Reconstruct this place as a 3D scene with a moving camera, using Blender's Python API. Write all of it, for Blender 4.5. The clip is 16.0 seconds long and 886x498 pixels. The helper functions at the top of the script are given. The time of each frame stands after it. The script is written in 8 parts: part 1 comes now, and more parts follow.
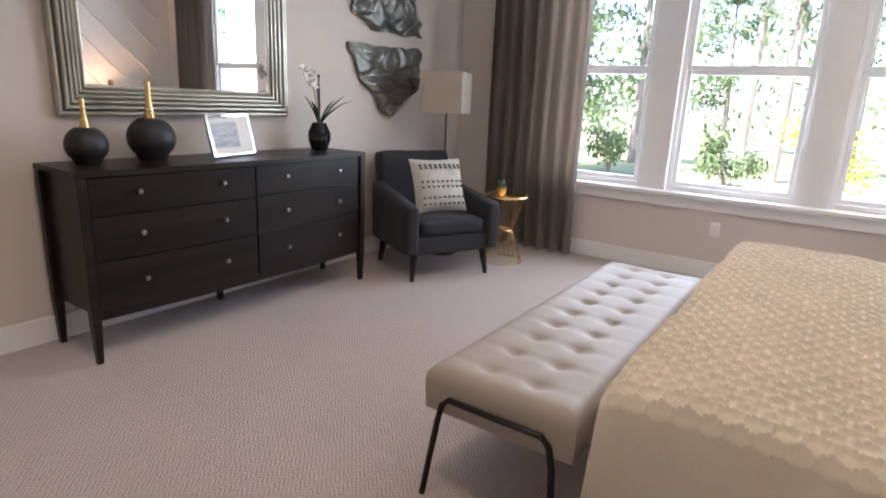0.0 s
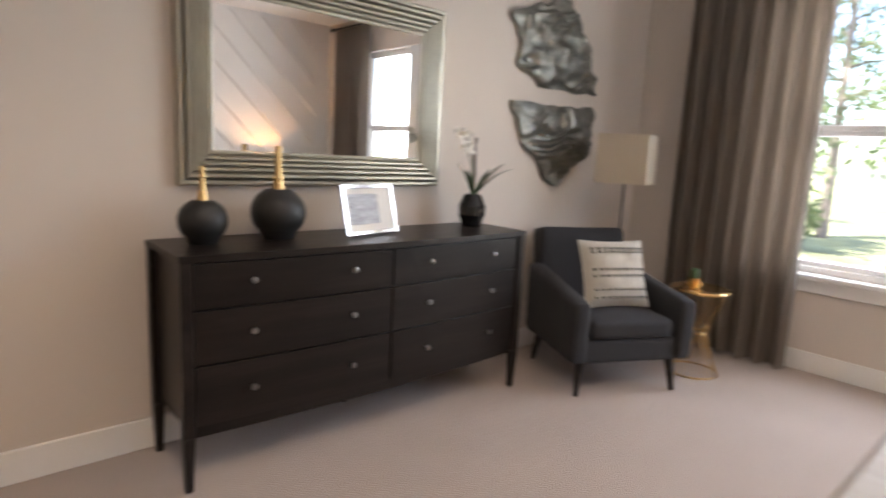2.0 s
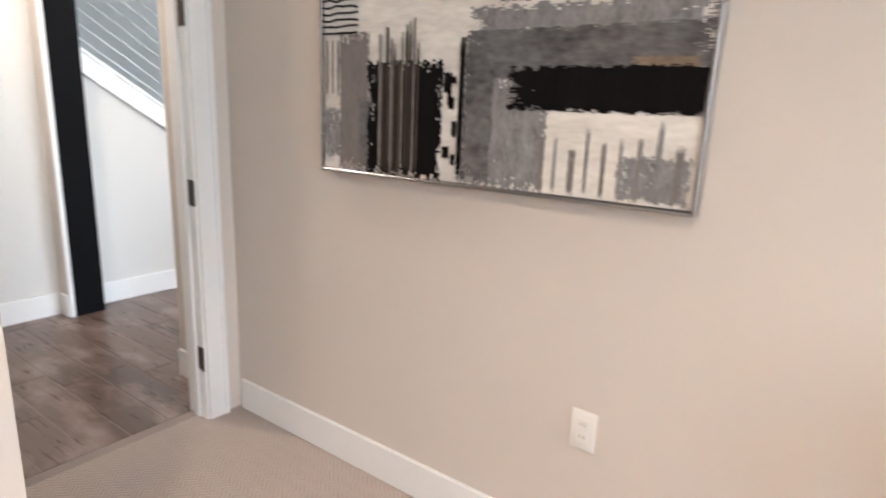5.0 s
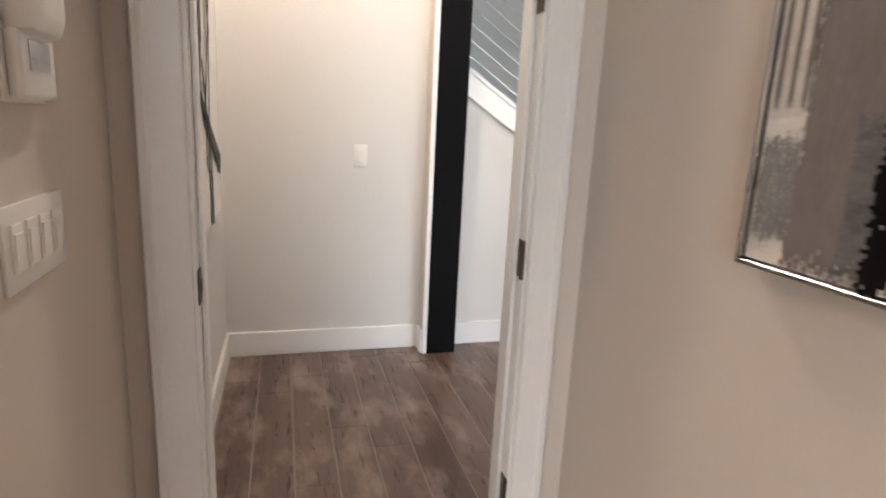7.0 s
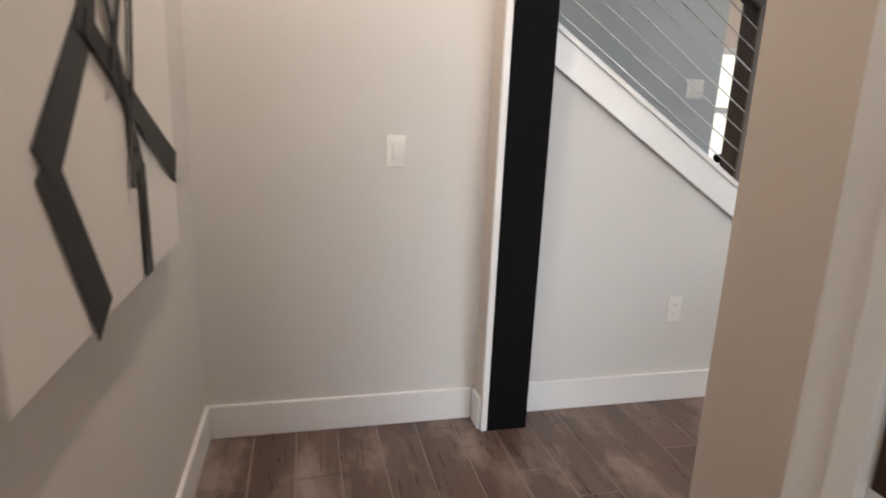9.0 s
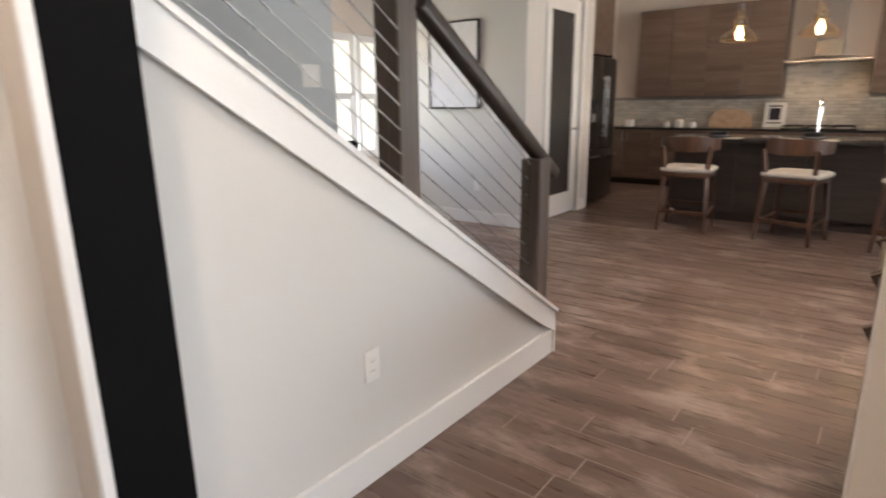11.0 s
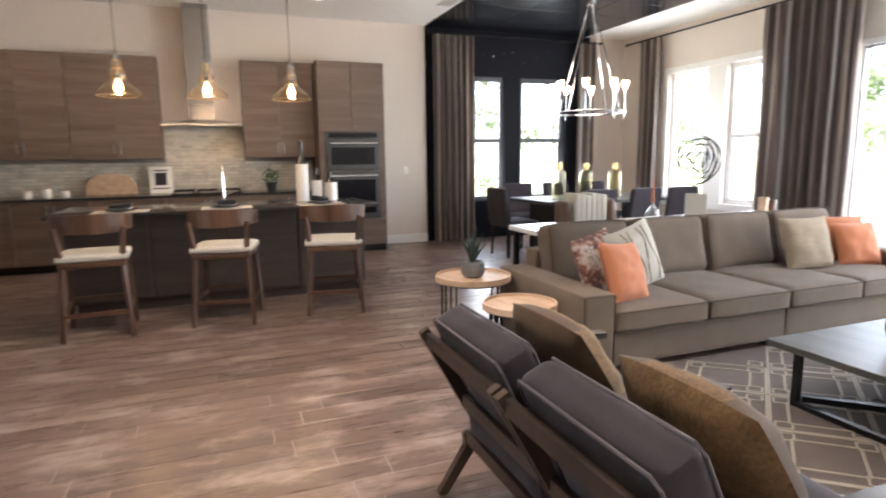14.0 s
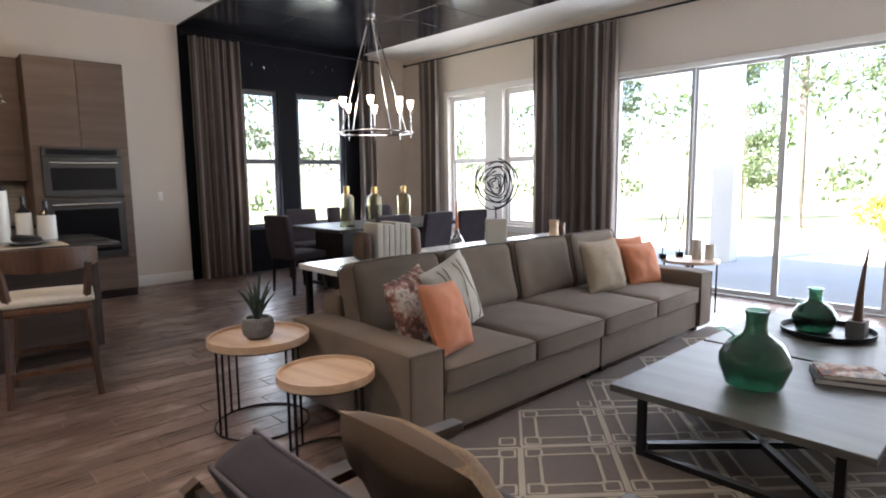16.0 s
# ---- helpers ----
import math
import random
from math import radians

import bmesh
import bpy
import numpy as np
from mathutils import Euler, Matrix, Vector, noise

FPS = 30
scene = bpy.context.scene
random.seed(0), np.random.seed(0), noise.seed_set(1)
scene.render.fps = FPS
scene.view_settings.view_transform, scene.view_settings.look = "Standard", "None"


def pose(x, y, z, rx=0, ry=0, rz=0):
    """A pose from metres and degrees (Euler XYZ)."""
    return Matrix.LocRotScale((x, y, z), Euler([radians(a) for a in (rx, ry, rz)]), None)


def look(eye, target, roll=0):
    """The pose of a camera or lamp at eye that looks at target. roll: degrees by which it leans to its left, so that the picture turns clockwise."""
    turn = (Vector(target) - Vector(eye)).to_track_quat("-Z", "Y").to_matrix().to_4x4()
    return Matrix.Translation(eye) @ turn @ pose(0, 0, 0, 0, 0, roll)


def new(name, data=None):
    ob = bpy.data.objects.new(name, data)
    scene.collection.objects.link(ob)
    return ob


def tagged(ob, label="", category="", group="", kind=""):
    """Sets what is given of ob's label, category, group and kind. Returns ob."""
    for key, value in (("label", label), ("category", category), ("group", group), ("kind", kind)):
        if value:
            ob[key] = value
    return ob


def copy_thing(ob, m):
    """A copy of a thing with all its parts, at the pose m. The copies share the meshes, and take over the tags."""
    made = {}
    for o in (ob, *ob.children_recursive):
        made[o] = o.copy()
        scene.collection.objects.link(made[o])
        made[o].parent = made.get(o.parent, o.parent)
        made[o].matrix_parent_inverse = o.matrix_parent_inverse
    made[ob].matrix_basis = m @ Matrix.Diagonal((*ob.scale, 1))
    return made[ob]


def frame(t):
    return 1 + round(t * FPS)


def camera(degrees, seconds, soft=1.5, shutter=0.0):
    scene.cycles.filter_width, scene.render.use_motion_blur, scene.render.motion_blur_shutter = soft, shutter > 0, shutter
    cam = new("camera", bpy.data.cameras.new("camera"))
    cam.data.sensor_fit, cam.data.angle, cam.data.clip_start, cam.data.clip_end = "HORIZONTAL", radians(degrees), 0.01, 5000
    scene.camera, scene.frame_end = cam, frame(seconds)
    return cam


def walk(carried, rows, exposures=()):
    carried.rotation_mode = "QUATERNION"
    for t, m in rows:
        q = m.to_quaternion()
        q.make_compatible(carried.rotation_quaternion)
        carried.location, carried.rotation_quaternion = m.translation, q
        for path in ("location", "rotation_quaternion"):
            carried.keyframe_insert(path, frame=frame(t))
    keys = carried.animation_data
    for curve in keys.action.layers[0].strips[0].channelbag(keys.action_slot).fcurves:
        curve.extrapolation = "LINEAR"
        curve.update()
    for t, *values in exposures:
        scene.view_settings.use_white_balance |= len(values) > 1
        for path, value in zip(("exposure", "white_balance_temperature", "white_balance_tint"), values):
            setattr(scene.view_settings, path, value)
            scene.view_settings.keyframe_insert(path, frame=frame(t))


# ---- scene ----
cam = camera(75.0, 16.0, soft=1.9, shutter=0.4)
PATH = [
    (0.0, look((3.206, 1.583, 1.302), (2.114, 3.181, 0.798), 2.6)),
    (0.5, look((3.116, 1.788, 1.305), (2.009, 3.404, 0.899), 1.8)),
    (1.0, look((2.983, 1.951, 1.345), (2.023, 3.677, 1.033), 1.1)),
    (1.5, look((2.76, 2.087, 1.356), (1.674, 3.738, 1.047), 2.4)),
    (2.0, look((2.568, 2.103, 1.33), (1.093, 3.413, 1.001), 3.0)),
    (2.5, look((2.388, 2.132, 1.312), (0.647, 3.052, 0.963), 3.1)),
    (3.0, look((2.153, 2.157, 1.3), (0.276, 2.72, 0.899), 3.6)),
    (3.5, look((1.97, 2.22, 1.327), (0.036, 2.342, 0.832), 5.2)),
    (4.0, look((1.81, 2.18, 1.328), (-0.09, 1.877, 0.781), 4.5)),
    (4.5, look((1.614, 2.109, 1.293), (-0.184, 1.385, 0.801), 3.1)),
    (5.0, look((1.384, 2.041, 1.287), (-0.201, 0.912, 0.828), 2.4)),
    (5.2, look((1.31, 2.016, 1.301), (-0.173, 0.743, 0.876), 2.5)),
    (7.3, look((0.73, 1.211, 1.277), (0.307, -0.693, 0.839), 3.3)),
    (7.5, look((0.725, 1.132, 1.262), (0.356, -0.784, 0.82), 3.8)),
    (8.0, look((0.713, 0.861, 1.256), (0.406, -1.065, 0.814), 3.4)),
    (8.2, look((0.708, 0.754, 1.249), (0.429, -1.174, 0.796), 3.2)),
    (10.3, look((0.56, -0.252, 1.229), (-0.609, -1.81, 0.773), 1.6)),
    (10.5, look((0.505, -0.326, 1.238), (-0.769, -1.798, 0.776), 1.8)),
    (11.0, look((0.397, -0.474, 1.297), (-1.143, -1.654, 0.811), -0.7)),
    (11.5, look((0.249, -0.675, 1.301), (-1.475, -1.564, 0.811), -1.2)),
    (12.0, look((0.035, -0.855, 1.296), (-1.816, -1.441, 0.815), -0.5)),
    (12.5, look((-0.147, -0.995, 1.312), (-2.09, -1.113, 0.853), -1.4)),
    (13.0, look((-0.316, -1.111, 1.31), (-2.257, -0.901, 0.878), -2.1)),
    (13.5, look((-0.524, -1.142, 1.335), (-2.438, -0.714, 0.943), -1.0)),
    (14.0, look((-0.741, -1.135, 1.347), (-2.585, -0.427, 1.033), -0.7)),
    (14.5, look((-0.982, -1.137, 1.361), (-2.695, -0.144, 1.082), -1.6)),
    (15.0, look((-1.172, -1.127, 1.36), (-2.767, 0.055, 1.116), -1.3)),
    (15.5, look((-1.351, -0.986, 1.364), (-2.851, 0.313, 1.113), -0.6)),
    (16.0, look((-1.502, -0.848, 1.363), (-2.951, 0.507, 1.113), -0.7)),
]

walk(cam, PATH, exposures=[(0.0, 2.35, 5700, 13), (1.0, 2.25, 5750, 13), (1.5, 2.1, 5900, 13), (2.0, 2.4, 6300, 14), (2.5, 2.7, 6350, 14), (3.5, 2.95, 6150, 13), (4.0, 3.0, 5850, 12), (4.5, 3.15, 5750, 11), (5.0, 3.3, 5900, 11), (7.5, 2.85, 6400, 14), (8.2, 2.7, 6350, 14),
                            (10.5, 2.55, 6400, 15), (11.0, 2.88, 6450, 15), (11.5, 3.1, 6500, 16), (12.0, 3.25, 6600, 16), (12.5, 3.42, 6450, 15), (13.0, 3.5, 6350, 14), (13.5, 3.42, 6200, 13), (14.0, 3.4, 6250, 13), (14.5, 3.22, 6100, 13), (16.0, 2.5, 6150, 14)])

# ---- light ----
world = bpy.data.worlds.new("sky")
scene.world = world
world.use_nodes = True
sky = world.node_tree.nodes.new("ShaderNodeTexSky")
sky.sky_type, sky.sun_disc = "NISHITA", False
sky.sun_elevation, sky.sun_rotation = radians(52), radians(205)
sky.air_density, sky.dust_density = 1.0, 1.5
bg = world.node_tree.nodes["Background"]
bg.inputs["Strength"].default_value = 0.15
world.node_tree.links.new(sky.outputs["Color"], bg.inputs["Color"])


LEVEL = 0.15  # indoor lamps against the daylight


def sun_lamp():
    data = bpy.data.lights.new("sun", "SUN")
    data.energy, data.angle, data.color = 5.0, radians(0.6), (1.0, 0.95, 0.86)
    ob = new("sun", data)
    az, el = radians(205), radians(52)
    way = Vector((math.sin(az) * math.cos(el), math.cos(az) * math.cos(el), math.sin(el)))
    ob.matrix_world = Matrix.Translation((0, 0, 30)) @ way.to_track_quat("Z", "Y").to_matrix().to_4x4()
    return ob


def area_lamp(name, m, sx, sy, power, colour):
    data = bpy.data.lights.new(name, "AREA")
    data.shape, data.size, data.size_y, data.energy, data.color = "RECTANGLE", sx, sy, power * LEVEL, colour
    ob = new(name, data)
    ob.matrix_world = m
    return ob


def point_lamp(name, p, power, colour, radius=0.03):
    data = bpy.data.lights.new(name, "POINT")
    data.energy, data.color, data.shadow_soft_size = power * LEVEL, colour, radius
    ob = new(name, data)
    ob.location = p
    return ob


def spot_lamp(name, p, power, colour, angle=110):
    data = bpy.data.lights.new(name, "SPOT")
    data.energy, data.color, data.shadow_soft_size = power * LEVEL, colour, 0.06
    data.spot_size, data.spot_blend = radians(angle), 0.6
    ob = new(name, data)
    ob.location = p
    return ob


DAY = (0.93, 0.97, 1.0)
WARM = (1.0, 0.68, 0.40)
SOFT = (1.0, 0.84, 0.68)
sun_lamp()
# daylight in the openings of the windows, facing inward
area_lamp("window_daylight_bedroom", look((2.4, 6.62, 1.6), (2.4, 0, 1.1)), 2.9, 1.8, 190, DAY)
area_lamp("window_daylight_slider", look((-3.0, 5.95, 1.28), (-3.0, 0, 0.9)), 4.6, 2.4, 260, DAY)
area_lamp("window_daylight_side", look((-7.5, 5.95, 1.65), (-7.5, 0, 1.0)), 1.9, 1.8, 70, DAY)
area_lamp("window_daylight_nook", look((-9.72, 3.6, 1.6), (0, 3.6, 1.0)), 1.8, 1.8, 70, DAY)
area_lamp("window_daylight_front", look((-4.12, -5.48, 1.4), (-3.6, 0, 1.1)), 1.5, 1.3, 17, DAY)
# warm fill under the bedroom ceiling; only the first spot sits below a fixture
for sx, sy, power in ((1.6, 4.4, 45), (2.3, 2.4, 125), (3.4, 5.0, 45)):
    spot_lamp("bedroom_fill_spot", (sx, sy, 2.96), power, (1.0, 0.77, 0.55), 130)
spot_lamp("hall_downlight", (0.55, -0.95, 2.96), 92, SOFT, 130)
for sx, sy in ((-8.5, -3.3), (-8.5, -2.19), (-8.5, -1.02), (-8.5, 0.2)):
    spot_lamp("kitchen_downlight", (sx, sy, 3.30), 22, SOFT)
# added spots that brighten the living room floor, placed apart from the ceiling fixtures
for sx, sy, power, cone in ((-2.5, -0.1, 165, 80), (-4.4, -1.0, 190, 88), (-2.4, 3.6, 40, 110)):
    spot_lamp("living_fill_spot", (sx, sy, 3.30), power, SOFT, cone)
# added warm fill for the front room, no fixture there
spot_lamp("front_room_fill_spot", (-3.6, -4.6, 3.30), 30, WARM)


# ---- materials ----
def nodes_of(name):
    m = bpy.data.materials.new(name)
    m.use_nodes = True
    nt = m.node_tree
    return m, nt, nt.nodes["Principled BSDF"]


def link(nt, a, b):
    nt.links.new(a, b)


def coords(nt, scale=(1, 1, 1)):
    tc = nt.nodes.new("ShaderNodeTexCoord")
    mp = nt.nodes.new("ShaderNodeMapping")
    mp.inputs["Scale"].default_value = scale
    link(nt, tc.outputs["Object"], mp.inputs["Vector"])
    return mp.outputs["Vector"]


def noise_of(nt, vec, scale, detail=4, rough=0.55):
    n = nt.nodes.new("ShaderNodeTexNoise")
    n.inputs["Scale"].default_value, n.inputs["Detail"].default_value, n.inputs["Roughness"].default_value = scale, detail, rough
    link(nt, vec, n.inputs["Vector"])
    return n.outputs["Fac"]


def ramp_of(nt, fac, stops):
    r = nt.nodes.new("ShaderNodeValToRGB")
    els = r.color_ramp.elements
    while len(els) < len(stops):
        els.new(0.5)
    for e, (p, c) in zip(els, stops):
        e.position, e.color = p, (*c, 1)
    link(nt, fac, r.inputs["Fac"])
    return r.outputs["Color"]


def math_of(nt, op, a, b=0.0):
    n = nt.nodes.new("ShaderNodeMath")
    n.operation = op
    for i, v in enumerate((a, b)):
        if isinstance(v, (int, float)):
            n.inputs[i].default_value = v
        else:
            link(nt, v, n.inputs[i])
    return n.outputs[0]


def mix_of(nt, kind, fac, a, b):
    n = nt.nodes.new("ShaderNodeMix")
    n.data_type, n.blend_type = "RGBA", kind
    if isinstance(fac, (int, float)):
        n.inputs[0].default_value = fac
    else:
        link(nt, fac, n.inputs[0])
    for i, v in ((6, a), (7, b)):
        if isinstance(v, tuple):
            n.inputs[i].default_value = (*v, 1)
        else:
            link(nt, v, n.inputs[i])
    return n.outputs[2]


def bump_of(nt, bsdf, height, strength, distance=0.01):
    b = nt.nodes.new("ShaderNodeBump")
    b.inputs["Strength"].default_value, b.inputs["Distance"].default_value = strength, distance
    link(nt, height, b.inputs["Height"])
    link(nt, b.outputs["Normal"], bsdf.inputs["Normal"])


def tone(c, k):
    return tuple(min(1.0, v * k) for v in c)


def surface(name, colour, rough=0.6, metal=0.0, var=0.12, scale=3.0, fine=60.0, bump=0.15, dist=0.004, stretch=(1, 1, 1), sheen=0.0, random_tone=0.0, spec=0.5):
    """A plain surface with variation at two scales, fine relief and uneven gloss."""
    m, nt, b = nodes_of(name)
    v = coords(nt, stretch)
    big, small = noise_of(nt, v, scale, 3), noise_of(nt, v, fine, 5, 0.65)
    f = math_of(nt, "ADD", math_of(nt, "MULTIPLY", big, 0.55), math_of(nt, "MULTIPLY", small, 0.45))
    col = ramp_of(nt, f, [(0.28, tone(colour, 1 - var)), (0.5, colour), (0.72, tone(colour, 1 + var))])
    if random_tone:
        info = nt.nodes.new("ShaderNodeObjectInfo")
        k = math_of(nt, "ADD", math_of(nt, "MULTIPLY", info.outputs["Random"], 2 * random_tone), 1 - random_tone)
        vm = nt.nodes.new("ShaderNodeVectorMath")
        vm.operation = "SCALE"
        link(nt, col, vm.inputs[0])
        link(nt, k, vm.inputs["Scale"])
        col = vm.outputs[0]
    link(nt, col, b.inputs["Base Color"])
    r = math_of(nt, "ADD", math_of(nt, "MULTIPLY", big, 0.24), rough - 0.12)
    link(nt, r, b.inputs["Roughness"])
    b.inputs["Metallic"].default_value = metal
    b.inputs["Sheen Weight"].default_value = sheen * 0.15
    b.inputs["Specular IOR Level"].default_value = spec
    bump_of(nt, b, small, bump, dist)
    return m


def woodgrain(name, dark, mid, light, axis="X", rough=0.4, scale=1.0, bump=0.12, random_tone=0.12, coat=0.0, wear=0.0, spec=0.5):
    """Wood with fibres along one axis, bands and pores."""
    m, nt, b = nodes_of(name)
    st = {"X": (0.9, 16, 16), "Y": (16, 0.9, 16), "Z": (16, 16, 0.9)}[axis]
    v = coords(nt, tuple(s * scale for s in st))
    info = nt.nodes.new("ShaderNodeObjectInfo")
    off = nt.nodes.new("ShaderNodeVectorMath")
    off.operation = "ADD"
    comb = nt.nodes.new("ShaderNodeCombineXYZ")
    for i in range(3):
        link(nt, math_of(nt, "MULTIPLY", info.outputs["Random"], 37.0 + 11 * i), comb.inputs[i])
    link(nt, v, off.inputs[0])
    link(nt, comb.outputs[0], off.inputs[1])
    v = off.outputs[0]
    band, pore = noise_of(nt, v, 1.0, 4, 0.6), noise_of(nt, v, 7.0, 3, 0.7)
    f = math_of(nt, "ADD", math_of(nt, "MULTIPLY", band, 0.75), math_of(nt, "MULTIPLY", pore, 0.25))
    f = math_of(nt, "ADD", f, math_of(nt, "MULTIPLY", math_of(nt, "SUBTRACT", info.outputs["Random"], 0.5), random_tone))
    col = ramp_of(nt, f, [(0.3, dark), (0.5, mid), (0.7, light)])
    if wear:
        tc = nt.nodes.new("ShaderNodeNewGeometry")
        mp = nt.nodes.new("ShaderNodeMapping")
        mp.inputs["Scale"].default_value = (1.0, 0.45, 1.0)
        link(nt, tc.outputs["Position"], mp.inputs["Vector"])
        cloud = noise_of(nt, mp.outputs["Vector"], 5.5, 5, 0.6)
        mask = ramp_of(nt, cloud, [(0.50, (0, 0, 0)), (0.68, (wear, wear, wear))])
        col = mix_of(nt, "MIX", mask, col, (0.43, 0.34, 0.295))
    link(nt, col, b.inputs["Base Color"])
    link(nt, math_of(nt, "ADD", math_of(nt, "MULTIPLY", pore, 0.2), rough - 0.1), b.inputs["Roughness"])
    b.inputs["Coat Weight"].default_value = coat
    b.inputs["Specular IOR Level"].default_value = spec
    bump_of(nt, b, pore, bump, 0.003)
    return m


def carpet_of(name, c):
    """Loop-pile carpet in a small herringbone."""
    m, nt, b = nodes_of(name)
    v = coords(nt)
    sep = nt.nodes.new("ShaderNodeSeparateXYZ")
    link(nt, v, sep.inputs[0])
    x, y = sep.outputs[0], sep.outputs[1]
    saw = math_of(nt, "PINGPONG", x, 0.03)
    diag = math_of(nt, "ADD", y, math_of(nt, "MULTIPLY", saw, 1.1))
    wave = math_of(nt, "SINE", math_of(nt, "MULTIPLY", diag, 2 * math.pi / 0.021))
    wave = math_of(nt, "ADD", math_of(nt, "MULTIPLY", wave, 0.5), 0.5)
    fuzz = noise_of(nt, v, 420, 3, 0.7)
    patch = noise_of(nt, v, 1.7, 3)
    h = math_of(nt, "ADD", math_of(nt, "MULTIPLY", wave, 0.6), math_of(nt, "MULTIPLY", fuzz, 0.5))
    f = math_of(nt, "ADD", math_of(nt, "MULTIPLY", h, 0.7), math_of(nt, "MULTIPLY", patch, 0.3))
    link(nt, ramp_of(nt, f, [(0.2, tone(c, 0.66)), (0.5, c), (0.85, tone(c, 1.16))]), b.inputs["Base Color"])
    b.inputs["Roughness"].default_value = 0.95
    b.inputs["Sheen Weight"].default_value = 0.25
    bump_of(nt, b, h, 0.7, 0.006)
    return m


def glass_of(name, colour=(1, 1, 1), rough=0.0, ior=1.45):
    m, nt, b = nodes_of(name)
    b.inputs["Base Color"].default_value = (*colour, 1)
    b.inputs["Roughness"].default_value = rough
    b.inputs["Transmission Weight"].default_value = 1.0
    b.inputs["IOR"].default_value = ior
    return m


def pane_of(name):
    """Thin window glass: clear, with a faint mirror gloss."""
    m, nt, b = nodes_of(name)
    out = nt.nodes["Material Output"]
    tr, gl, mx = nt.nodes.new("ShaderNodeBsdfTransparent"), nt.nodes.new("ShaderNodeBsdfGlossy"), nt.nodes.new("ShaderNodeMixShader")
    gl.inputs["Roughness"].default_value = 0.02
    lw = nt.nodes.new("ShaderNodeLayerWeight")
    lw.inputs["Blend"].default_value = 0.25
    link(nt, math_of(nt, "MULTIPLY", lw.outputs["Facing"], 0.16), mx.inputs[0])
    link(nt, tr.outputs[0], mx.inputs[1])
    link(nt, gl.outputs[0], mx.inputs[2])
    link(nt, mx.outputs[0], out.inputs["Surface"])
    return m


def glow_of(name, colour, strength):
    m, nt, b = nodes_of(name)
    b.inputs["Base Color"].default_value = (*colour, 1)
    b.inputs["Emission Color"].default_value = (*colour, 1)
    b.inputs["Emission Strength"].default_value = strength
    return m


def shade_of(name, colour):
    """Translucent lampshade fabric."""
    m, nt, b = nodes_of(name)
    out = nt.nodes["Material Output"]
    tl, mx = nt.nodes.new("ShaderNodeBsdfTranslucent"), nt.nodes.new("ShaderNodeMixShader")
    tl.inputs["Color"].default_value = (*colour, 1)
    b.inputs["Base Color"].default_value = (*colour, 1)
    b.inputs["Roughness"].default_value = 0.9
    bump_of(nt, b, noise_of(nt, coords(nt), 300, 2), 0.2, 0.002)
    mx.inputs[0].default_value = 0.5
    link(nt, b.outputs[0], mx.inputs[1])
    link(nt, tl.outputs[0], mx.inputs[2])
    link(nt, mx.outputs[0], out.inputs["Surface"])
    return m


def stripes_of(name, cols, period, axis):
    """Woven fabric with vertical stripes of uneven width, across x (0) or y (1)."""
    m, nt, b = nodes_of(name)
    v = coords(nt)
    sep = nt.nodes.new("ShaderNodeSeparateXYZ")
    link(nt, v, sep.inputs[0])
    f = math_of(nt, "FRACT", math_of(nt, "MULTIPLY", math_of(nt, "ADD", sep.outputs[axis], 5.0), 1 / period))
    col = ramp_of(nt, f, [(p, c) for p, c in cols])
    nt.nodes[-1].color_ramp.interpolation = "CONSTANT"
    weave = noise_of(nt, v, 60, 4, 0.7)
    shade = ramp_of(nt, weave, [(0.3, (0.75, 0.75, 0.75)), (0.7, (1, 1, 1))])
    link(nt, mix_of(nt, "MULTIPLY", 1.0, col, shade), b.inputs["Base Color"])
    b.inputs["Roughness"].default_value = 0.75
    b.inputs["Sheen Weight"].default_value = 0.05
    bump_of(nt, b, noise_of(nt, v, 260, 3), 0.25, 0.003)
    return m


wall_paint = surface("wall_paint", (0.63, 0.565, 0.505), 0.75, var=0.03, scale=0.8, fine=180, bump=0.10, dist=0.002)
stair_paint = surface("pale_wall_paint", (0.66, 0.64, 0.61), 0.7, var=0.03, scale=0.8, fine=180, bump=0.10, dist=0.002)
grey_paint = surface("grey_wall_paint", (0.46, 0.49, 0.50), 0.7, var=0.04, scale=0.8, fine=180, bump=0.10, dist=0.002)
dark_paint = surface("dark_navy_paint", (0.007, 0.008, 0.013), 0.62, var=0.25, scale=1.2, spec=0.12, fine=160, bump=0.10, dist=0.002)
ceiling_paint = surface("ceiling_paint", (0.80, 0.79, 0.77), 0.85, var=0.03, scale=0.7, fine=140, bump=0.25, dist=0.003)
white_paint = surface("white_trim_paint", (0.80, 0.79, 0.77), 0.38, var=0.04, scale=2, fine=90, bump=0.06, dist=0.002)
black_paint = surface("black_post_paint", (0.003, 0.003, 0.0035), 0.75, var=0.3, scale=2, spec=0.12, fine=70, bump=0.1, dist=0.002)
carpet = carpet_of("carpet_loop", (0.415, 0.345, 0.30))
plank_wood = woodgrain("floor_plank", (0.088, 0.055, 0.043), (0.128, 0.082, 0.063), (0.185, 0.126, 0.100), "Y", 0.30, 0.6, 0.14, 0.24, wear=0.60)
grout = surface("floor_grout", (0.30, 0.255, 0.225), 0.85, var=0.2, fine=120, bump=0.3)
cabinet_wood = woodgrain("cabinet_laminate", (0.082, 0.054, 0.038), (0.122, 0.083, 0.061), (0.165, 0.118, 0.09), "Y", 0.42, 0.7, 0.08, 0.02)
island_wood_dark = woodgrain("island_veneer", (0.030, 0.022, 0.019), (0.052, 0.039, 0.034), (0.078, 0.060, 0.052), "Y", 0.4, 0.8, 0.06, 0.04)
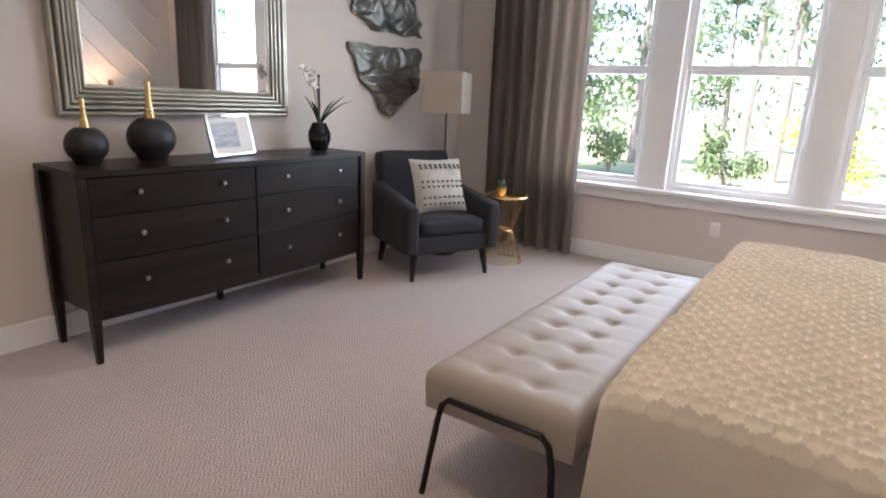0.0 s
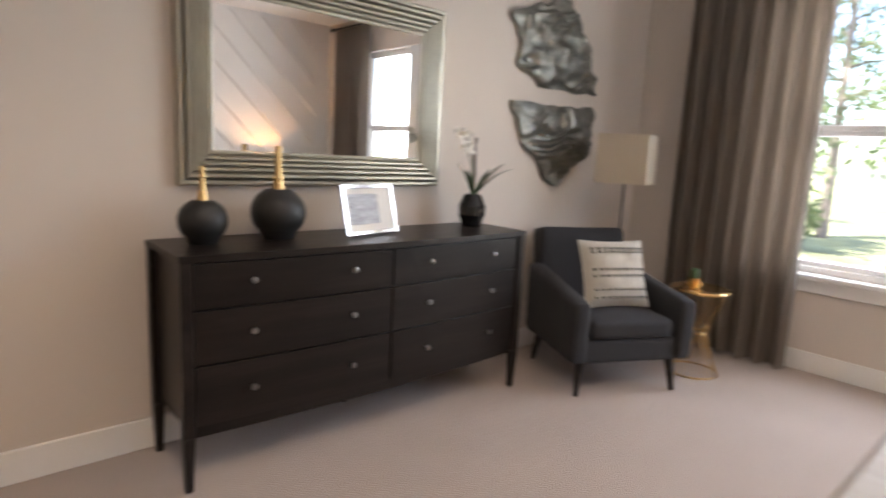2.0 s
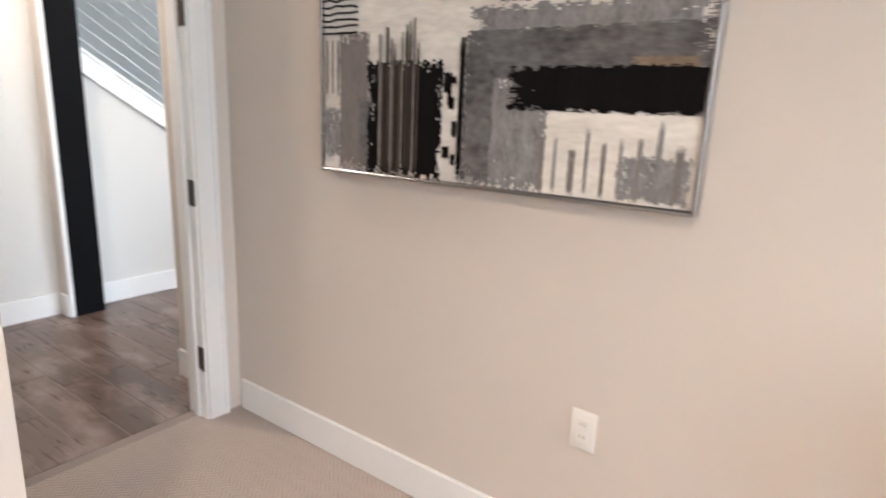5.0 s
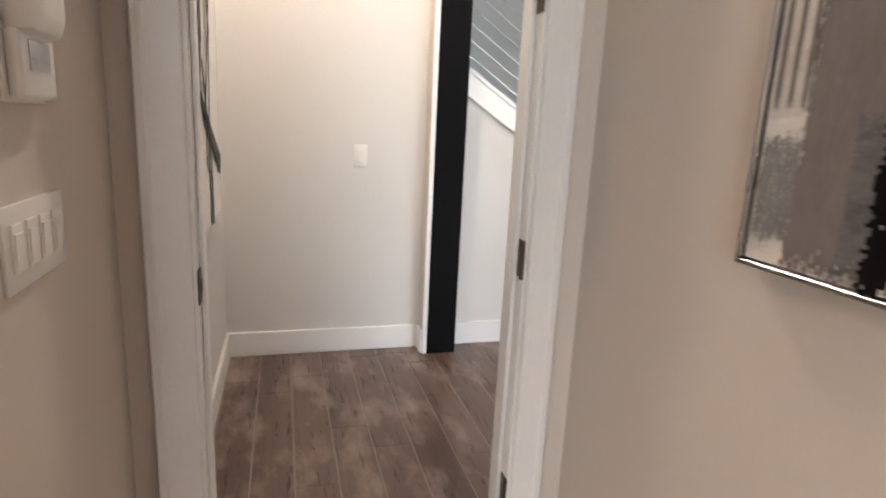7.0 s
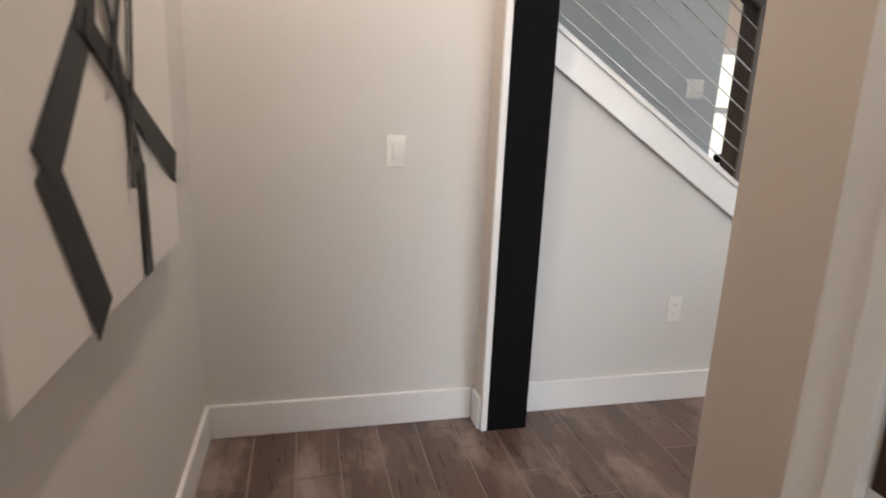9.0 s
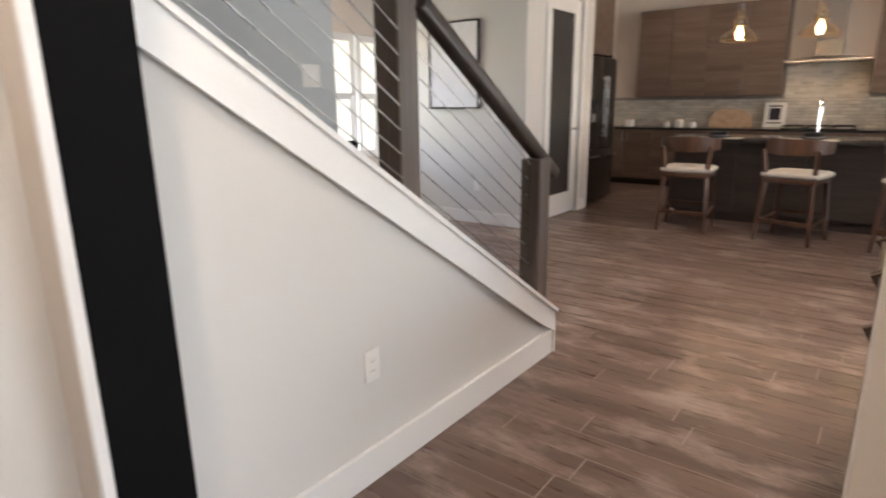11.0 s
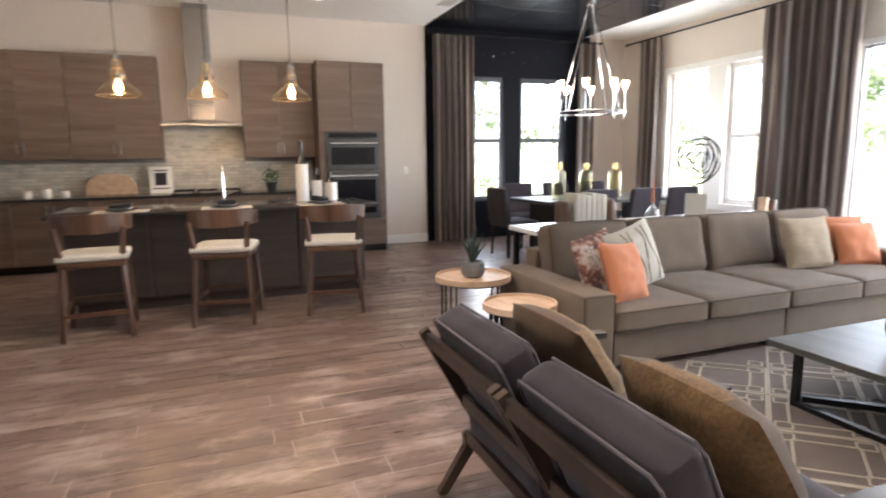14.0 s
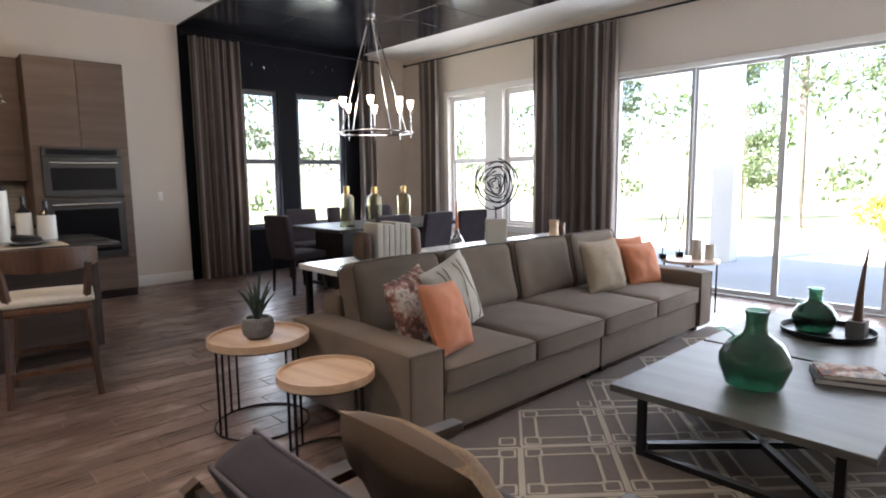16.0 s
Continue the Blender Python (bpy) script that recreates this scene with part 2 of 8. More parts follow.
espresso = woodgrain("espresso_wood", (0.007, 0.005, 0.0045), (0.013, 0.0095, 0.008), (0.024, 0.018, 0.015), "Y", 0.34, 0.8, 0.06, 0.06, spec=0.28)
dark_wood = woodgrain("dark_stained_wood", (0.016, 0.010, 0.008), (0.036, 0.022, 0.015), (0.066, 0.041, 0.029), "Z", 0.38, 1.0, 0.10, 0.10)
walnut = woodgrain("walnut_wood", (0.038, 0.017, 0.009), (0.078, 0.036, 0.019), (0.135, 0.066, 0.037), "Z", 0.38, 1.0, 0.10, 0.15)
pale_wood = woodgrain("pale_oak_wood", (0.36, 0.23, 0.14), (0.50, 0.345, 0.225), (0.62, 0.45, 0.32), "X", 0.45, 0.8, 0.08, 0.1)
newel_wood = woodgrain("grey_brown_stained_wood", (0.045, 0.032, 0.026), (0.088, 0.066, 0.054), (0.14, 0.108, 0.09), "Z", 0.42, 0.9, 0.12, 0.1)
table_grey = woodgrain("grey_table_veneer", (0.052, 0.050, 0.044), (0.078, 0.075, 0.066), (0.108, 0.104, 0.094), "X", 0.44, 0.8, 0.05, 0.08, spec=0.28)
charcoal_fabric = surface("charcoal_upholstery", (0.022, 0.022, 0.025), 0.9, var=0.25, scale=6, fine=330, bump=0.5, dist=0.003, sheen=0.25)
sofa_fabric = surface("grey_brown_chenille", (0.140, 0.104, 0.076), 0.9, var=0.24, scale=5, fine=280, bump=0.5, dist=0.004, sheen=0.35)
sofa_seam = surface("sofa_piping", (0.075, 0.055, 0.041), 0.9, var=0.2, fine=280, bump=0.4)
slate_seam = surface("velvet_piping", (0.10, 0.085, 0.095), 0.7, var=0.2, fine=200, bump=0.3)
slate_velvet = surface("slate_velvet", (0.038, 0.031, 0.038), 0.85, var=0.3, scale=7, fine=200, bump=0.4, dist=0.003, sheen=0.6, spec=0.2)
bench_leather = surface("beige_leatherette", (0.31, 0.265, 0.222), 0.55, var=0.07, scale=4, fine=160, bump=0.2, dist=0.002)
coverlet_fabric = surface("cream_coverlet", (0.64, 0.565, 0.45), 0.9, var=0.12, scale=5, fine=220, bump=0.5, dist=0.004, sheen=0.2)
sheet_fabric = surface("white_sheet", (0.80, 0.78, 0.74), 0.9, var=0.04, scale=4, fine=220, bump=0.3)
curtain_grey = surface("grey_drapery", (0.27, 0.225, 0.185), 0.7, var=0.14, scale=5, fine=200, bump=0.4, dist=0.003, stretch=(3, 3, 0.35), sheen=0.3)
STRIPES = [(0.0, (0.250, 0.205, 0.185)), (0.16, (0.56, 0.49, 0.43)), (0.25, (0.175, 0.142, 0.130)), (0.42, (0.39, 0.325, 0.29)), (0.53, (0.80, 0.80, 0.798)), (0.61, (0.21, 0.17, 0.157)), (0.80, (0.66, 0.58, 0.52)), (0.90, (0.31, 0.25, 0.228))]
curtain_stripe = stripes_of("striped_drapery", STRIPES, 0.21, 0)
curtain_stripe_side = stripes_of("striped_drapery_side", STRIPES, 0.16, 1)
orange_fabric = surface("burnt_orange_velvet", (0.46, 0.165, 0.075), 0.85, var=0.18, scale=7, fine=250, bump=0.4, sheen=0.4)
ivory_fabric = surface("ivory_linen", (0.48, 0.45, 0.39), 0.9, var=0.1, scale=9, fine=260, bump=0.5)
taupe_fabric = surface("taupe_woven", (0.30, 0.24, 0.17), 0.9, var=0.18, scale=16, fine=160, bump=0.6, stretch=(1, 1, 4))
olive_satin = surface("bronze_satin", (0.080, 0.049, 0.027), 0.85, var=0.30, scale=4, fine=180, bump=0.25, sheen=0.4, spec=0.3)
gold_fur = surface("gold_sheen_fabric", (0.145, 0.088, 0.042), 0.85, var=0.7, scale=11, fine=90, bump=0.6, sheen=0.4, spec=0.15)
black_iron = surface("black_iron", (0.014, 0.013, 0.013), 0.42, 0.6, var=0.3, fine=90, bump=0.1)
steel = surface("stainless_steel", (0.34, 0.33, 0.325), 0.28, 1.0, var=0.08, scale=2, fine=120, bump=0.04, stretch=(1, 0.05, 1))
dark_steel = surface("black_stainless", (0.085, 0.078, 0.072), 0.32, 0.9, var=0.1, scale=2, fine=120, bump=0.04)
chrome = surface("polished_chrome", (0.72, 0.72, 0.72), 0.10, 1.0, var=0.04, bump=0.02)
gold_metal = surface("brushed_gold", (0.66, 0.45, 0.20), 0.28, 1.0, var=0.12, fine=90, bump=0.05)
champagne = surface("champagne_silver_leaf", (0.40, 0.375, 0.305), 0.36, 0.75, var=0.22, scale=7, fine=80, bump=0.15)
silver_bark = surface("silvered_wood", (0.20, 0.195, 0.172), 0.34, 0.75, var=0.6, scale=9, fine=34, bump=0.5, dist=0.006, stretch=(1, 0.6, 2.2))
matte_black = surface("matte_black_ceramic", (0.012, 0.012, 0.012), 0.5, var=0.2, fine=150, bump=0.5, dist=0.003)
gloss_black = surface("gloss_black_ceramic", (0.010, 0.010, 0.011), 0.12, var=0.2, bump=0.02)
granite = surface("dark_polished_stone", (0.035, 0.033, 0.032), 0.13, var=0.6, scale=25, fine=190, bump=0.02)
tile_stone = surface("mosaic_tile", (0.52, 0.49, 0.43), 0.3, var=0.16, scale=9, fine=60, bump=0.06, random_tone=0.16)
black_gloss = surface("black_glass", (0.008, 0.008, 0.010), 0.06, var=0.1, bump=0.0, spec=0.25)
white_ceramic = surface("white_ceramic", (0.78, 0.76, 0.72), 0.25, var=0.04, bump=0.03)
plate_plastic = surface("switch_plastic", (0.80, 0.78, 0.74), 0.35, var=0.03, bump=0.02)
leaf_green = surface("leaf_green", (0.045, 0.085, 0.030), 0.45, var=0.35, scale=20, fine=90, bump=0.2)
petal_white = surface("orchid_petal", (0.75, 0.73, 0.68), 0.6, var=0.06, bump=0.1)
concrete = surface("grey_concrete", (0.14, 0.135, 0.13), 0.85, var=0.2, scale=12, fine=120, bump=0.4)
book_paper = surface("book_paper", (0.68, 0.65, 0.58), 0.8, var=0.06, bump=0.1)
mirror_glass = nodes_of("mirror_glass")
mirror_glass[2].inputs["Metallic"].default_value, mirror_glass[2].inputs["Roughness"].default_value = 1.0, 0.01
mirror_glass[2].inputs["Base Color"].default_value = (0.86, 0.86, 0.86, 1)
mirror_glass = mirror_glass[0]
pane_glass = pane_of("window_glass")
clear_glass = glass_of("clear_glass", (0.98, 0.99, 0.98))
green_glass = glass_of("green_glass", (0.10, 0.20, 0.145))
warm_glass = glass_of("warm_pendant_glass", (0.97, 0.88, 0.74), 0.03)
oven_steel = surface("grey_oven_steel", (0.10, 0.099, 0.10), 0.32, 1.0, var=0.08, scale=2, fine=120, bump=0.03)
amber_glass = glass_of("ribbed_smoke_glass", (0.80, 0.78, 0.62), 0.08)
lamp_glow = glow_of("lamp_bulb_glow", (1.0, 0.62, 0.28), 4.0)
can_glow = glow_of("downlight_glow", (1.0, 0.84, 0.66), 1.8)
cup_glow = glow_of("frosted_bulb_glow", (1.0, 0.76, 0.52), 1.6)
shade_cloth = shade_of("lampshade_linen", (0.72, 0.66, 0.56))


def island_variant():
    """The plank wood for the joined far planks, varied from piece to piece."""
    m = plank_wood.copy()
    m.name = "floor_plank_field"
    nt = m.node_tree
    geo = nt.nodes.new("ShaderNodeNewGeometry")
    for n in [n for n in nt.nodes if n.bl_idname == "ShaderNodeObjectInfo"]:
        for l in [l for l in nt.links if l.from_node == n]:
            nt.links.new(geo.outputs["Random Per Island"], l.to_socket)
    return m


island_wood = island_variant()

# ---- building helpers ----
def box(bm, a, b, bevel=0.0, seg=1):
    """An upright box between two corners, with rounded edges if asked."""
    m = Matrix.Translation([(p + q) / 2 for p, q in zip(a, b)]) @ Matrix.Diagonal([abs(q - p) for p, q in zip(a, b)] + [1])
    r = bmesh.ops.create_cube(bm, size=1, matrix=m)
    if bevel:
        edges = list({e for v in r["verts"] for e in v.link_edges})
        bmesh.ops.bevel(bm, geom=edges, offset=bevel, segments=seg, affect="EDGES", profile=0.5)


def tilted(bm, m, sx, sy, sz, bevel=0.0, seg=1):
    """A box of a size round the origin of the pose m."""
    r = bmesh.ops.create_cube(bm, size=1, matrix=m @ Matrix.Diagonal((sx, sy, sz, 1)))
    if bevel:
        edges = list({e for v in r["verts"] for e in v.link_edges})
        bmesh.ops.bevel(bm, geom=edges, offset=bevel, segments=seg, affect="EDGES", profile=0.5)


def rod(bm, p, q, r0, r1=None, seg=10):
    """A round bar from p to q, tapered if r1 is given."""
    p, q = Vector(p), Vector(q)
    d = q - p
    m = Matrix.Translation((p + q) / 2) @ d.to_track_quat("Z", "Y").to_matrix().to_4x4()
    bmesh.ops.create_cone(bm, cap_ends=True, segments=seg, radius1=r0, radius2=r0 if r1 is None else r1, depth=d.length, matrix=m)


def beam(bm, p, q, w, h, w1=None, h1=None, up=(0, 0, 1)):
    """A square bar from p to q, tapered if w1 and h1 are given."""
    p, q = Vector(p), Vector(q)
    d = (q - p).normalized()
    s = d.cross(Vector(up))
    s = (s if s.length > 1e-4 else Vector((1, 0, 0))).normalized()
    t = s.cross(d)
    ends = []
    for c, a, b in ((p, w, h), (q, w1 or w, h1 or h)):
        ends.append([bm.verts.new(c + s * a / 2 * i + t * b / 2 * j) for i, j in ((-1, -1), (1, -1), (1, 1), (-1, 1))])
    bm.faces.new(ends[0][::-1])
    bm.faces.new(ends[1])
    for i in range(4):
        bm.faces.new((ends[0][i], ends[0][(i + 1) % 4], ends[1][(i + 1) % 4], ends[1][i]))


def tube(bm, pts, r, seg=8, closed=False):
    """A round wire along points; r may be a number or a function of 0..1."""
    pts = [Vector(p) for p in pts]
    n = len(pts)
    rings = []
    for i, p in enumerate(pts):
        a, c = (pts[i - 1], pts[(i + 1) % n]) if closed else (pts[max(i - 1, 0)], pts[min(i + 1, n - 1)])
        d = (c - a).normalized()
        s = d.cross(Vector((0, 0, 1)))
        s = (s if s.length > 1e-3 else d.cross(Vector((1, 0, 0)))).normalized()
        t = s.cross(d)
        rr = r(i / max(n - 1, 1)) if callable(r) else r
        rings.append([bm.verts.new(p + (s * math.cos(k * 2 * math.pi / seg) + t * math.sin(k * 2 * math.pi / seg)) * rr) for k in range(seg)])
    for i in range(n if closed else n - 1):
        a, c = rings[i], rings[(i + 1) % n]
        for k in range(seg):
            bm.faces.new((a[k], a[(k + 1) % seg], c[(k + 1) % seg], c[k]))
    if not closed:
        bm.faces.new(rings[0][::-1])
        bm.faces.new(rings[-1])


def lathe(bm, profile, seg=28, at=(0, 0, 0)):
    """A turned shape from (radius, height) pairs."""
    rings = []
    for r, z in profile:
        if r < 1e-4:
            rings.append([bm.verts.new((at[0], at[1], at[2] + z))])
        else:
            rings.append([bm.verts.new((at[0] + r * math.cos(k * 2 * math.pi / seg), at[1] + r * math.sin(k * 2 * math.pi / seg), at[2] + z)) for k in range(seg)])
    for a, c in zip(rings, rings[1:]):
        for k in range(seg):
            q = [a[k % len(a)], a[(k + 1) % len(a)], c[(k + 1) % len(c)], c[k % len(c)]]
            q = list(dict.fromkeys(q))
            if len(q) > 2:
                bm.faces.new(q)


def soft_block(bm, a, b, r, crown=0.0, n=10, sag=0.0, seed=0, m=None):
    """A stuffed block between two corners: rounded edges, a crowned top and a slightly uneven skin."""
    half = Vector([(q - p) / 2 for p, q in zip(a, b)])
    mid = Vector([(q + p) / 2 for p, q in zip(a, b)])
    tmp = bmesh.new()
    bmesh.ops.create_cube(tmp, size=2)
    bmesh.ops.subdivide_edges(tmp, edges=tmp.edges[:], cuts=n, use_grid_fill=True)
    for v in tmp.verts:
        u = v.co.copy()
        q = Vector([u[i] * half[i] for i in range(3)])
        inner = Vector([max(-half[i] + r, min(half[i] - r, q[i])) for i in range(3)])
        d = q - inner
        if d.length > 1e-6:
            q = inner + d.normalized() * r
        k = (1 - u.x ** 2) * (1 - u.y ** 2)
        q.z += crown * k * (1 if u.z > 0 else -0.2) * abs(u.z)
        q += Vector((noise.noise(q * 6 + Vector((seed, 0, 0))), noise.noise(q * 6 + Vector((0, seed, 5))), noise.noise(q * 5 + Vector((9, 0, seed))))) * sag
        v.co = q + mid
    if m is not None:
        tmp.transform(m)
    merge(bm, tmp)


def merge(bm, tmp):
    """Adds the geometry of tmp to bm."""
    table = [bm.verts.new(v.co) for v in tmp.verts]
    tmp.verts.index_update()
    for f in tmp.faces:
        bm.faces.new([table[v.index] for v in f.verts])
    tmp.free()


def pillow_shape(bm, w, h, t, m, n=14, seed=0, pinch=0.06):
    """A throw pillow: two bellied faces that meet in a seam, corners drawn out."""
    for side in (1, -1):
        grid = []
        for j in range(n + 1):
            row = []
            for i in range(n + 1):
                u, v = 2 * i / n - 1, 2 * j / n - 1
                k = max(0.0, (1 - abs(u) ** 2.8) * (1 - abs(v) ** 2.8)) ** 0.55
                x = w / 2 * u * (1 - pinch * (1 - v * v))
                y = h / 2 * v * (1 - pinch * (1 - u * u))
                z = side * t / 2 * k + (0.016 * noise.noise(Vector((u * 2.2 + seed, v * 2.2, side * 3.0))) + 0.008 * noise.noise(Vector((u * 5.5, v * 5.5 + seed, side * 2.0)))) * k
                row.append(bm.verts.new(m @ Vector((x, y, z))))
            grid.append(row)
        for j in range(n):
            for i in range(n):
                q = (grid[j][i], grid[j][i + 1], grid[j + 1][i + 1], grid[j + 1][i])
                bm.faces.new(q if side > 0 else q[::-1])
    bmesh.ops.remove_doubles(bm, verts=bm.verts[:], dist=0.0004)


def finish(name, bm, material, smooth=None):
    """One mesh object from a bmesh. smooth: the angle under which faces are shaded smooth."""
    bmesh.ops.recalc_face_normals(bm, faces=bm.faces[:])
    me = bpy.data.meshes.new(name)
    if smooth:
        for f in bm.faces:
            f.smooth = True
        for e in bm.edges:
            if len(e.link_faces) == 2 and e.calc_face_angle(0) > radians(smooth):
                e.smooth = False
    bm.to_mesh(me)
    bm.free()
    me.materials.append(material)
    return new(name, me)


def part(name, bm, material, parent, label="", smooth=35):
    ob = finish(name, bm, material, smooth)
    ob.parent = parent
    if label:
        tagged(ob, label=label)
    return ob


def thing(name, x, y, z, rz, label, category, group=""):
    ob = new(name)
    ob.empty_display_size = 0.1
    ob.matrix_basis = pose(x, y, z, 0, 0, rz)
    return tagged(ob, label, category, group)


def structure(name, bm, material, label="", smooth=None):
    ob = finish(name, bm, material, smooth)
    return tagged(ob, label, kind="structure")


def made(fill, *args, **kw):
    """A fresh bmesh filled by one builder call."""
    bm = bmesh.new()
    fill(bm, *args, **kw)
    return bm


def wall_sheet(name, axis, at0, at1, lo, hi, z0, z1, holes, material, label):
    """A wall with thickness from at0 to at1 on an axis; holes are (lo, hi, z0, z1) openings through it."""
    bm = bmesh.new()
    cuts = sorted({lo, hi, *[h[0] for h in holes], *[h[1] for h in holes]})
    for p, q in zip(cuts, cuts[1:]):
        inside = sorted([h for h in holes if h[0] <= p + 1e-6 and h[1] >= q - 1e-6], key=lambda h: h[2])
        z = z0
        for h in inside + [(p, q, z1, z1)]:
            if h[2] > z + 1e-6:
                a, b = ((at0, p, z), (at1, q, h[2])) if axis == "x" else ((p, at0, z), (q, at1, h[2]))
                box(bm, a, b)
            z = h[3]
    bmesh.ops.remove_doubles(bm, verts=bm.verts[:], dist=0.0005)
    return structure(name, bm, material, label)


# ---- structure ----
BED_CEIL, CEIL = 3.0, 3.35
WIN1 = (0.89, 4.08, 0.66, 2.56)
wall_sheet("wall_partition", "x", -0.12, 0.0, -0.465, 6.45, 0, CEIL, [], wall_paint, "warm beige painted wall between bedroom and great room")
wall_sheet("wall_bedroom_window", "y", 6.45, 6.61, 0.0, 5.1, 0, 3.2, [WIN1], wall_paint, "beige painted wall around a triple window")
wall_sheet("wall_door", "y", -0.12, 0.0, 0.0, 1.1, 0, 3.0, [(0.147, 0.963, 0, 2.44)], wall_paint, "beige painted wall with a doorway")
wall_sheet("wall_vestibule", "x", 1.1, 1.22, -0.12, 1.02, 0, 3.0, [], wall_paint, "beige painted side wall of the entry")
wall_sheet("wall_bedroom_back", "y", 0.90, 1.02, 1.22, 5.1, 0, 3.0, [], wall_paint, "beige painted wall behind the bed side")
wall_sheet("wall_headboard", "x", 5.0, 5.12, 1.02, 6.45, 0, 3.0, [], stair_paint, "pale accent wall with chevron battens")
wall_sheet("wall_hall_side", "x", 1.06, 1.18, -1.77, -0.12, 0, 3.0, [], stair_paint, "pale painted hall wall")
wall_sheet("wall_hall_end", "y", -1.89, -1.77, 0.0, 1.18, 0, CEIL, [], stair_paint, "pale painted wall at the end of the hall")
wall_sheet("wall_stair_far", "y", -3.05, -2.93, -1.86, 1.2, 0, CEIL, [], grey_paint, "cool grey painted wall beside the stairs")
wall_sheet("wall_stair_end", "x", 1.08, 1.2, -2.93, -1.89, 0, CEIL, [], grey_paint, "cool grey painted wall at the stairs")
wall_sheet("wall_picture", "x", -5.02, -4.90, -7.3, -3.46, 0, CEIL, [], stair_paint, "pale painted wall with a framed print")
wall_sheet("wall_pantry", "y", -3.58, -3.46, -6.40, -5.02, 0, CEIL, [(-6.20, -5.36, 0, 2.44)], stair_paint, "pale painted wall with a glazed pantry door")
wall_sheet("wall_fridge_side", "x", -6.52, -6.40, -4.35, -3.46, 0, CEIL, [], stair_paint, "pale painted wall beside the fridge")
wall_sheet("wall_kitchen_left", "y", -4.47, -4.35, -9.66, -5.12, 0, CEIL, [], wall_paint, "beige painted kitchen wall behind the fridge")
wall_sheet("wall_kitchen", "x", -9.66, -9.52, -4.35, 1.97, 0, CEIL, [], wall_paint, "beige painted kitchen wall behind the cabinets")
WINN = [(2.79, 3.36, 0.62, 2.63), (3.65, 4.51, 0.62, 2.63)]
wall_sheet("wall_nook_return", "x", -9.66, -9.52, 5.0, 5.74, 0, CEIL, [], wall_paint, "beige painted wall in the dining corner")
wall_sheet("wall_nook", "x", -9.66, -9.52, 1.97, 5.0, 0, CEIL, WINN, dark_paint, "very dark navy wall with two windows")
WINS = [(-8.38, -7.57, 0.62, 2.62), (-7.22, -6.41, 0.62, 2.62), (-5.38, -0.62, 0.0, 2.60)]
wall_sheet("wall_living_window", "y", 5.74, 5.90, -9.66, -0.12, 0, CEIL, WINS, wall_paint, "beige painted wall with windows and a sliding glass wall")
wall_sheet("wall_front", "y", -5.52, -5.40, -4.90, 1.2, 0, CEIL, [(-4.86, -3.30, 0.70, 2.07)], wall_paint, "pale painted wall of the front room with a wide window")
wall_sheet("wall_front_side", "x", 1.2, 1.32, -7.42, -2.93, 0, CEIL, [], stair_paint, "pale painted side wall of the front room")
structure("wall_beam_over_hall", made(box, (-0.12, -1.77, 2.75), (0.0, -0.465, CEIL)), wall_paint, "beige painted header over the hall opening")
structure("ceiling_bedroom", made(box, (0.0, -0.0, BED_CEIL), (5.12, 6.45, 3.14)), ceiling_paint, "white textured bedroom ceiling")
structure("ceiling_hall", made(box, (0.0, -1.77, BED_CEIL), (1.2, -0.0, 3.14)), ceiling_paint, "white textured hall ceiling")
bm = bmesh.new()
for a, b in (((-9.66, -7.42), (-0.12, 1.97)), ((-0.12, -7.42), (1.32, -1.77)), ((-9.66, 4.85), (-0.12, 5.74)), ((-5.2, 1.97), (-0.12, 4.85))):
    box(bm, (*a, CEIL), (*b, 3.49))
structure("ceiling_great_room", bm, ceiling_paint, "white textured great room ceiling")
bm = bmesh.new()
for k in range(6):
    for j in range(3):
        box(bm, (-9.52 + 0.72 * k + 0.004, 1.98 + 0.957 * j + 0.004, CEIL - 0.014), (-9.52 + 0.72 * (k + 1) - 0.004, 1.98 + 0.957 * (j + 1) - 0.004, CEIL + 0.1), 0.003)
structure("ceiling_dark_panels", bm, surface("dark_gloss_ceiling", (0.010, 0.011, 0.015), 0.16, var=0.25, scale=1.2, fine=90, bump=0.02), "dark glossy panelled ceiling over the dining table")
structure("floor_bedroom", made(box, (0.0, -0.06, -0.12), (5.12, 6.45, 0.0)), carpet, "beige loop-pile carpet in a small herringbone")
structure("floor_slab", made(box, (-9.66, -7.42, -0.14), (1.32, -0.06, -0.0022)), grout, "grey-brown grout bed of the plank floor")
structure("floor_slab_back", made(box, (-9.66, -0.06, -0.14), (0.0, 5.90, -0.006)), grout, "grey-brown grout bed of the plank floor")


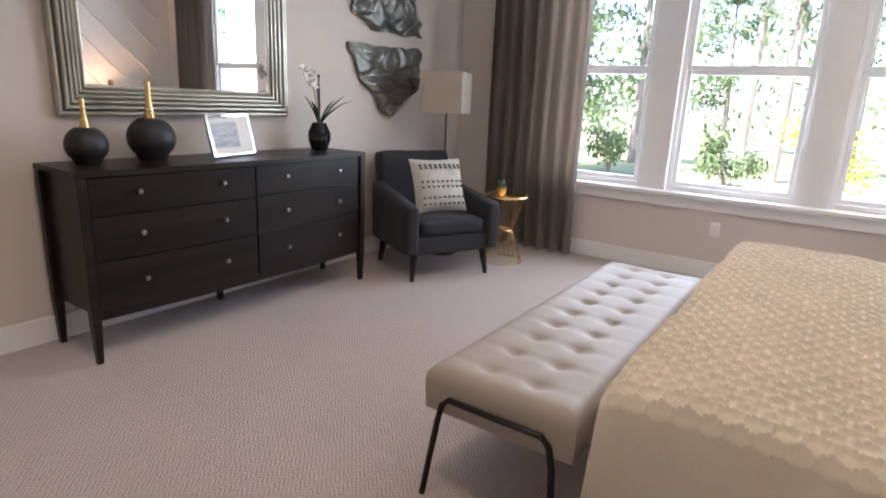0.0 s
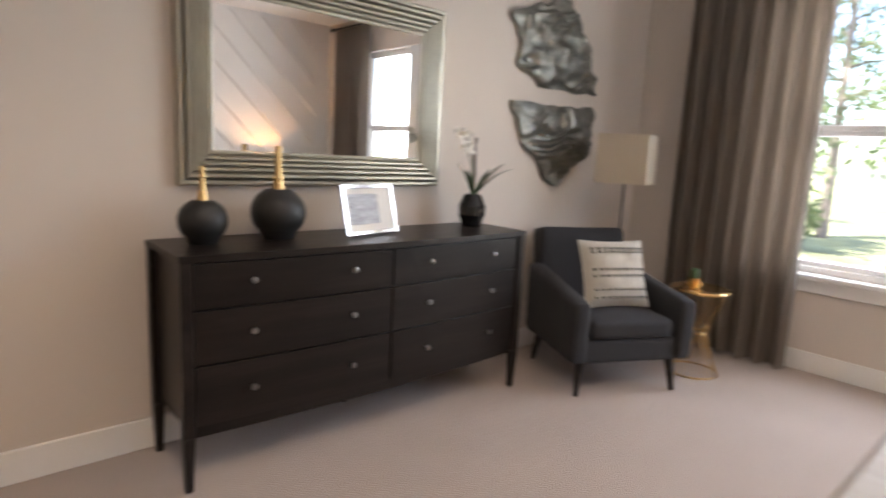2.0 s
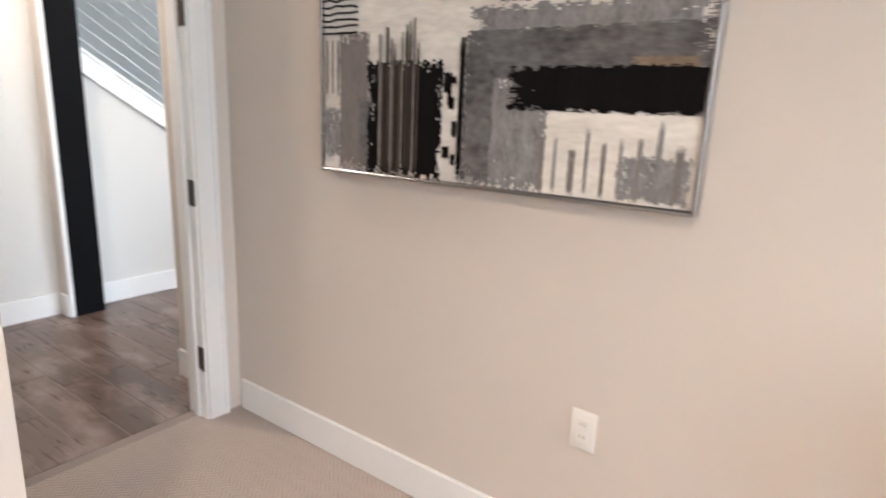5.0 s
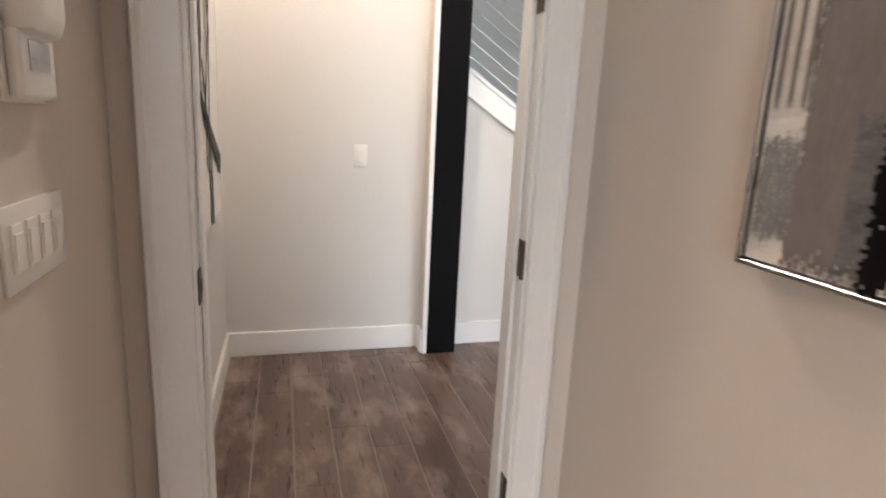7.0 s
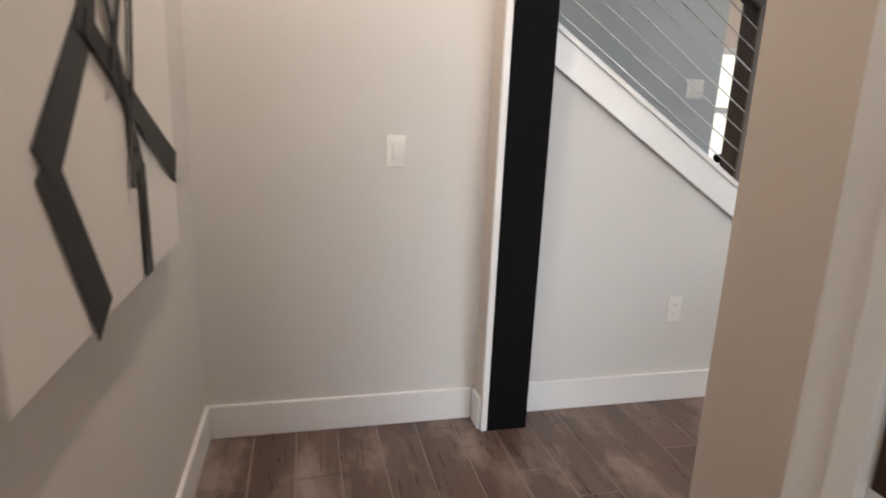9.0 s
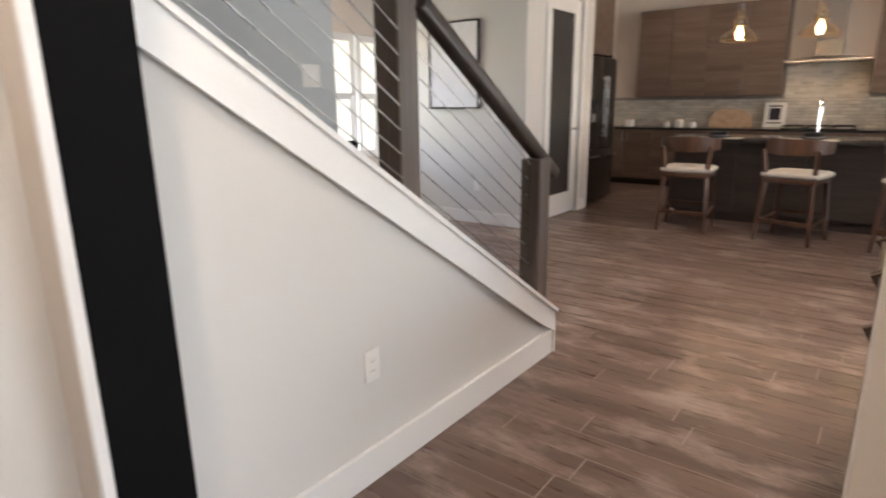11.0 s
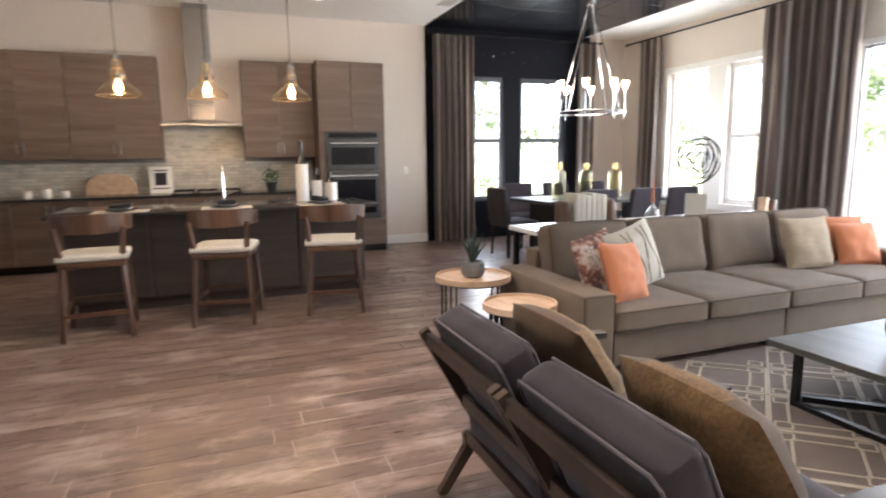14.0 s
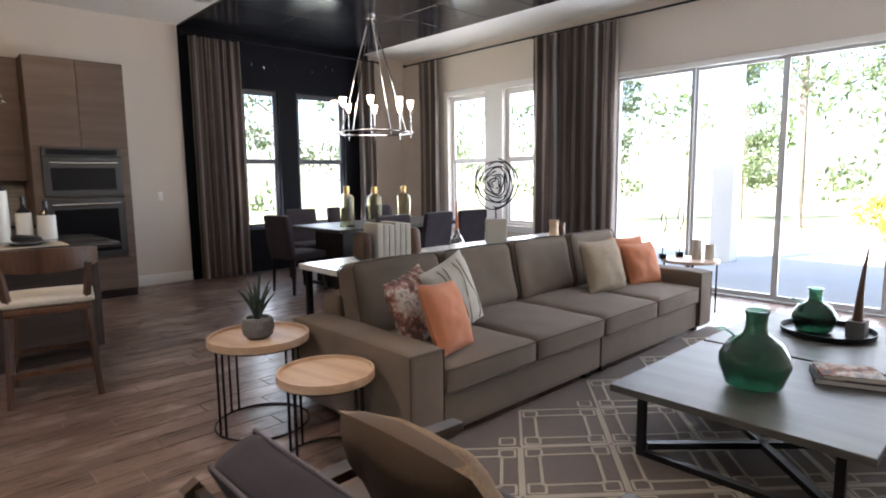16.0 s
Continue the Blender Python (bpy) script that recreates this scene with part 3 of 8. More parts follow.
def baseboards():
    """Tall white baseboards with an eased top along the visible walls."""
    runs = [("y", 0.0, 0.016, 0.025, 6.45, "baseboard_partition"), ("x", 6.434, 6.45, 0.016, 5.0, "baseboard_window_wall"), ("x", -1.77, -1.754, 0.026, 1.06, "baseboard_hall_end"),
            ("y", 1.044, 1.06, -1.754, -0.12, "baseboard_hall_side"), ("y", -0.000, 0.016, -0.465, -0.14, "baseboard_door_return"), ("x", -1.776, -1.760, -2.22, -0.18, "baseboard_stair"),
            ("y", -4.90, -4.884, -5.4, -3.444, "baseboard_picture_wall"), ("x", -3.46, -3.444, -5.29, -4.90, "baseboard_pantry"), ("x", -3.46, -3.444, -6.40, -6.27, "baseboard_pantry_end"), ("y", -9.52, -9.504, 1.2, 1.97, "baseboard_kitchen"),
            ("x", 5.724, 5.74, -9.5, -5.40, "baseboard_living"), ("x", 1.02, 1.036, 1.22, 5.0, "baseboard_bedroom_back")]
    for ax, a, b, lo, hi, name in runs:
        bm = bmesh.new()
        if ax == "y":
            box(bm, (a, lo, 0.001), (b, hi, 0.136), 0.003)
        else:
            box(bm, (lo, a, 0.001), (hi, b, 0.136), 0.003)
        structure(name, bm, white_paint, "tall white painted baseboard")


baseboards()


def window_unit(name, axis, at, lo, hi, z0, z1, rail, trim, label, inward):
    """A double-hung window in an opening: frame, sashes, meeting rail and two panes."""
    top = structure(name, made(box, *((((at - 0.03, lo, z0), (at + 0.03, lo + 0.035, z1))) if axis == "x" else ((lo, at - 0.03, z0), (lo + 0.035, at + 0.03, z1)))), trim, label)

    def bar(nm, p0, p1, za, zb, d=0.05, shift=0.0):
        c = at + shift
        a, b = ((c - d / 2, p0, za), (c + d / 2, p1, zb)) if axis == "x" else ((p0, c - d / 2, za), (p1, c + d / 2, zb))
        part(nm, made(box, a, b, 0.003), trim, top, smooth=0)
    bar("frame_side", hi - 0.035, hi, z0, z1, 0.06)
    bar("frame_head", lo + 0.035, hi - 0.035, z1 - 0.04, z1, 0.06)
    bar("frame_sill", lo + 0.035, hi - 0.035, z0, z0 + 0.04, 0.06)
    for za, zb, s in ((z0 + 0.04, rail, -0.012 * inward), (rail, z1 - 0.04, 0.012 * inward)):
        bar("sash_stile", lo + 0.035, lo + 0.07, za, zb, 0.03, s)
        bar("sash_stile", hi - 0.07, hi - 0.035, za, zb, 0.03, s)
        bar("sash_rail", lo + 0.07, hi - 0.07, za, za + 0.035, 0.03, s)
        bar("sash_rail", lo + 0.07, hi - 0.07, zb - 0.035, zb, 0.03, s)
        c = at + s
        a, b = ((c - 0.003, lo + 0.07, za + 0.035), (c + 0.003, hi - 0.07, zb - 0.035)) if axis == "x" else ((lo + 0.07, c - 0.003, za + 0.035), (hi - 0.07, c + 0.003, zb - 0.035))
        pane = part("pane", made(box, a, b), pane_glass, top, smooth=0)
        pane.visible_shadow = False
    return top


for i, (lo, hi) in enumerate(((0.89, 1.81), (2.02, 2.95), (3.15, 4.08))):
    window_unit("window_%d" % (i + 1), "y", 6.55, lo, hi, 0.66, 2.56, 1.60, white_paint, "white double-hung window onto trees", -1)
bm = bmesh.new()
for lo, hi in ((1.81, 2.02), (2.95, 3.15)):
    box(bm, (lo, 6.47, 0.66), (hi, 6.60, 2.56))
structure("trim_window_mullion", bm, white_paint, "white painted mullions between windows")
structure("trim_bedroom_sill", made(box, (0.82, 6.395, 0.625), (4.15, 6.55, 0.66), 0.006), white_paint, "white painted window stool")
structure("trim_bedroom_apron", made(box, (0.86, 6.43, 0.54), (4.11, 6.449, 0.625), 0.003), white_paint, "white painted window apron")
for i, (lo, hi, z0, z1) in enumerate(WINN):
    window_unit("window_%d" % (i + 4), "x", -9.60, lo, hi, z0, z1, 1.61, surface("dark_frame_paint_%d" % i, (0.05, 0.055, 0.07), 0.4, bump=0.05), "dark framed double-hung window", 1)
for i, (lo, hi, z0, z1) in enumerate(WINS[:2]):
    window_unit("window_%d" % (i + 6), "y", 5.84, lo, hi, z0, z1, 1.60, white_paint, "white double-hung window beside the dining table", -1)
bm = bmesh.new()
for a, b in (((-8.47, 2.62), (-6.32, 2.71)), ((-8.47, 0.53), (-6.32, 0.62))):
    box(bm, (a[0], 5.722, a[1]), (b[0], 5.739, b[1]), 0.003)
for lo, hi in ((-8.47, -8.38), (-7.57, -7.22), (-6.41, -6.32)):
    box(bm, (lo, 5.722, 0.62), (hi, 5.739, 2.62), 0.003)
structure("trim_living_windows", bm, white_paint, "white painted window casing")
window_unit("window_8", "y", -5.46, -4.86, -4.50, 0.70, 2.07, 1.4, white_paint, "white window of the front room", 1)
window_unit("window_9", "y", -5.46, -4.46, -3.30, 0.70, 2.07, 1.4, white_paint, "white window of the front room", 1)


def sliding_wall():
    """Five tall sliding glass panels in slim grey frames."""
    frame_paint = surface("grey_aluminium", (0.50, 0.51, 0.52), 0.4, 0.3, var=0.05, bump=0.03)
    top = structure("door_sliding_glass", made(box, (-5.38, 5.75, 2.535), (-0.62, 5.89, 2.60), 0.004), white_paint, "tall sliding glass wall in slim grey frames")
    part("track", made(box, (-5.38, 5.75, 0.0), (-0.62, 5.89, 0.02), 0.003), frame_paint, top, smooth=0)
    edges = [-5.38, -4.42, -3.50, -2.54, -1.58, -0.62]
    for i, (a, b) in enumerate(zip(edges, edges[1:])):
        y = 5.80 + 0.03 * (i % 2)
        bm = bmesh.new()
        for p, q, z0, z1 in ((a, a + 0.035, 0.02, 2.535), (b - 0.035, b, 0.02, 2.535), (a + 0.035, b - 0.035, 0.02, 0.07), (a + 0.035, b - 0.035, 2.50, 2.535)):
            box(bm, (p, y - 0.016, z0), (q, y + 0.016, z1), 0.002)
        f = part("panel_frame", bm, frame_paint, top, smooth=0)
        g = part("pane", made(box, (a + 0.035, y - 0.003, 0.07), (b - 0.035, y + 0.003, 2.50)), pane_glass, f, smooth=0)
        g.visible_shadow = False


sliding_wall()


bronze = surface("dark_bronze", (0.085, 0.062, 0.045), 0.35, 0.85, var=0.2, fine=90, bump=0.05)


def door_casing():
    """White jamb, stops and casing of the bedroom doorway, with three hinges and a strike plate."""
    top = structure("door_1", made(box, (0.147, -0.125, 0.0), (0.165, 0.005, 2.44)), white_paint, "white painted doorway with dark bronze hinges, door removed")
    part("jamb", made(box, (0.945, -0.125, 0.0), (0.963, 0.005, 2.44)), white_paint, top, smooth=0)
    part("head_jamb", made(box, (0.165, -0.125, 2.422), (0.945, 0.005, 2.44)), white_paint, top, smooth=0)
    for a, b in (((0.165, -0.075, 0.001), (0.177, -0.040, 2.42)), ((0.933, -0.075, 0.001), (0.945, -0.040, 2.42))):
        part("stop", made(box, a, b, 0.002), white_paint, top, smooth=0)
    for y0, y1 in ((0.0, 0.020), (-0.140, -0.12)):
        for x0, x1 in ((0.070, 0.158), (0.952, 1.046)):
            bm = bmesh.new()
            box(bm, (x0, y0, 0.0), (x1, y1, 2.452), 0.004)
            a = (x0 if x0 < 0.5 else x1 - 0.022)
            box(bm, (a, y0 - (0.006 if y0 < 0 else 0), 0.0), (a + 0.022, y1 + (0.006 if y0 >= 0 else 0), 2.452), 0.004)
            part("casing", bm, white_paint, top, smooth=0)
        part("head_casing", made(box, (0.070, y0, 2.452), (1.046, y1, 2.55), 0.004), white_paint, top, smooth=0)
    for z in (0.27, 0.95, 1.60, 2.25):
        bm = bmesh.new()
        box(bm, (0.165, -0.036, z - 0.05), (0.1675, -0.002, z + 0.05), 0.001)
        rod(bm, (0.170, 0.002, z - 0.05), (0.170, 0.002, z + 0.05), 0.006)
        part("hinge", bm, bronze, top, "dark bronze hinge")
    bm = bmesh.new()
    box(bm, (0.9415, -0.036, 0.86), (0.945, 0.006, 0.94), 0.001)
    box(bm, (0.939, -0.03, 0.885), (0.943, -0.012, 0.915), 0.001)
    part("strike_plate", bm, bronze, top, "dark bronze strike plate")


door_casing()


# ---- bedroom ----
def dresser():
    t = thing("dresser", 0.25, 3.66, 0.0, 0, "espresso wooden dresser with six drawers and a bowed front", "dresser")
    L, D = 1.86, 0.44
    y0, y1 = -L / 2, L / 2

    def bow(y):
        return 0.035 * (1 - (2 * y / L) ** 2)

    def bowed(bm, ya, yb, xb, xf, za, zb, n=10):
        """A slab whose front follows the bow."""
        cols = []
        for i in range(n + 1):
            y = ya + (yb - ya) * i / n
            cols.append([bm.verts.new((x, y, z)) for x, z in ((xb, za), (xf + bow(y), za), (xf + bow(y), zb), (xb, zb))])
        for a, b in zip(cols, cols[1:]):
            for k in range(4):
                bm.faces.new((a[k], a[(k + 1) % 4], b[(k + 1) % 4], b[k]))
        bm.faces.new(cols[0][::-1])
        bm.faces.new(cols[-1])
    bm = bmesh.new()
    bowed(bm, y0 + 0.03, y1 - 0.03, -0.20, 0.185, 0.24, 0.895, 12)
    part("body", bm, espresso, t)
    bm = bmesh.new()
    bowed(bm, y0, y1, -0.21, 0.215, 0.895, 0.92, 14)
    part("top", bm, espresso, t, "polished dark top")
    for x in (-0.19, 0.195):
        for y in (y0 + 0.025, y1 - 0.025):
            bm = bmesh.new()
            box(bm, (x - 0.022, y - 0.022, 0.22), (x + 0.022, y + 0.022, 0.895), 0.003)
            beam(bm, (x, y, 0.22), (x, y, 0.0), 0.042, 0.042, 0.026, 0.026)
            part("leg", bm, espresso, t)
    for x in (-0.17,):
        bm = bmesh.new()
        beam(bm, (x, 0, 0.24), (x, 0, 0.0), 0.04, 0.04, 0.028, 0.028)
        part("leg", bm, espresso, t)
    bm = bmesh.new()
    bowed(bm, y0 + 0.04, y1 - 0.04, 0.15, 0.180, 0.205, 0.24, 12)
    part("apron", bm, espresso, t)
    rows = ((0.715, 0.885), (0.50, 0.705), (0.255, 0.49))
    for ya, yb, ks in ((y0 + 0.055, -0.006, (3.0 - 3.66, 3.445 - 3.66)), (0.006, y1 - 0.055, (3.875 - 3.66, 4.325 - 3.66))):
        for (za, zb), kz in zip(rows, (0.812, 0.612, 0.381)):
            bm = bmesh.new()
            bowed(bm, ya, yb, 0.15, 0.198, za, zb, 8)
            d = part("drawer", bm, espresso, t)
            for ky in ks:
                bm = bmesh.new()
                x = 0.198 + bow(ky)
                rod(bm, (x - 0.002, ky, kz), (x + 0.014, ky, kz), 0.005)
                head = bmesh.new()
                lathe(head, [(0, 0), (0.009, 0.001), (0.014, 0.007), (0.012, 0.014), (0, 0.017)], 14)
                head.transform(pose(x + 0.012, ky, kz, 0, 90, 0))
                merge(bm, head)
                part("knob", bm, steel, d, "small round chrome knob")


dresser()


def wall_mirror():
    t = thing("wall_mirror", 0.002, 3.575, 1.616, 0, "large mirror in a ridged champagne silver frame", "mirror")
    W, H = 1.42, 0.955
    bands = [(0.0, 0.030, 0.045), (0.030, 0.058, 0.060), (0.058, 0.084, 0.052), (0.084, 0.108, 0.043), (0.108, 0.130, 0.034), (0.130, 0.152, 0.024)]
    for a, b, d in bands:
        bm = bmesh.new()
        ring = []
        for off, x in ((a, 0.0), (a, d * 0.72), (a + (b - a) * 0.3, d), (a + (b - a) * 0.7, d), (b, d * 0.72), (b, 0.0)):
            w, h = W / 2 - off, H / 2 - off
            ring.append([bm.verts.new((x, sy * w, sz * h)) for sy, sz in ((-1, -1), (1, -1), (1, 1), (-1, 1))])
        for p, q in zip(ring, ring[1:] + ring[:1]):
            for k in range(4):
                bm.faces.new((p[k], p[(k + 1) % 4], q[(k + 1) % 4], q[k]))
        part("frame_ridge", bm, champagne, t, smooth=50)
    part("glass", made(box, (0.006, -W / 2 + 0.150, -H / 2 + 0.150), (0.016, W / 2 - 0.150, H / 2 - 0.150)), mirror_glass, t, "clear mirror glass", smooth=0)


wall_mirror()


def gourd_vase(x, y, r, neck):
    t = thing("vase", x, y, 0.92, 0, "round matte black vase with a slim gold neck", "vase", "black and gold vases on the dresser")
    prof = [(0, 0), (r * 0.55, 0.002), (r * 0.62, 0.012)] + [(r * math.sin(a), r * 0.98 - r * 0.95 * math.cos(a)) for a in [0.75 + 0.16 * i for i in range(13)]]
    bm = bmesh.new()
    lathe(bm, prof + [(0.02, prof[-1][1] + 0.002), (0, prof[-1][1])], 32)
    part("body", bm, matte_black, t)
    z = prof[-1][1] - 0.004
    bm = bmesh.new()
    lathe(bm, [(0, z), (r * 0.26, z), (r * 0.19, z + neck * 0.2), (r * 0.125, z + neck * 0.5), (r * 0.11, z + neck * 0.8), (r * 0.11, z + neck), (r * 0.07, z + neck), (0, z + neck * 0.9)], 20)
    part("neck", bm, gold_metal, t, "polished gold neck")


gourd_vase(0.22, 2.90, 0.095, 0.14)
gourd_vase(0.20, 3.23, 0.118, 0.19)


def photo_frame():
    t = thing("picture_frame", 0.27, 3.68, 0.92, 12, "silver picture frame with a grey landscape photograph", "picture frame")
    m = pose(0, 0, 0.004, 0, -14, 0)
    w, h = 0.345, 0.24
    bm = bmesh.new()
    for a, b in (((0, -w / 2, 0), (0.016, -w / 2 + 0.018, h)), ((0, w / 2 - 0.018, 0), (0.016, w / 2, h)), ((0, -w / 2 + 0.018, 0), (0.016, w / 2 - 0.018, 0.018)), ((0, -w / 2 + 0.018, h - 0.018), (0.016, w / 2 - 0.018, h))):
        box(bm, a, b, 0.002)
    bm.transform(m)
    part("frame", bm, chrome, t)
    bm = made(box, (0.003, -w / 2 + 0.017, 0.017), (0.009, w / 2 - 0.017, h - 0.017))
    bm.transform(m)
    part("mat_board", bm, sheet_fabric, t, smooth=0)
    bm = made(box, (0.009, -w / 2 + 0.035, 0.05), (0.0105, 0.06, h - 0.045))
    bm.transform(m)
    pm = surface("grey_photograph", (0.32, 0.32, 0.34), 0.35, var=0.9, scale=14, fine=40, bump=0.0, stretch=(1, 0.6, 2.5))
    part("photograph", bm, pm, t, "dim grey photograph", smooth=0)
    bm = bmesh.new()
    beam(bm, (-0.05, 0, h * 0.75), (-0.11, 0, 0.0), 0.04, 0.004)
    part("easel", bm, black_iron, t)


photo_frame()


def leaf_blade(bm, pts, w):
    """A folded strap leaf along points."""
    rows = []
    n = len(pts)
    for i, p in enumerate(pts):
        p = Vector(p)
        d = (Vector(pts[min(i + 1, n - 1)]) - Vector(pts[max(i - 1, 0)])).normalized()
        s = d.cross(Vector((0, 0, 1)))
        s = (s if s.length > 1e-3 else Vector((1, 0, 0))).normalized()
        k = w * math.sin(math.pi * min(0.98, 0.12 + 0.86 * i / (n - 1))) ** 0.7 + 0.001
        up = s.cross(d) * k * 0.3
        rows.append([bm.verts.new(p - s * k + up), bm.verts.new(p - up * 0.3), bm.verts.new(p + s * k + up)])
    for a, b in zip(rows, rows[1:]):
        for k in range(2):
            bm.faces.new((a[k], a[k + 1], b[k + 1], b[k]))
    bmesh.ops.solidify(bm, geom=bm.faces[:], thickness=0.0015)


def orchid():
    t = thing("orchid", 0.20, 4.41, 0.92, 0, "white orchid with strap leaves in a faceted gloss black vase", "plant")
    bm = bmesh.new()
    lathe(bm, [(0, 0), (0.045, 0), (0.055, 0.01), (0.078, 0.07), (0.078, 0.12), (0.052, 0.175), (0.048, 0.185), (0.04, 0.185), (0.04, 0.17), (0, 0.17)], 10)
    part("vase", bm, gloss_black, t, "faceted gloss black vase", smooth=5)
    bm = bmesh.new()
    tube(bm, [(0.079, -0.03, 0.10), (0.081, -0.015, 0.08), (0.081, 0.005, 0.115), (0.079, 0.03, 0.10)], 0.0022, 6)
    tube(bm, [(0.081, -0.012, 0.08), (0.078, -0.008, 0.04)], 0.0022, 6)
    part("silver_line", bm, chrome, t)
    rng = random.Random(3)
    for dx, dy, h, b in ((0.03, 0.22, 0.20, 0.10), (0.05, 0.27, 0.17, 0.12), (0.02, 0.12, 0.17, 0.08), (0.06, -0.12, 0.16, 0.10), (-0.03, -0.10, 0.19, 0.08), (0.09, 0.05, 0.15, 0.1)):
        bm = bmesh.new()
        leaf_blade(bm, [(dx * s, dy * s, 0.165 + h * s + b * s * (1 - s)) for s in [i / 7 for i in range(8)]], 0.011)
        part("leaf", bm, leaf_green, t)
    bm = bmesh.new()
    tube(bm, [(0.0, 0.0, 0.16), (0.0, 0.004, 0.3), (0.0, 0.0, 0.42), (0.0, 0.002, 0.50)], 0.010, 8)
    part("stake", bm, dark_wood, t, "dark slender stake")
    for sy in (-1, -0.6):
        path = [(0.02, sy * (0.02 + 0.14 * s ** 1.4), 0.17 + 0.34 * math.sin(s * 1.75)) for s in [i / 9 for i in range(10)]]
        bm = bmesh.new()
        tube(bm, path, 0.003, 6)
        part("stem", bm, leaf_green, t)
        for i in range(5):
            p = Vector(path[5 + i]) + Vector((rng.uniform(-0.02, 0.03), rng.uniform(-0.02, 0.01), rng.uniform(-0.02, 0.02)))
            bm = bmesh.new()
            for k in range(5):
                a = k * 2 * math.pi / 5 + rng.random()
                m = Matrix.Translation(p) @ pose(0, 0, 0, rng.uniform(50, 110), 0, rng.uniform(40, 110)) @ pose(0, 0, 0, 0, 0, math.degrees(a)) @ pose(0.018, 0, 0.003, 0, -18, 0)
                bmesh.ops.create_uvsphere(bm, u_segments=8, v_segments=5, radius=1, matrix=m @ Matrix.Diagonal((0.019, 0.014, 0.003, 1)))
            part("flower", bm, petal_white, t, "white orchid flower")


orchid()


def burl_slab(z0, z1, seed, label):
    """A slab of silvered burl wood with a ragged outline and carved relief."""
    t = thing("wall_sculpture", 0.004, 5.31, (z0 + z1) / 2, 0, label, "wall art", "silvered wood wall sculptures")
    H, W = z1 - z0, 0.92
    bm = bmesh.new()
    n = 46
    upper = seed == 1

    def edge(v):
        """Half-widths of the outline at height v (0 at the bottom)."""
        if upper:
            lo = -0.46 + 0.06 * math.sin(v * 5) + (0.28 * max(0, v - 0.82) / 0.18)
            hi = 0.50 - 0.30 * v ** 1.2 - (0.12 * max(0, v - 0.85) / 0.15)
            lo += 0.28 * max(0, 0.18 - v) / 0.18
        else:
            lo = -0.47 + 0.52 * (1 - v) ** 1.5
            hi = 0.48 - 0.40 * max(0.0, 0.45 - v) / 0.45
        q = 0.035 * noise.noise(Vector((v * 7, seed * 3.1, 0)))
        return lo + q, hi + 0.04 * noise.noise(Vector((v * 6, seed * 5.7, 4)))
    front, back = [], []
    for j in range(n + 1):
        v = j / n
        lo, hi = edge(v)
        lo, hi = lo + 0.07 * noise.noise(Vector((v * 5, seed, 4))), hi + 0.06 * noise.noise(Vector((v * 6, seed, 9)))
        rf, rb = [], []
        for i in range(n + 1):
            u = i / n
            y = W * (lo + (hi - lo) * u)
            z = H * (v - 0.5) + 0.085 * noise.noise(Vector((u * 4, seed, 1))) * (0.3 + v)
            p = Vector((y * 5, z * 7, seed * 9))
            rim = min(1.0, 6 * min(u, 1 - u), 6 * min(v, 1 - v) + 0.2)
            swirl = math.sin(9 * noise.noise(p * 0.6) * 3 + 14 * v)
            x = 0.034 + 0.022 * rim + 0.009 * swirl * rim - 0.042 * math.exp(-(noise.noise(p * 0.8 + Vector((0, 0, 5))) / 0.07) ** 2) * max(0, noise.noise(p * 0.9 + Vector((8, 0, 0))) + 0.25) - 0.03 * max(0, noise.noise(p * 1.3 + Vector((3, 0, 0))) - 0.25) * 3
            rf.append(bm.verts.new((max(0.008, x), y, z)))
            rb.append(bm.verts.new((0.0, y, z)))
        front.append(rf)
        back.append(rb)
    for j in range(n):
        for i in range(n):
            bm.faces.new((front[j][i], front[j][i + 1], front[j + 1][i + 1], front[j + 1][i]))
            bm.faces.new((back[j][i], back[j + 1][i], back[j + 1][i + 1], back[j][i + 1]))
    for j in range(n):
        for r, s in ((0, 1), (n, -1)):
            q = (front[j][r], front[j + 1][r], back[j + 1][r], back[j][r])
            bm.faces.new(q if s > 0 else q[::-1])
    for i in range(n):
        for r, s in ((0, -1), (n, 1)):
            q = (front[r][i], front[r][i + 1], back[r][i + 1], back[r][i])
            bm.faces.new(q if s < 0 else q[::-1])
    part("slab", bm, silver_bark, t)
    if upper:
        bm = bmesh.new()
        soft_block(bm, (0.0, -0.10, H * 0.44), (0.045, 0.08, H * 0.5 + 0.055), 0.02, n=8, sag=0.02, seed=2)
        part("knot", bm, silver_bark, t)


burl_slab(1.79, 2.31, 1, "upper slab of silvered burl wood on the wall")
burl_slab(1.14, 1.68, 2, "lower slab of silvered burl wood on the wall")


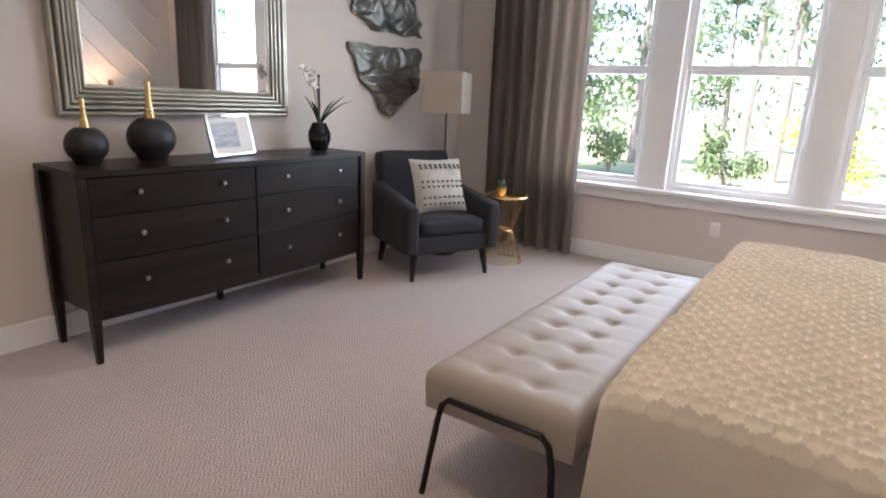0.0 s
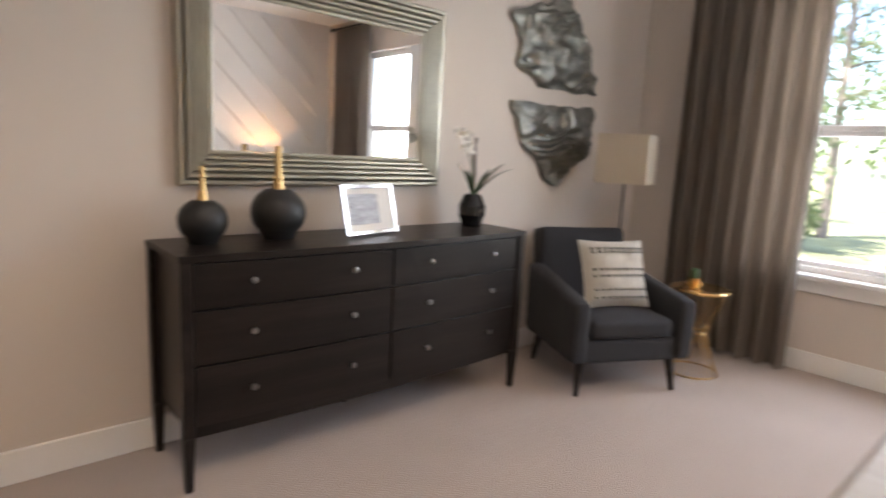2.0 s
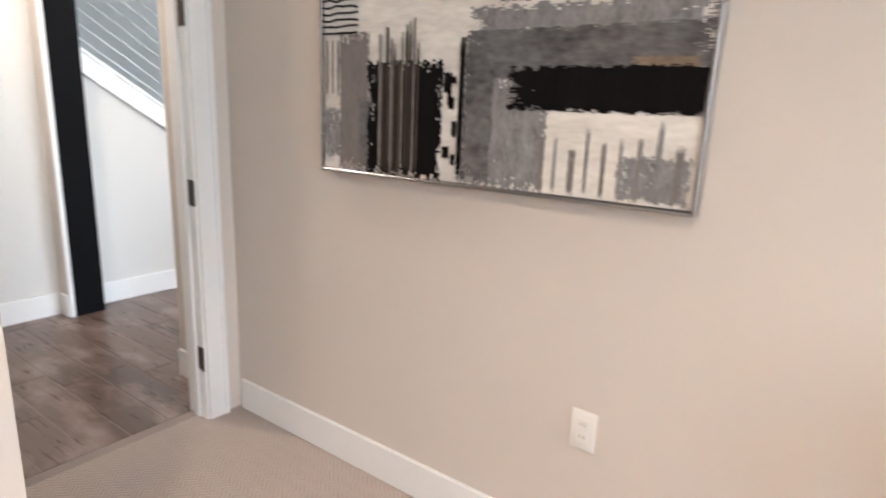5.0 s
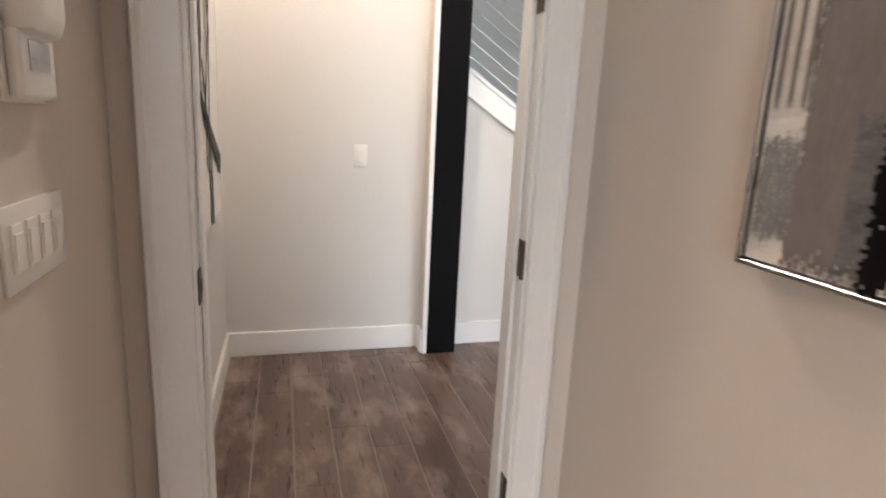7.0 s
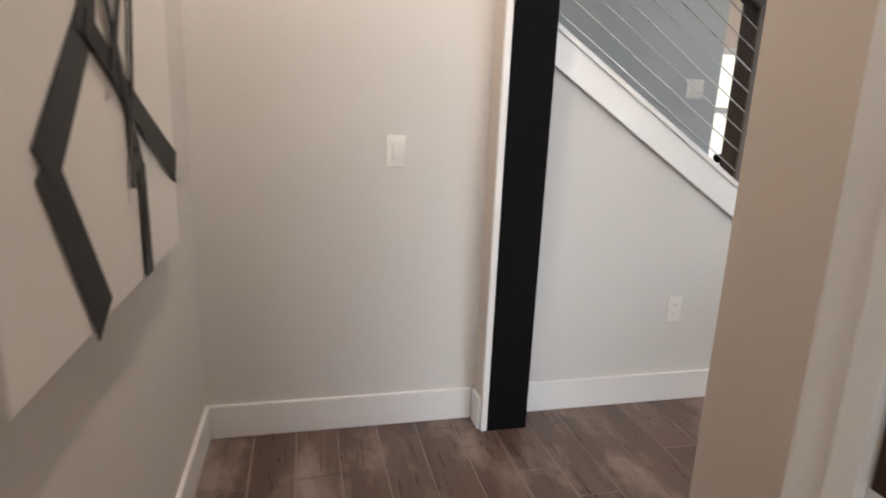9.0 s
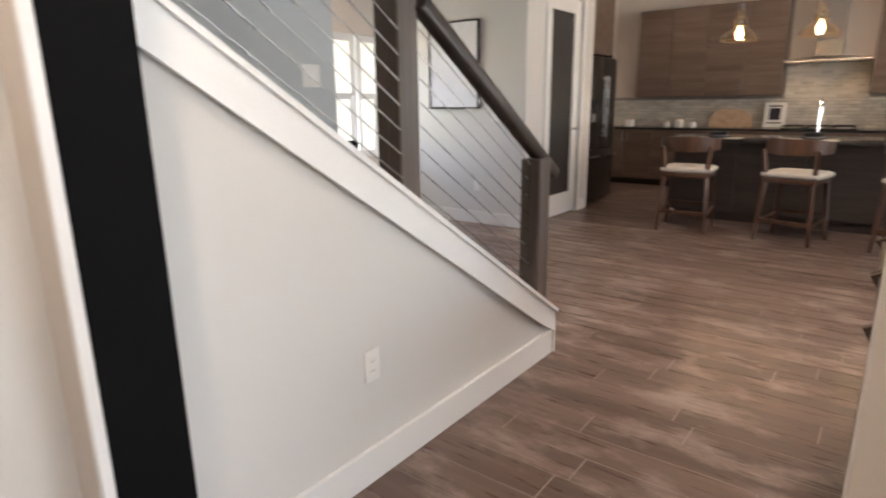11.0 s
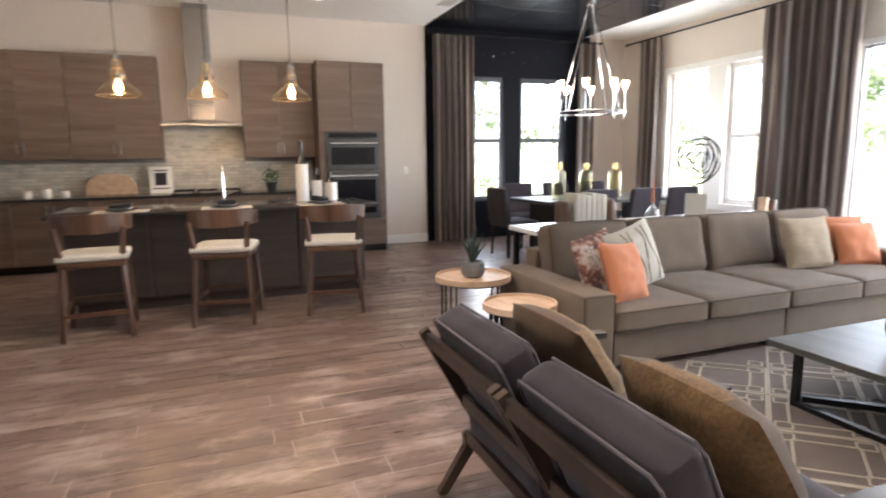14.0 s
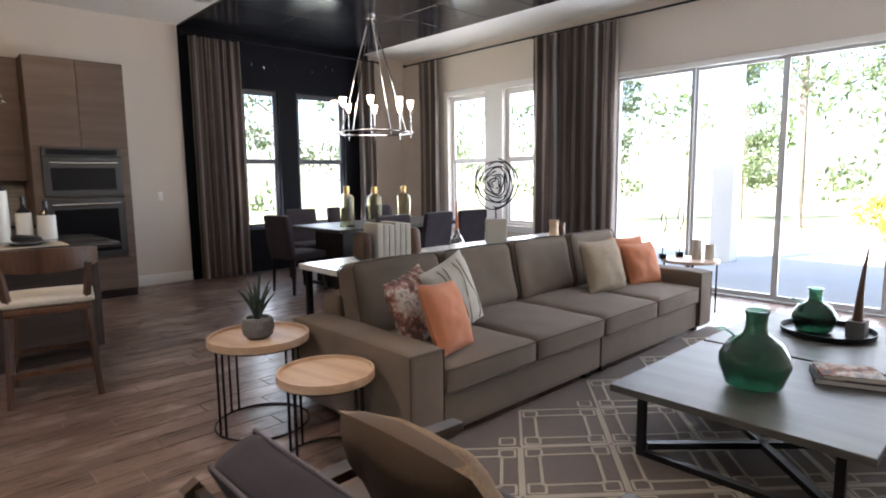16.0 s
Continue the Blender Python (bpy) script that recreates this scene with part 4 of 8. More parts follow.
def floor_lamp():
    t = thing("floor_lamp", 0.42, 5.62, 0.0, 20, "slim floor lamp with a square linen shade", "lamp")
    bm = bmesh.new()
    lathe(bm, [(0, 0), (0.13, 0), (0.13, 0.012), (0.02, 0.022), (0, 0.022)], 28)
    part("base", bm, black_iron, t)
    bm = bmesh.new()
    rod(bm, (0, 0, 0.02), (0, 0, 1.30), 0.007)
    part("pole", bm, black_iron, t)
    s, z0, z1 = 0.165, 1.19, 1.51
    bm = bmesh.new()
    rings = [[bm.verts.new((a * e, b * e, z)) for a, b in ((-1, -1), (1, -1), (1, 1), (-1, 1))] for e, z in ((s, z0), (s, z1), (s - 0.004, z1), (s - 0.004, z0))]
    for p, q in zip(rings, rings[1:] + rings[:1]):
        for k in range(4):
            bm.faces.new((p[k], p[(k + 1) % 4], q[(k + 1) % 4], q[k]))
    part("shade", bm, shade_cloth, t, "square ivory linen shade", smooth=0)
    bm = bmesh.new()
    rod(bm, (-s, 0, z1 - 0.02), (s, 0, z1 - 0.02), 0.003)
    rod(bm, (0, -s, z1 - 0.02), (0, s, z1 - 0.02), 0.003)
    rod(bm, (0, 0, 1.3), (0, 0, z1), 0.004)
    part("spider", bm, black_iron, t)


floor_lamp()


def armchair():
    t = thing("armchair", 0.63, 5.19, 0.0, -26, "charcoal upholstered armchair with tapered dark legs", "armchair")
    W = 0.76
    for x, y in ((0.29, -0.30), (0.29, 0.30), (-0.29, -0.29), (-0.29, 0.29)):
        bm = bmesh.new()
        beam(bm, (x * 0.95, y * 0.97, 0.22), (x * 1.06, y * 1.06, 0.0), 0.048, 0.048, 0.026, 0.026)
        part("leg", bm, espresso, t)
    bm = bmesh.new()
    soft_block(bm, (-0.33, -0.33, 0.19), (0.33, 0.33, 0.34), 0.03, n=8)
    part("seat_base", bm, charcoal_fabric, t)
    bm = bmesh.new()
    soft_block(bm, (-0.24, -0.265, 0.33), (0.345, 0.265, 0.45), 0.04, 0.02, n=12, sag=0.004)
    part("seat", bm, charcoal_fabric, t)
    bm = bmesh.new()
    soft_block(bm, (-0.075, -0.31, 0.0), (0.075, 0.31, 0.62), 0.035, n=12, sag=0.004, m=pose(-0.29, 0, 0.27, 0, -11, 0))
    part("backrest", bm, charcoal_fabric, t)
    for s in (-1, 1):
        bm = bmesh.new()
        soft_block(bm, (-0.36, -0.055, -0.20), (0.36, 0.055, 0.20), 0.04, n=10, sag=0.003)
        for v in bm.verts:
            k = (v.co.x + 0.36) / 0.72
            top = 0.66 - 0.10 * k
            v.co.z = 0.20 + (v.co.z + 0.20) / 0.40 * (top - 0.20)
            v.co.y += s * (0.32 + 0.02 * k) 
        part("arm", bm, charcoal_fabric, t)
    p = thing("throw_pillow", 0.685, 5.17, 0.66, -26, "white woven pillow with rows of black motifs", "pillow")
    m = pose(0, 0, 0, 0, 68, 0) @ pose(0, 0, 0, 0, 0, 90)
    bm = bmesh.new()
    pillow_shape(bm, 0.44, 0.42, 0.15, m, 16, 3)
    part("cover", bm, ivory_fabric, p)
    for row in (-0.15, -0.115, -0.02, 0.02, 0.115, 0.15):
        for k in range(9):
            u = -0.165 + 0.041 * k
            k2 = max(0.0, (1 - (u / 0.22) ** 4) * (1 - (row / 0.21) ** 4)) ** 0.55
            bm = bmesh.new()
            q = [(u - 0.013, row), (u + 0.013, row), (u, row + (0.018 if int(abs(row * 1000)) % 2 else -0.018))]
            base = [bm.verts.new(m @ Vector((a * 0.985, b * 0.985, 0.075 * k2 + 0.0015))) for a, b in q]
            tip = [bm.verts.new(m @ Vector((a * 0.985, b * 0.985, 0.075 * k2 + 0.007))) for a, b in q]
            bm.faces.new(tip)
            for i in range(3):
                bm.faces.new((base[i], base[(i + 1) % 3], tip[(i + 1) % 3], tip[i]))
            part("motif", bm, black_iron, p, smooth=0)


armchair()


def wire_table():
    t = thing("side_table", 0.96, 5.76, 0.0, 0, "gold wire hourglass side table with a round top", "side table")
    bm = bmesh.new()
    lathe(bm, [(0, 0.545), (0.178, 0.545), (0.182, 0.552), (0.178, 0.562), (0, 0.562)], 36)
    part("top", bm, gold_metal, t, "round brushed gold top")
    for z, r in ((0.006, 0.16), (0.27, 0.066), (0.54, 0.155)):
        bm = bmesh.new()
        tube(bm, [(r * math.cos(a), r * math.sin(a), z) for a in [2 * math.pi * i / 28 for i in range(28)]], 0.005, 6, True)
        part("ring", bm, gold_metal, t)
    for k in range(22):
        a = 2 * math.pi * k / 22
        b = a + 0.35
        bm = bmesh.new()
        tube(bm, [(0.16 * math.cos(a), 0.16 * math.sin(a), 0.006), (0.066 * math.cos(b), 0.066 * math.sin(b), 0.27), (0.155 * math.cos(a), 0.155 * math.sin(a), 0.54)], 0.0028, 5)
        part("wire", bm, gold_metal, t)
    c = thing("potted_cactus", 0.93, 5.72, 0.562, 0, "small cactus in a gold pot", "plant")
    bm = bmesh.new()
    lathe(bm, [(0, 0), (0.032, 0), (0.044, 0.03), (0.042, 0.066), (0.036, 0.066), (0.034, 0.055), (0, 0.055)], 20)
    part("pot", bm, gold_metal, c, "polished gold pot")
    bm = bmesh.new()
    lathe(bm, [(0, 0.05), (0.026, 0.055), (0.032, 0.085), (0.026, 0.115), (0, 0.13)], 12)
    part("cactus", bm, leaf_green, c)


wire_table()


def curtain_panel(name, x0, y0, x1, y1, z0, z1, folds, depth, material, label, group, seed=0, rings=True):
    """A hanging panel of heavy cloth in soft folds between two plan points."""
    a, b = Vector((x0, y0, 0)), Vector((x1, y1, 0))
    d = (b - a)
    side = Vector((-d.y, d.x, 0)).normalized()
    t = thing(name, (x0 + x1) / 2, (y0 + y1) / 2, 0, 0, label, "curtain", group)
    mid = (a + b) / 2
    n, rows = folds * 12, 14
    bm = bmesh.new()
    grid = []
    for j in range(rows + 1):
        v = j / rows
        row = []
        for i in range(n + 1):
            s = i / n
            ph = 2 * math.pi * folds * s + 0.5 * noise.noise(Vector((s * 3 + seed, v * 1.2, 0)))
            k = depth * (0.65 + 0.35 * v + 0.25 * noise.noise(Vector((s * 5, seed, v))))
            o = k * math.sin(ph) + 0.25 * k * math.sin(2 * ph + 1.0)
            p = a + d * (s + 0.010 * noise.noise(Vector((s * 8, v * 3, seed)))) + side * o - mid
            row.append(bm.verts.new((p.x, p.y, z1 + (z0 - z1) * v)))
        grid.append(row)
    for j in range(rows):
        for i in range(n):
            bm.faces.new((grid[j][i], grid[j][i + 1], grid[j + 1][i + 1], grid[j + 1][i]))
    bmesh.ops.solidify(bm, geom=bm.faces[:], thickness=0.004)
    part("panel", bm, material, t, smooth=60)
    return t


curtain_panel("curtain", 0.42, 6.31, 1.33, 6.31, 0.015, 2.86, 7, 0.055, curtain_grey, "floor-length grey curtain beside the window", "bedroom curtains", 1)
curtain_panel("curtain", 3.80, 6.31, 4.55, 6.31, 0.015, 2.86, 7, 0.055, curtain_grey, "floor-length grey curtain beside the window", "bedroom curtains", 2)


def curtain_rod(x0, y0, x1, y1, z, label):
    t = thing("curtain_rod", (x0 + x1) / 2, (y0 + y1) / 2, z, math.degrees(math.atan2(y1 - y0, x1 - x0)), label, "curtain rod")
    L = math.hypot(x1 - x0, y1 - y0) / 2
    bm = bmesh.new()
    rod(bm, (-L, 0, 0), (L, 0, 0), 0.014)
    part("bar", bm, black_iron, t)
    for s in (-1, 1):
        bm = bmesh.new()
        lathe(bm, [(0, -0.03), (0.022, -0.02), (0.026, 0.0), (0.022, 0.02), (0, 0.03)], 14, (s * (L + 0.02), 0, 0))
        part("finial", bm, black_iron, t)
    for s in (-0.9, 0.0, 0.9):
        bm = bmesh.new()
        rod(bm, (s * L, 0, 0), (s * L, 0.09, 0), 0.008)
        part("bracket", bm, black_iron, t)


curtain_rod(0.45, 6.33, 4.70, 6.33, 2.89, "black iron curtain rod over the bedroom window")


def bench():
    t = thing("bench", 2.455, 3.88, 0.0, 0, "beige tufted bench on black metal legs at the bed foot", "bench")
    bm = bmesh.new()
    X, Y, Z0, Z1 = 0.262, 0.875, 0.30, 0.455
    nx, ny = 26, 92
    tuft = [(sx * 0.085, -Y + 0.11 + (2 * Y - 0.22) * j / 9) for j in range(10) for sx in (-1, 1)]

    def height(x, y):
        e = min(1.0, (X - abs(x)) / 0.035, (Y - abs(y)) / 0.035)
        z = Z1 - 0.030 * (1 - max(0, e)) ** 2
        for tx, ty in tuft:
            q = ((x - tx) ** 2 + (y - ty) ** 2) ** 0.5
            if q < 0.14:
                z -= 0.030 * math.exp(-(q / 0.022) ** 1.3)
        for ty in {p[1] for p in tuft}:
            z -= 0.006 * math.exp(-abs(y - ty) / 0.006)
        return z
    top = [[bm.verts.new((-X + 2 * X * i / nx, -Y + 2 * Y * j / ny, height(-X + 2 * X * i / nx, -Y + 2 * Y * j / ny))) for i in range(nx + 1)] for j in range(ny + 1)]
    for j in range(ny):
        for i in range(nx):
            bm.faces.new((top[j][i], top[j][i + 1], top[j + 1][i + 1], top[j + 1][i]))
    rim = [top[0][i] for i in range(nx + 1)] + [top[j][nx] for j in range(1, ny + 1)] + [top[ny][i] for i in range(nx - 1, -1, -1)] + [top[j][0] for j in range(ny - 1, 0, -1)]
    low = [bm.verts.new((v.co.x * 1.012, v.co.y * 1.004, 0.40)) for v in rim]
    low2 = [bm.verts.new((v.co.x, v.co.y, Z0)) for v in rim]
    for p, q in ((rim, low), (low, low2)):
        for i in range(len(p)):
            bm.faces.new((p[i], p[(i + 1) % len(p)], q[(i + 1) % len(p)], q[i]))
    bm.faces.new(low2)
    part("seat", bm, bench_leather, t, "button-tufted beige seat", smooth=60)
    for tx, ty in tuft:
        bm = bmesh.new()
        bmesh.ops.create_uvsphere(bm, u_segments=10, v_segments=6, radius=0.011, matrix=Matrix.Translation((tx, ty, Z1 - 0.029)) @ Matrix.Diagonal((1, 1, 0.45, 1)))
        part("button", bm, bench_leather, t)
    for s in (-1, 1):
        bm = bmesh.new()
        y = s * (Y + 0.012)
        pts = [(-0.235, y + s * 0.03, 0.0), (-0.205, y, 0.27), (-0.19, y, 0.335), (-0.165, y, 0.36), (0.165, y, 0.36), (0.19, y, 0.335), (0.205, y, 0.27), (0.235, y + s * 0.03, 0.0)]
        tube(bm, pts, 0.0105, 10)
        part("leg_frame", bm, black_iron, t, "bent black metal leg frame")


bench()


def bed():
    t = thing("bed", 3.90, 3.98, 0.0, 0, "made bed under a cream quilted coverlet with lattice stitching", "bed")
    bm = bmesh.new()
    soft_block(bm, (-1.06, -1.0, 0.12), (1.06, 1.0, 0.36), 0.03, n=8)
    part("base", bm, bench_leather, t)
    bm = bmesh.new()
    soft_block(bm, (-1.08, -1.02, 0.30), (1.08, 1.02, 0.585), 0.09, 0.02, n=18, sag=0.01)
    part("mattress", bm, sheet_fabric, t, "white sheeted mattress")
    for x in (-0.98, 0.98):
        for y in (-0.92, 0.92):
            bm = bmesh.new()
            beam(bm, (x, y, 0.14), (x, y, 0.0), 0.06, 0.06, 0.04, 0.04)
            part("leg", bm, espresso, t)
    # the coverlet follows the mattress and hangs over the foot and sides
    bm = bmesh.new()
    X0, X1, Y = -1.10, 1.0, 1.05
    nx, ny = 380, 440
    grid = []
    for j in range(ny + 1):
        v = -1.45 + 2.90 * j / ny
        row = []
        for i in range(nx + 1):
            u = X0 - 0.30 + (X1 - X0 + 0.30) * i / nx
            x, y, z = u, v, 0.628
            if v > Y - 0.04 or v < -Y + 0.04:
                over = abs(v) - (Y - 0.04)
                s = 1 if v > 0 else -1
                y = s * (Y - 0.04 + 0.06 * math.sin(min(over / 0.06, math.pi / 2)) + 0.02 * noise.noise(Vector((u * 5, over * 4, s))))
                z -= 0.06 * (1 - math.cos(min(over / 0.06, math.pi / 2))) + max(0, over - 0.094)
            if u < X0 + 0.05:
                over = X0 + 0.05 - u
                x = X0 + 0.05 - 0.06 * math.sin(min(over / 0.06, math.pi / 2))
                z -= 0.06 * (1 - math.cos(min(over / 0.06, math.pi / 2))) + max(0, over - 0.094)
                x += 0.015 * noise.noise(Vector((v * 4, over * 3, 7)))
            z += 0.016 * noise.noise(Vector((u * 2.0, v * 2.0, 1))) + 0.010 * noise.noise(Vector((u * 6.0, v * 6.0, 2)))
            # lattice of raised cords, hexagon-like
            p, q = u / 0.058, v / 0.050
            gap = sorted((p - a - round(p - a)) ** 2 + 3 * ((q - b) / 1.732 - round((q - b) / 1.732)) ** 2 for a, b in ((0, 0), (0.5, 0.866)))
            w = gap[1] - gap[0]
            w = min(w, 1 - 2 * abs(p - round(p)) if gap[0] == (p - round(p)) ** 2 + 3 * (q / 1.732 - round(q / 1.732)) ** 2 else 1 - 2 * abs(p - 0.5 - round(p - 0.5)))
            z += 0.016 * math.exp(-(w / 0.22) ** 2) - 0.006
            row.append(bm.verts.new((x, y, max(0.10, z))))
        grid.append(row)
    for j in range(ny):
        for i in range(nx):
            bm.faces.new((grid[j][i], grid[j][i + 1], grid[j + 1][i + 1], grid[j + 1][i]))
    part("coverlet", bm, coverlet_fabric, t, "cream coverlet with a raised lattice", smooth=60)


bed()


def nightstand_lamp(y):
    n = thing("nightstand", 4.72, y, 0.0, 0, "dark wooden nightstand beside the bed", "nightstand", "nightstands")
    part("body", made(box, (-0.24, -0.30, 0.14), (0.26, 0.30, 0.62), 0.006), espresso, n)
    for k in (0, 1):
        d = part("drawer", made(box, (-0.258, -0.28, 0.16 + 0.23 * k), (-0.238, 0.28, 0.37 + 0.23 * k), 0.004), espresso, n)
        part("pull", made(box, (-0.27, -0.05, 0.26 + 0.23 * k), (-0.257, 0.05, 0.275 + 0.23 * k), 0.003), gold_metal, d)
    for x in (-0.2, 0.22):
        for yy in (-0.26, 0.26):
            bm = bmesh.new()
            beam(bm, (x, yy, 0.15), (x, yy, 0), 0.04, 0.04, 0.025, 0.025)
            part("leg", bm, espresso, n)
    t = thing("table_lamp", 4.72, y, 0.62, 0, "lit table lamp with a pale drum shade", "lamp", "bedside lamps")
    bm = bmesh.new()
    lathe(bm, [(0, 0), (0.08, 0), (0.08, 0.015), (0.03, 0.03), (0.06, 0.10), (0.07, 0.17), (0.04, 0.26), (0.012, 0.30), (0.012, 0.40), (0, 0.40)], 24)
    part("base", bm, white_ceramic, t)
    bm = bmesh.new()
    lathe(bm, [(0.16, 0.36), (0.145, 0.60), (0.142, 0.60), (0.157, 0.36)], 28)
    part("shade", bm, shade_cloth, t, "pale drum shade")
    bm = bmesh.new()
    bmesh.ops.create_uvsphere(bm, u_segments=12, v_segments=8, radius=0.028, matrix=Matrix.Translation((0, 0, 0.46)))
    part("bulb", bm, lamp_glow, t, "glowing bulb")
    point_lamp("table_lamp_light", (4.72, y, 1.12), 26, (1.0, 0.50, 0.20), 0.03)


nightstand_lamp(2.45)
nightstand_lamp(5.40)


def chevron_battens():
    """Slim raised battens in chevrons on the accent wall."""
    top = structure("trim_chevron", made(box, (4.985, 3.905, 0.14), (4.999, 3.935, 2.98), 0.002), stair_paint, "pale chevron battens on the accent wall")
    for s in (-1, 1):
        for k in range(12):
            a, z0 = 0.015, -1.6 + 0.42 * k
            L = 2.3
            p0, z1 = 3.92 + s * a, z0 + L
            lo, hi = max(0.0, (0.15 - z0)), min(L, 2.97 - z0)
            if hi - lo > 0.1:
                bm = bmesh.new()
                beam(bm, (4.992, p0 + s * (L - lo), z0 + lo), (4.992, p0 + s * (L - hi), z0 + hi), 0.012, 0.026, up=(1, 0, 0))
                part("batten", bm, stair_paint, top, smooth=0)


chevron_battens()


def abstract_painting():
    t = thing("painting", 0.0, 1.165, 1.55, 0, "abstract black, grey and cream painting in a thin silver frame", "painting")
    W, z0, z1 = 1.19, -0.465, 0.62
    base = surface("cream_paint_strokes", (0.76, 0.72, 0.66), 0.55, var=0.22, scale=9, fine=34, bump=0.3, dist=0.004, stretch=(1, 0.7, 3))
    ink = surface("black_paint_strokes", (0.006, 0.005, 0.005), 0.75, var=0.6, scale=6, fine=40, bump=0.25, dist=0.004, stretch=(1, 4, 0.5), spec=0.1)
    grey = surface("grey_paint_strokes", (0.24, 0.232, 0.23), 0.6, var=0.6, scale=26, fine=110, bump=0.25, dist=0.004, stretch=(1, 1.3, 0.6))
    brown = surface("umber_paint_strokes", (0.040, 0.028, 0.017), 0.6, var=0.8, scale=9, fine=40, bump=0.25, dist=0.004, stretch=(1, 6, 0.4))
    part("canvas", made(box, (0.006, -W / 2 + 0.012, z0 + 0.012), (0.036, W / 2 - 0.012, z1 - 0.012)), base, t, smooth=0)
    bm = bmesh.new()
    for a, b in (((-W / 2, z0), (-W / 2 + 0.009, z1)), ((W / 2 - 0.009, z0), (W / 2, z1)), ((-W / 2 + 0.009, z0), (W / 2 - 0.009, z0 + 0.009)), ((-W / 2 + 0.009, z1 - 0.009), (W / 2 - 0.009, z1))):
        box(bm, (0.004, *a), (0.045, *b), 0.002)
    part("frame", bm, steel, t, "thin silver frame", smooth=0)

    def patch(name, a, b, c, d, material, x, seed, rag=0.02, holes=0.0):
        """A ragged dab of paint laid on the canvas."""
        bm = bmesh.new()
        n = 60 if (b - a) * (d - c) > 0.01 else 26
        g = {}
        for i in range(n + 1):
            for j in range(n + 1):
                u, v = i / n, j / n
                g[i, j] = bm.verts.new((x, a + (b - a) * u, c + (d - c) * v))
        for i in range(n):
            for j in range(n):
                u, v = i / n, j / n
                near = min(u, v, 1 - u, 1 - v)
                q = noise.noise(Vector((u * 16, v * 6, seed + 3))) * 0.5 + noise.noise(Vector((u * 30, v * 46, seed + 8))) * 0.5
                if q > holes + min(0.55, near * 4.5 - 0.22 + rag * 2):
                    continue
                bm.faces.new((g[i, j], g[i + 1, j], g[i + 1, j + 1], g[i, j + 1]))
        for v in [v for v in bm.verts if not v.link_faces]:
            bm.verts.remove(v)
        part(name, bm, material, t, smooth=0)
    taupe = surface("taupe_paint_strokes", (0.20, 0.175, 0.165), 0.6, var=0.3, scale=7, fine=60, bump=0.2, dist=0.003, stretch=(1, 2, 0.6))
    slate = surface("slate_paint_strokes", (0.12, 0.115, 0.115), 0.6, var=0.85, scale=11, fine=45, bump=0.3, dist=0.004, stretch=(1, 0.8, 1.6))
    ochre = surface("ochre_paint_strokes", (0.20, 0.145, 0.095), 0.6, var=0.5, scale=14, fine=60, bump=0.2, dist=0.003)
    rng = random.Random(12)
    patch("grey_field", -0.585, -0.50, z0 + 0.03, z0 + 0.22, grey, 0.0383, 1, 0.02, -0.30)
    patch("taupe_field", -0.515, -0.385, z0 + 0.01, z0 + 0.43, taupe, 0.0386, 2, 0.03, 0.12)
    patch("grey_field", -0.43, -0.37, z0 + 0.01, z0 + 0.24, slate, 0.0390, 3, 0.03, -0.05)
    patch("black_block", -0.392, -0.105, z0 + 0.005, z0 + 0.345, ink, 0.0396, 5, 0.03, 0.10)
    for n in range(11):
        y = -0.345 + 0.0145 * n
        patch("umber_streak", y, y + rng.uniform(0.008, 0.017), z0 + 0.005, z0 + rng.uniform(0.34, 0.46), brown if n % 3 else taupe, 0.0402 + 0.0002 * (n % 2), 30 + n, 0.05, rng.uniform(-0.12, 0.12))
    for n in range(7):
        y, h = rng.uniform(-0.105, -0.055), rng.uniform(0.02, 0.34)
        patch("black_fleck", y, y + rng.uniform(0.012, 0.03), z0 + h, z0 + h + rng.uniform(0.02, 0.06), ink, 0.0398, 60 + n, 0.02, -0.02)
    patch("black_bar", -0.052, -0.034, z0 + 0.005, z0 + 0.40, ink, 0.0400, 9, 0.03, 0.05)
    patch("grey_field", -0.036, 0.585, z0 + 0.30, z0 + 0.475, grey, 0.0384, 11, 0.03, -0.02)
    patch("slate_field", -0.030, 0.585, z0 + 0.29, z0 + 0.415, slate, 0.0392, 13, 0.04, 0.10)
    patch("slate_field", -0.036, 0.06, z0 + 0.005, z0 + 0.40, slate, 0.0388, 15, 0.04, 0.0)
    patch("grey_field", 0.0, 0.22, z0 + 0.005, z0 + 0.30, grey, 0.0384, 4, 0.03, 0.06)
    patch("ochre_field", 0.40, 0.575, z0 + 0.30, z0 + 0.345, ochre, 0.0398, 17, 0.01, -0.22)
    patch("black_bar", 0.10, 0.583, z0 + 0.215, z0 + 0.325, ink, 0.0404, 7, 0.03, 0.05)
    patch("black_bar", 0.22, 0.583, z0 + 0.225, z0 + 0.318, ink, 0.0408, 8, 0.06, 0.3)
    for n in range(9):
        y = 0.20 + 0.042 * n
        patch("grey_streak", y, y + rng.uniform(0.008, 0.022), z0 + 0.01, z0 + rng.uniform(0.12, 0.21), grey if n % 2 else taupe, 0.0386, 80 + n, 0.03, rng.uniform(-0.25, -0.02))
    patch("grey_field", 0.40, 0.585, z0 + 0.01, z0 + 0.13, grey, 0.0383, 14, 0.02, -0.22)
    for n in range(14):
        y, h, w = rng.uniform(-0.40, 0.50), rng.uniform(0.46, 0.98), rng.uniform(0.05, 0.22)
        patch("grey_smudge", y, min(0.58, y + w), z0 + h, z0 + min(1.06, h + rng.uniform(0.02, 0.07)), grey if n % 3 else slate, 0.0384 + 0.0002 * (n % 3), 100 + n, 0.01, -0.30)
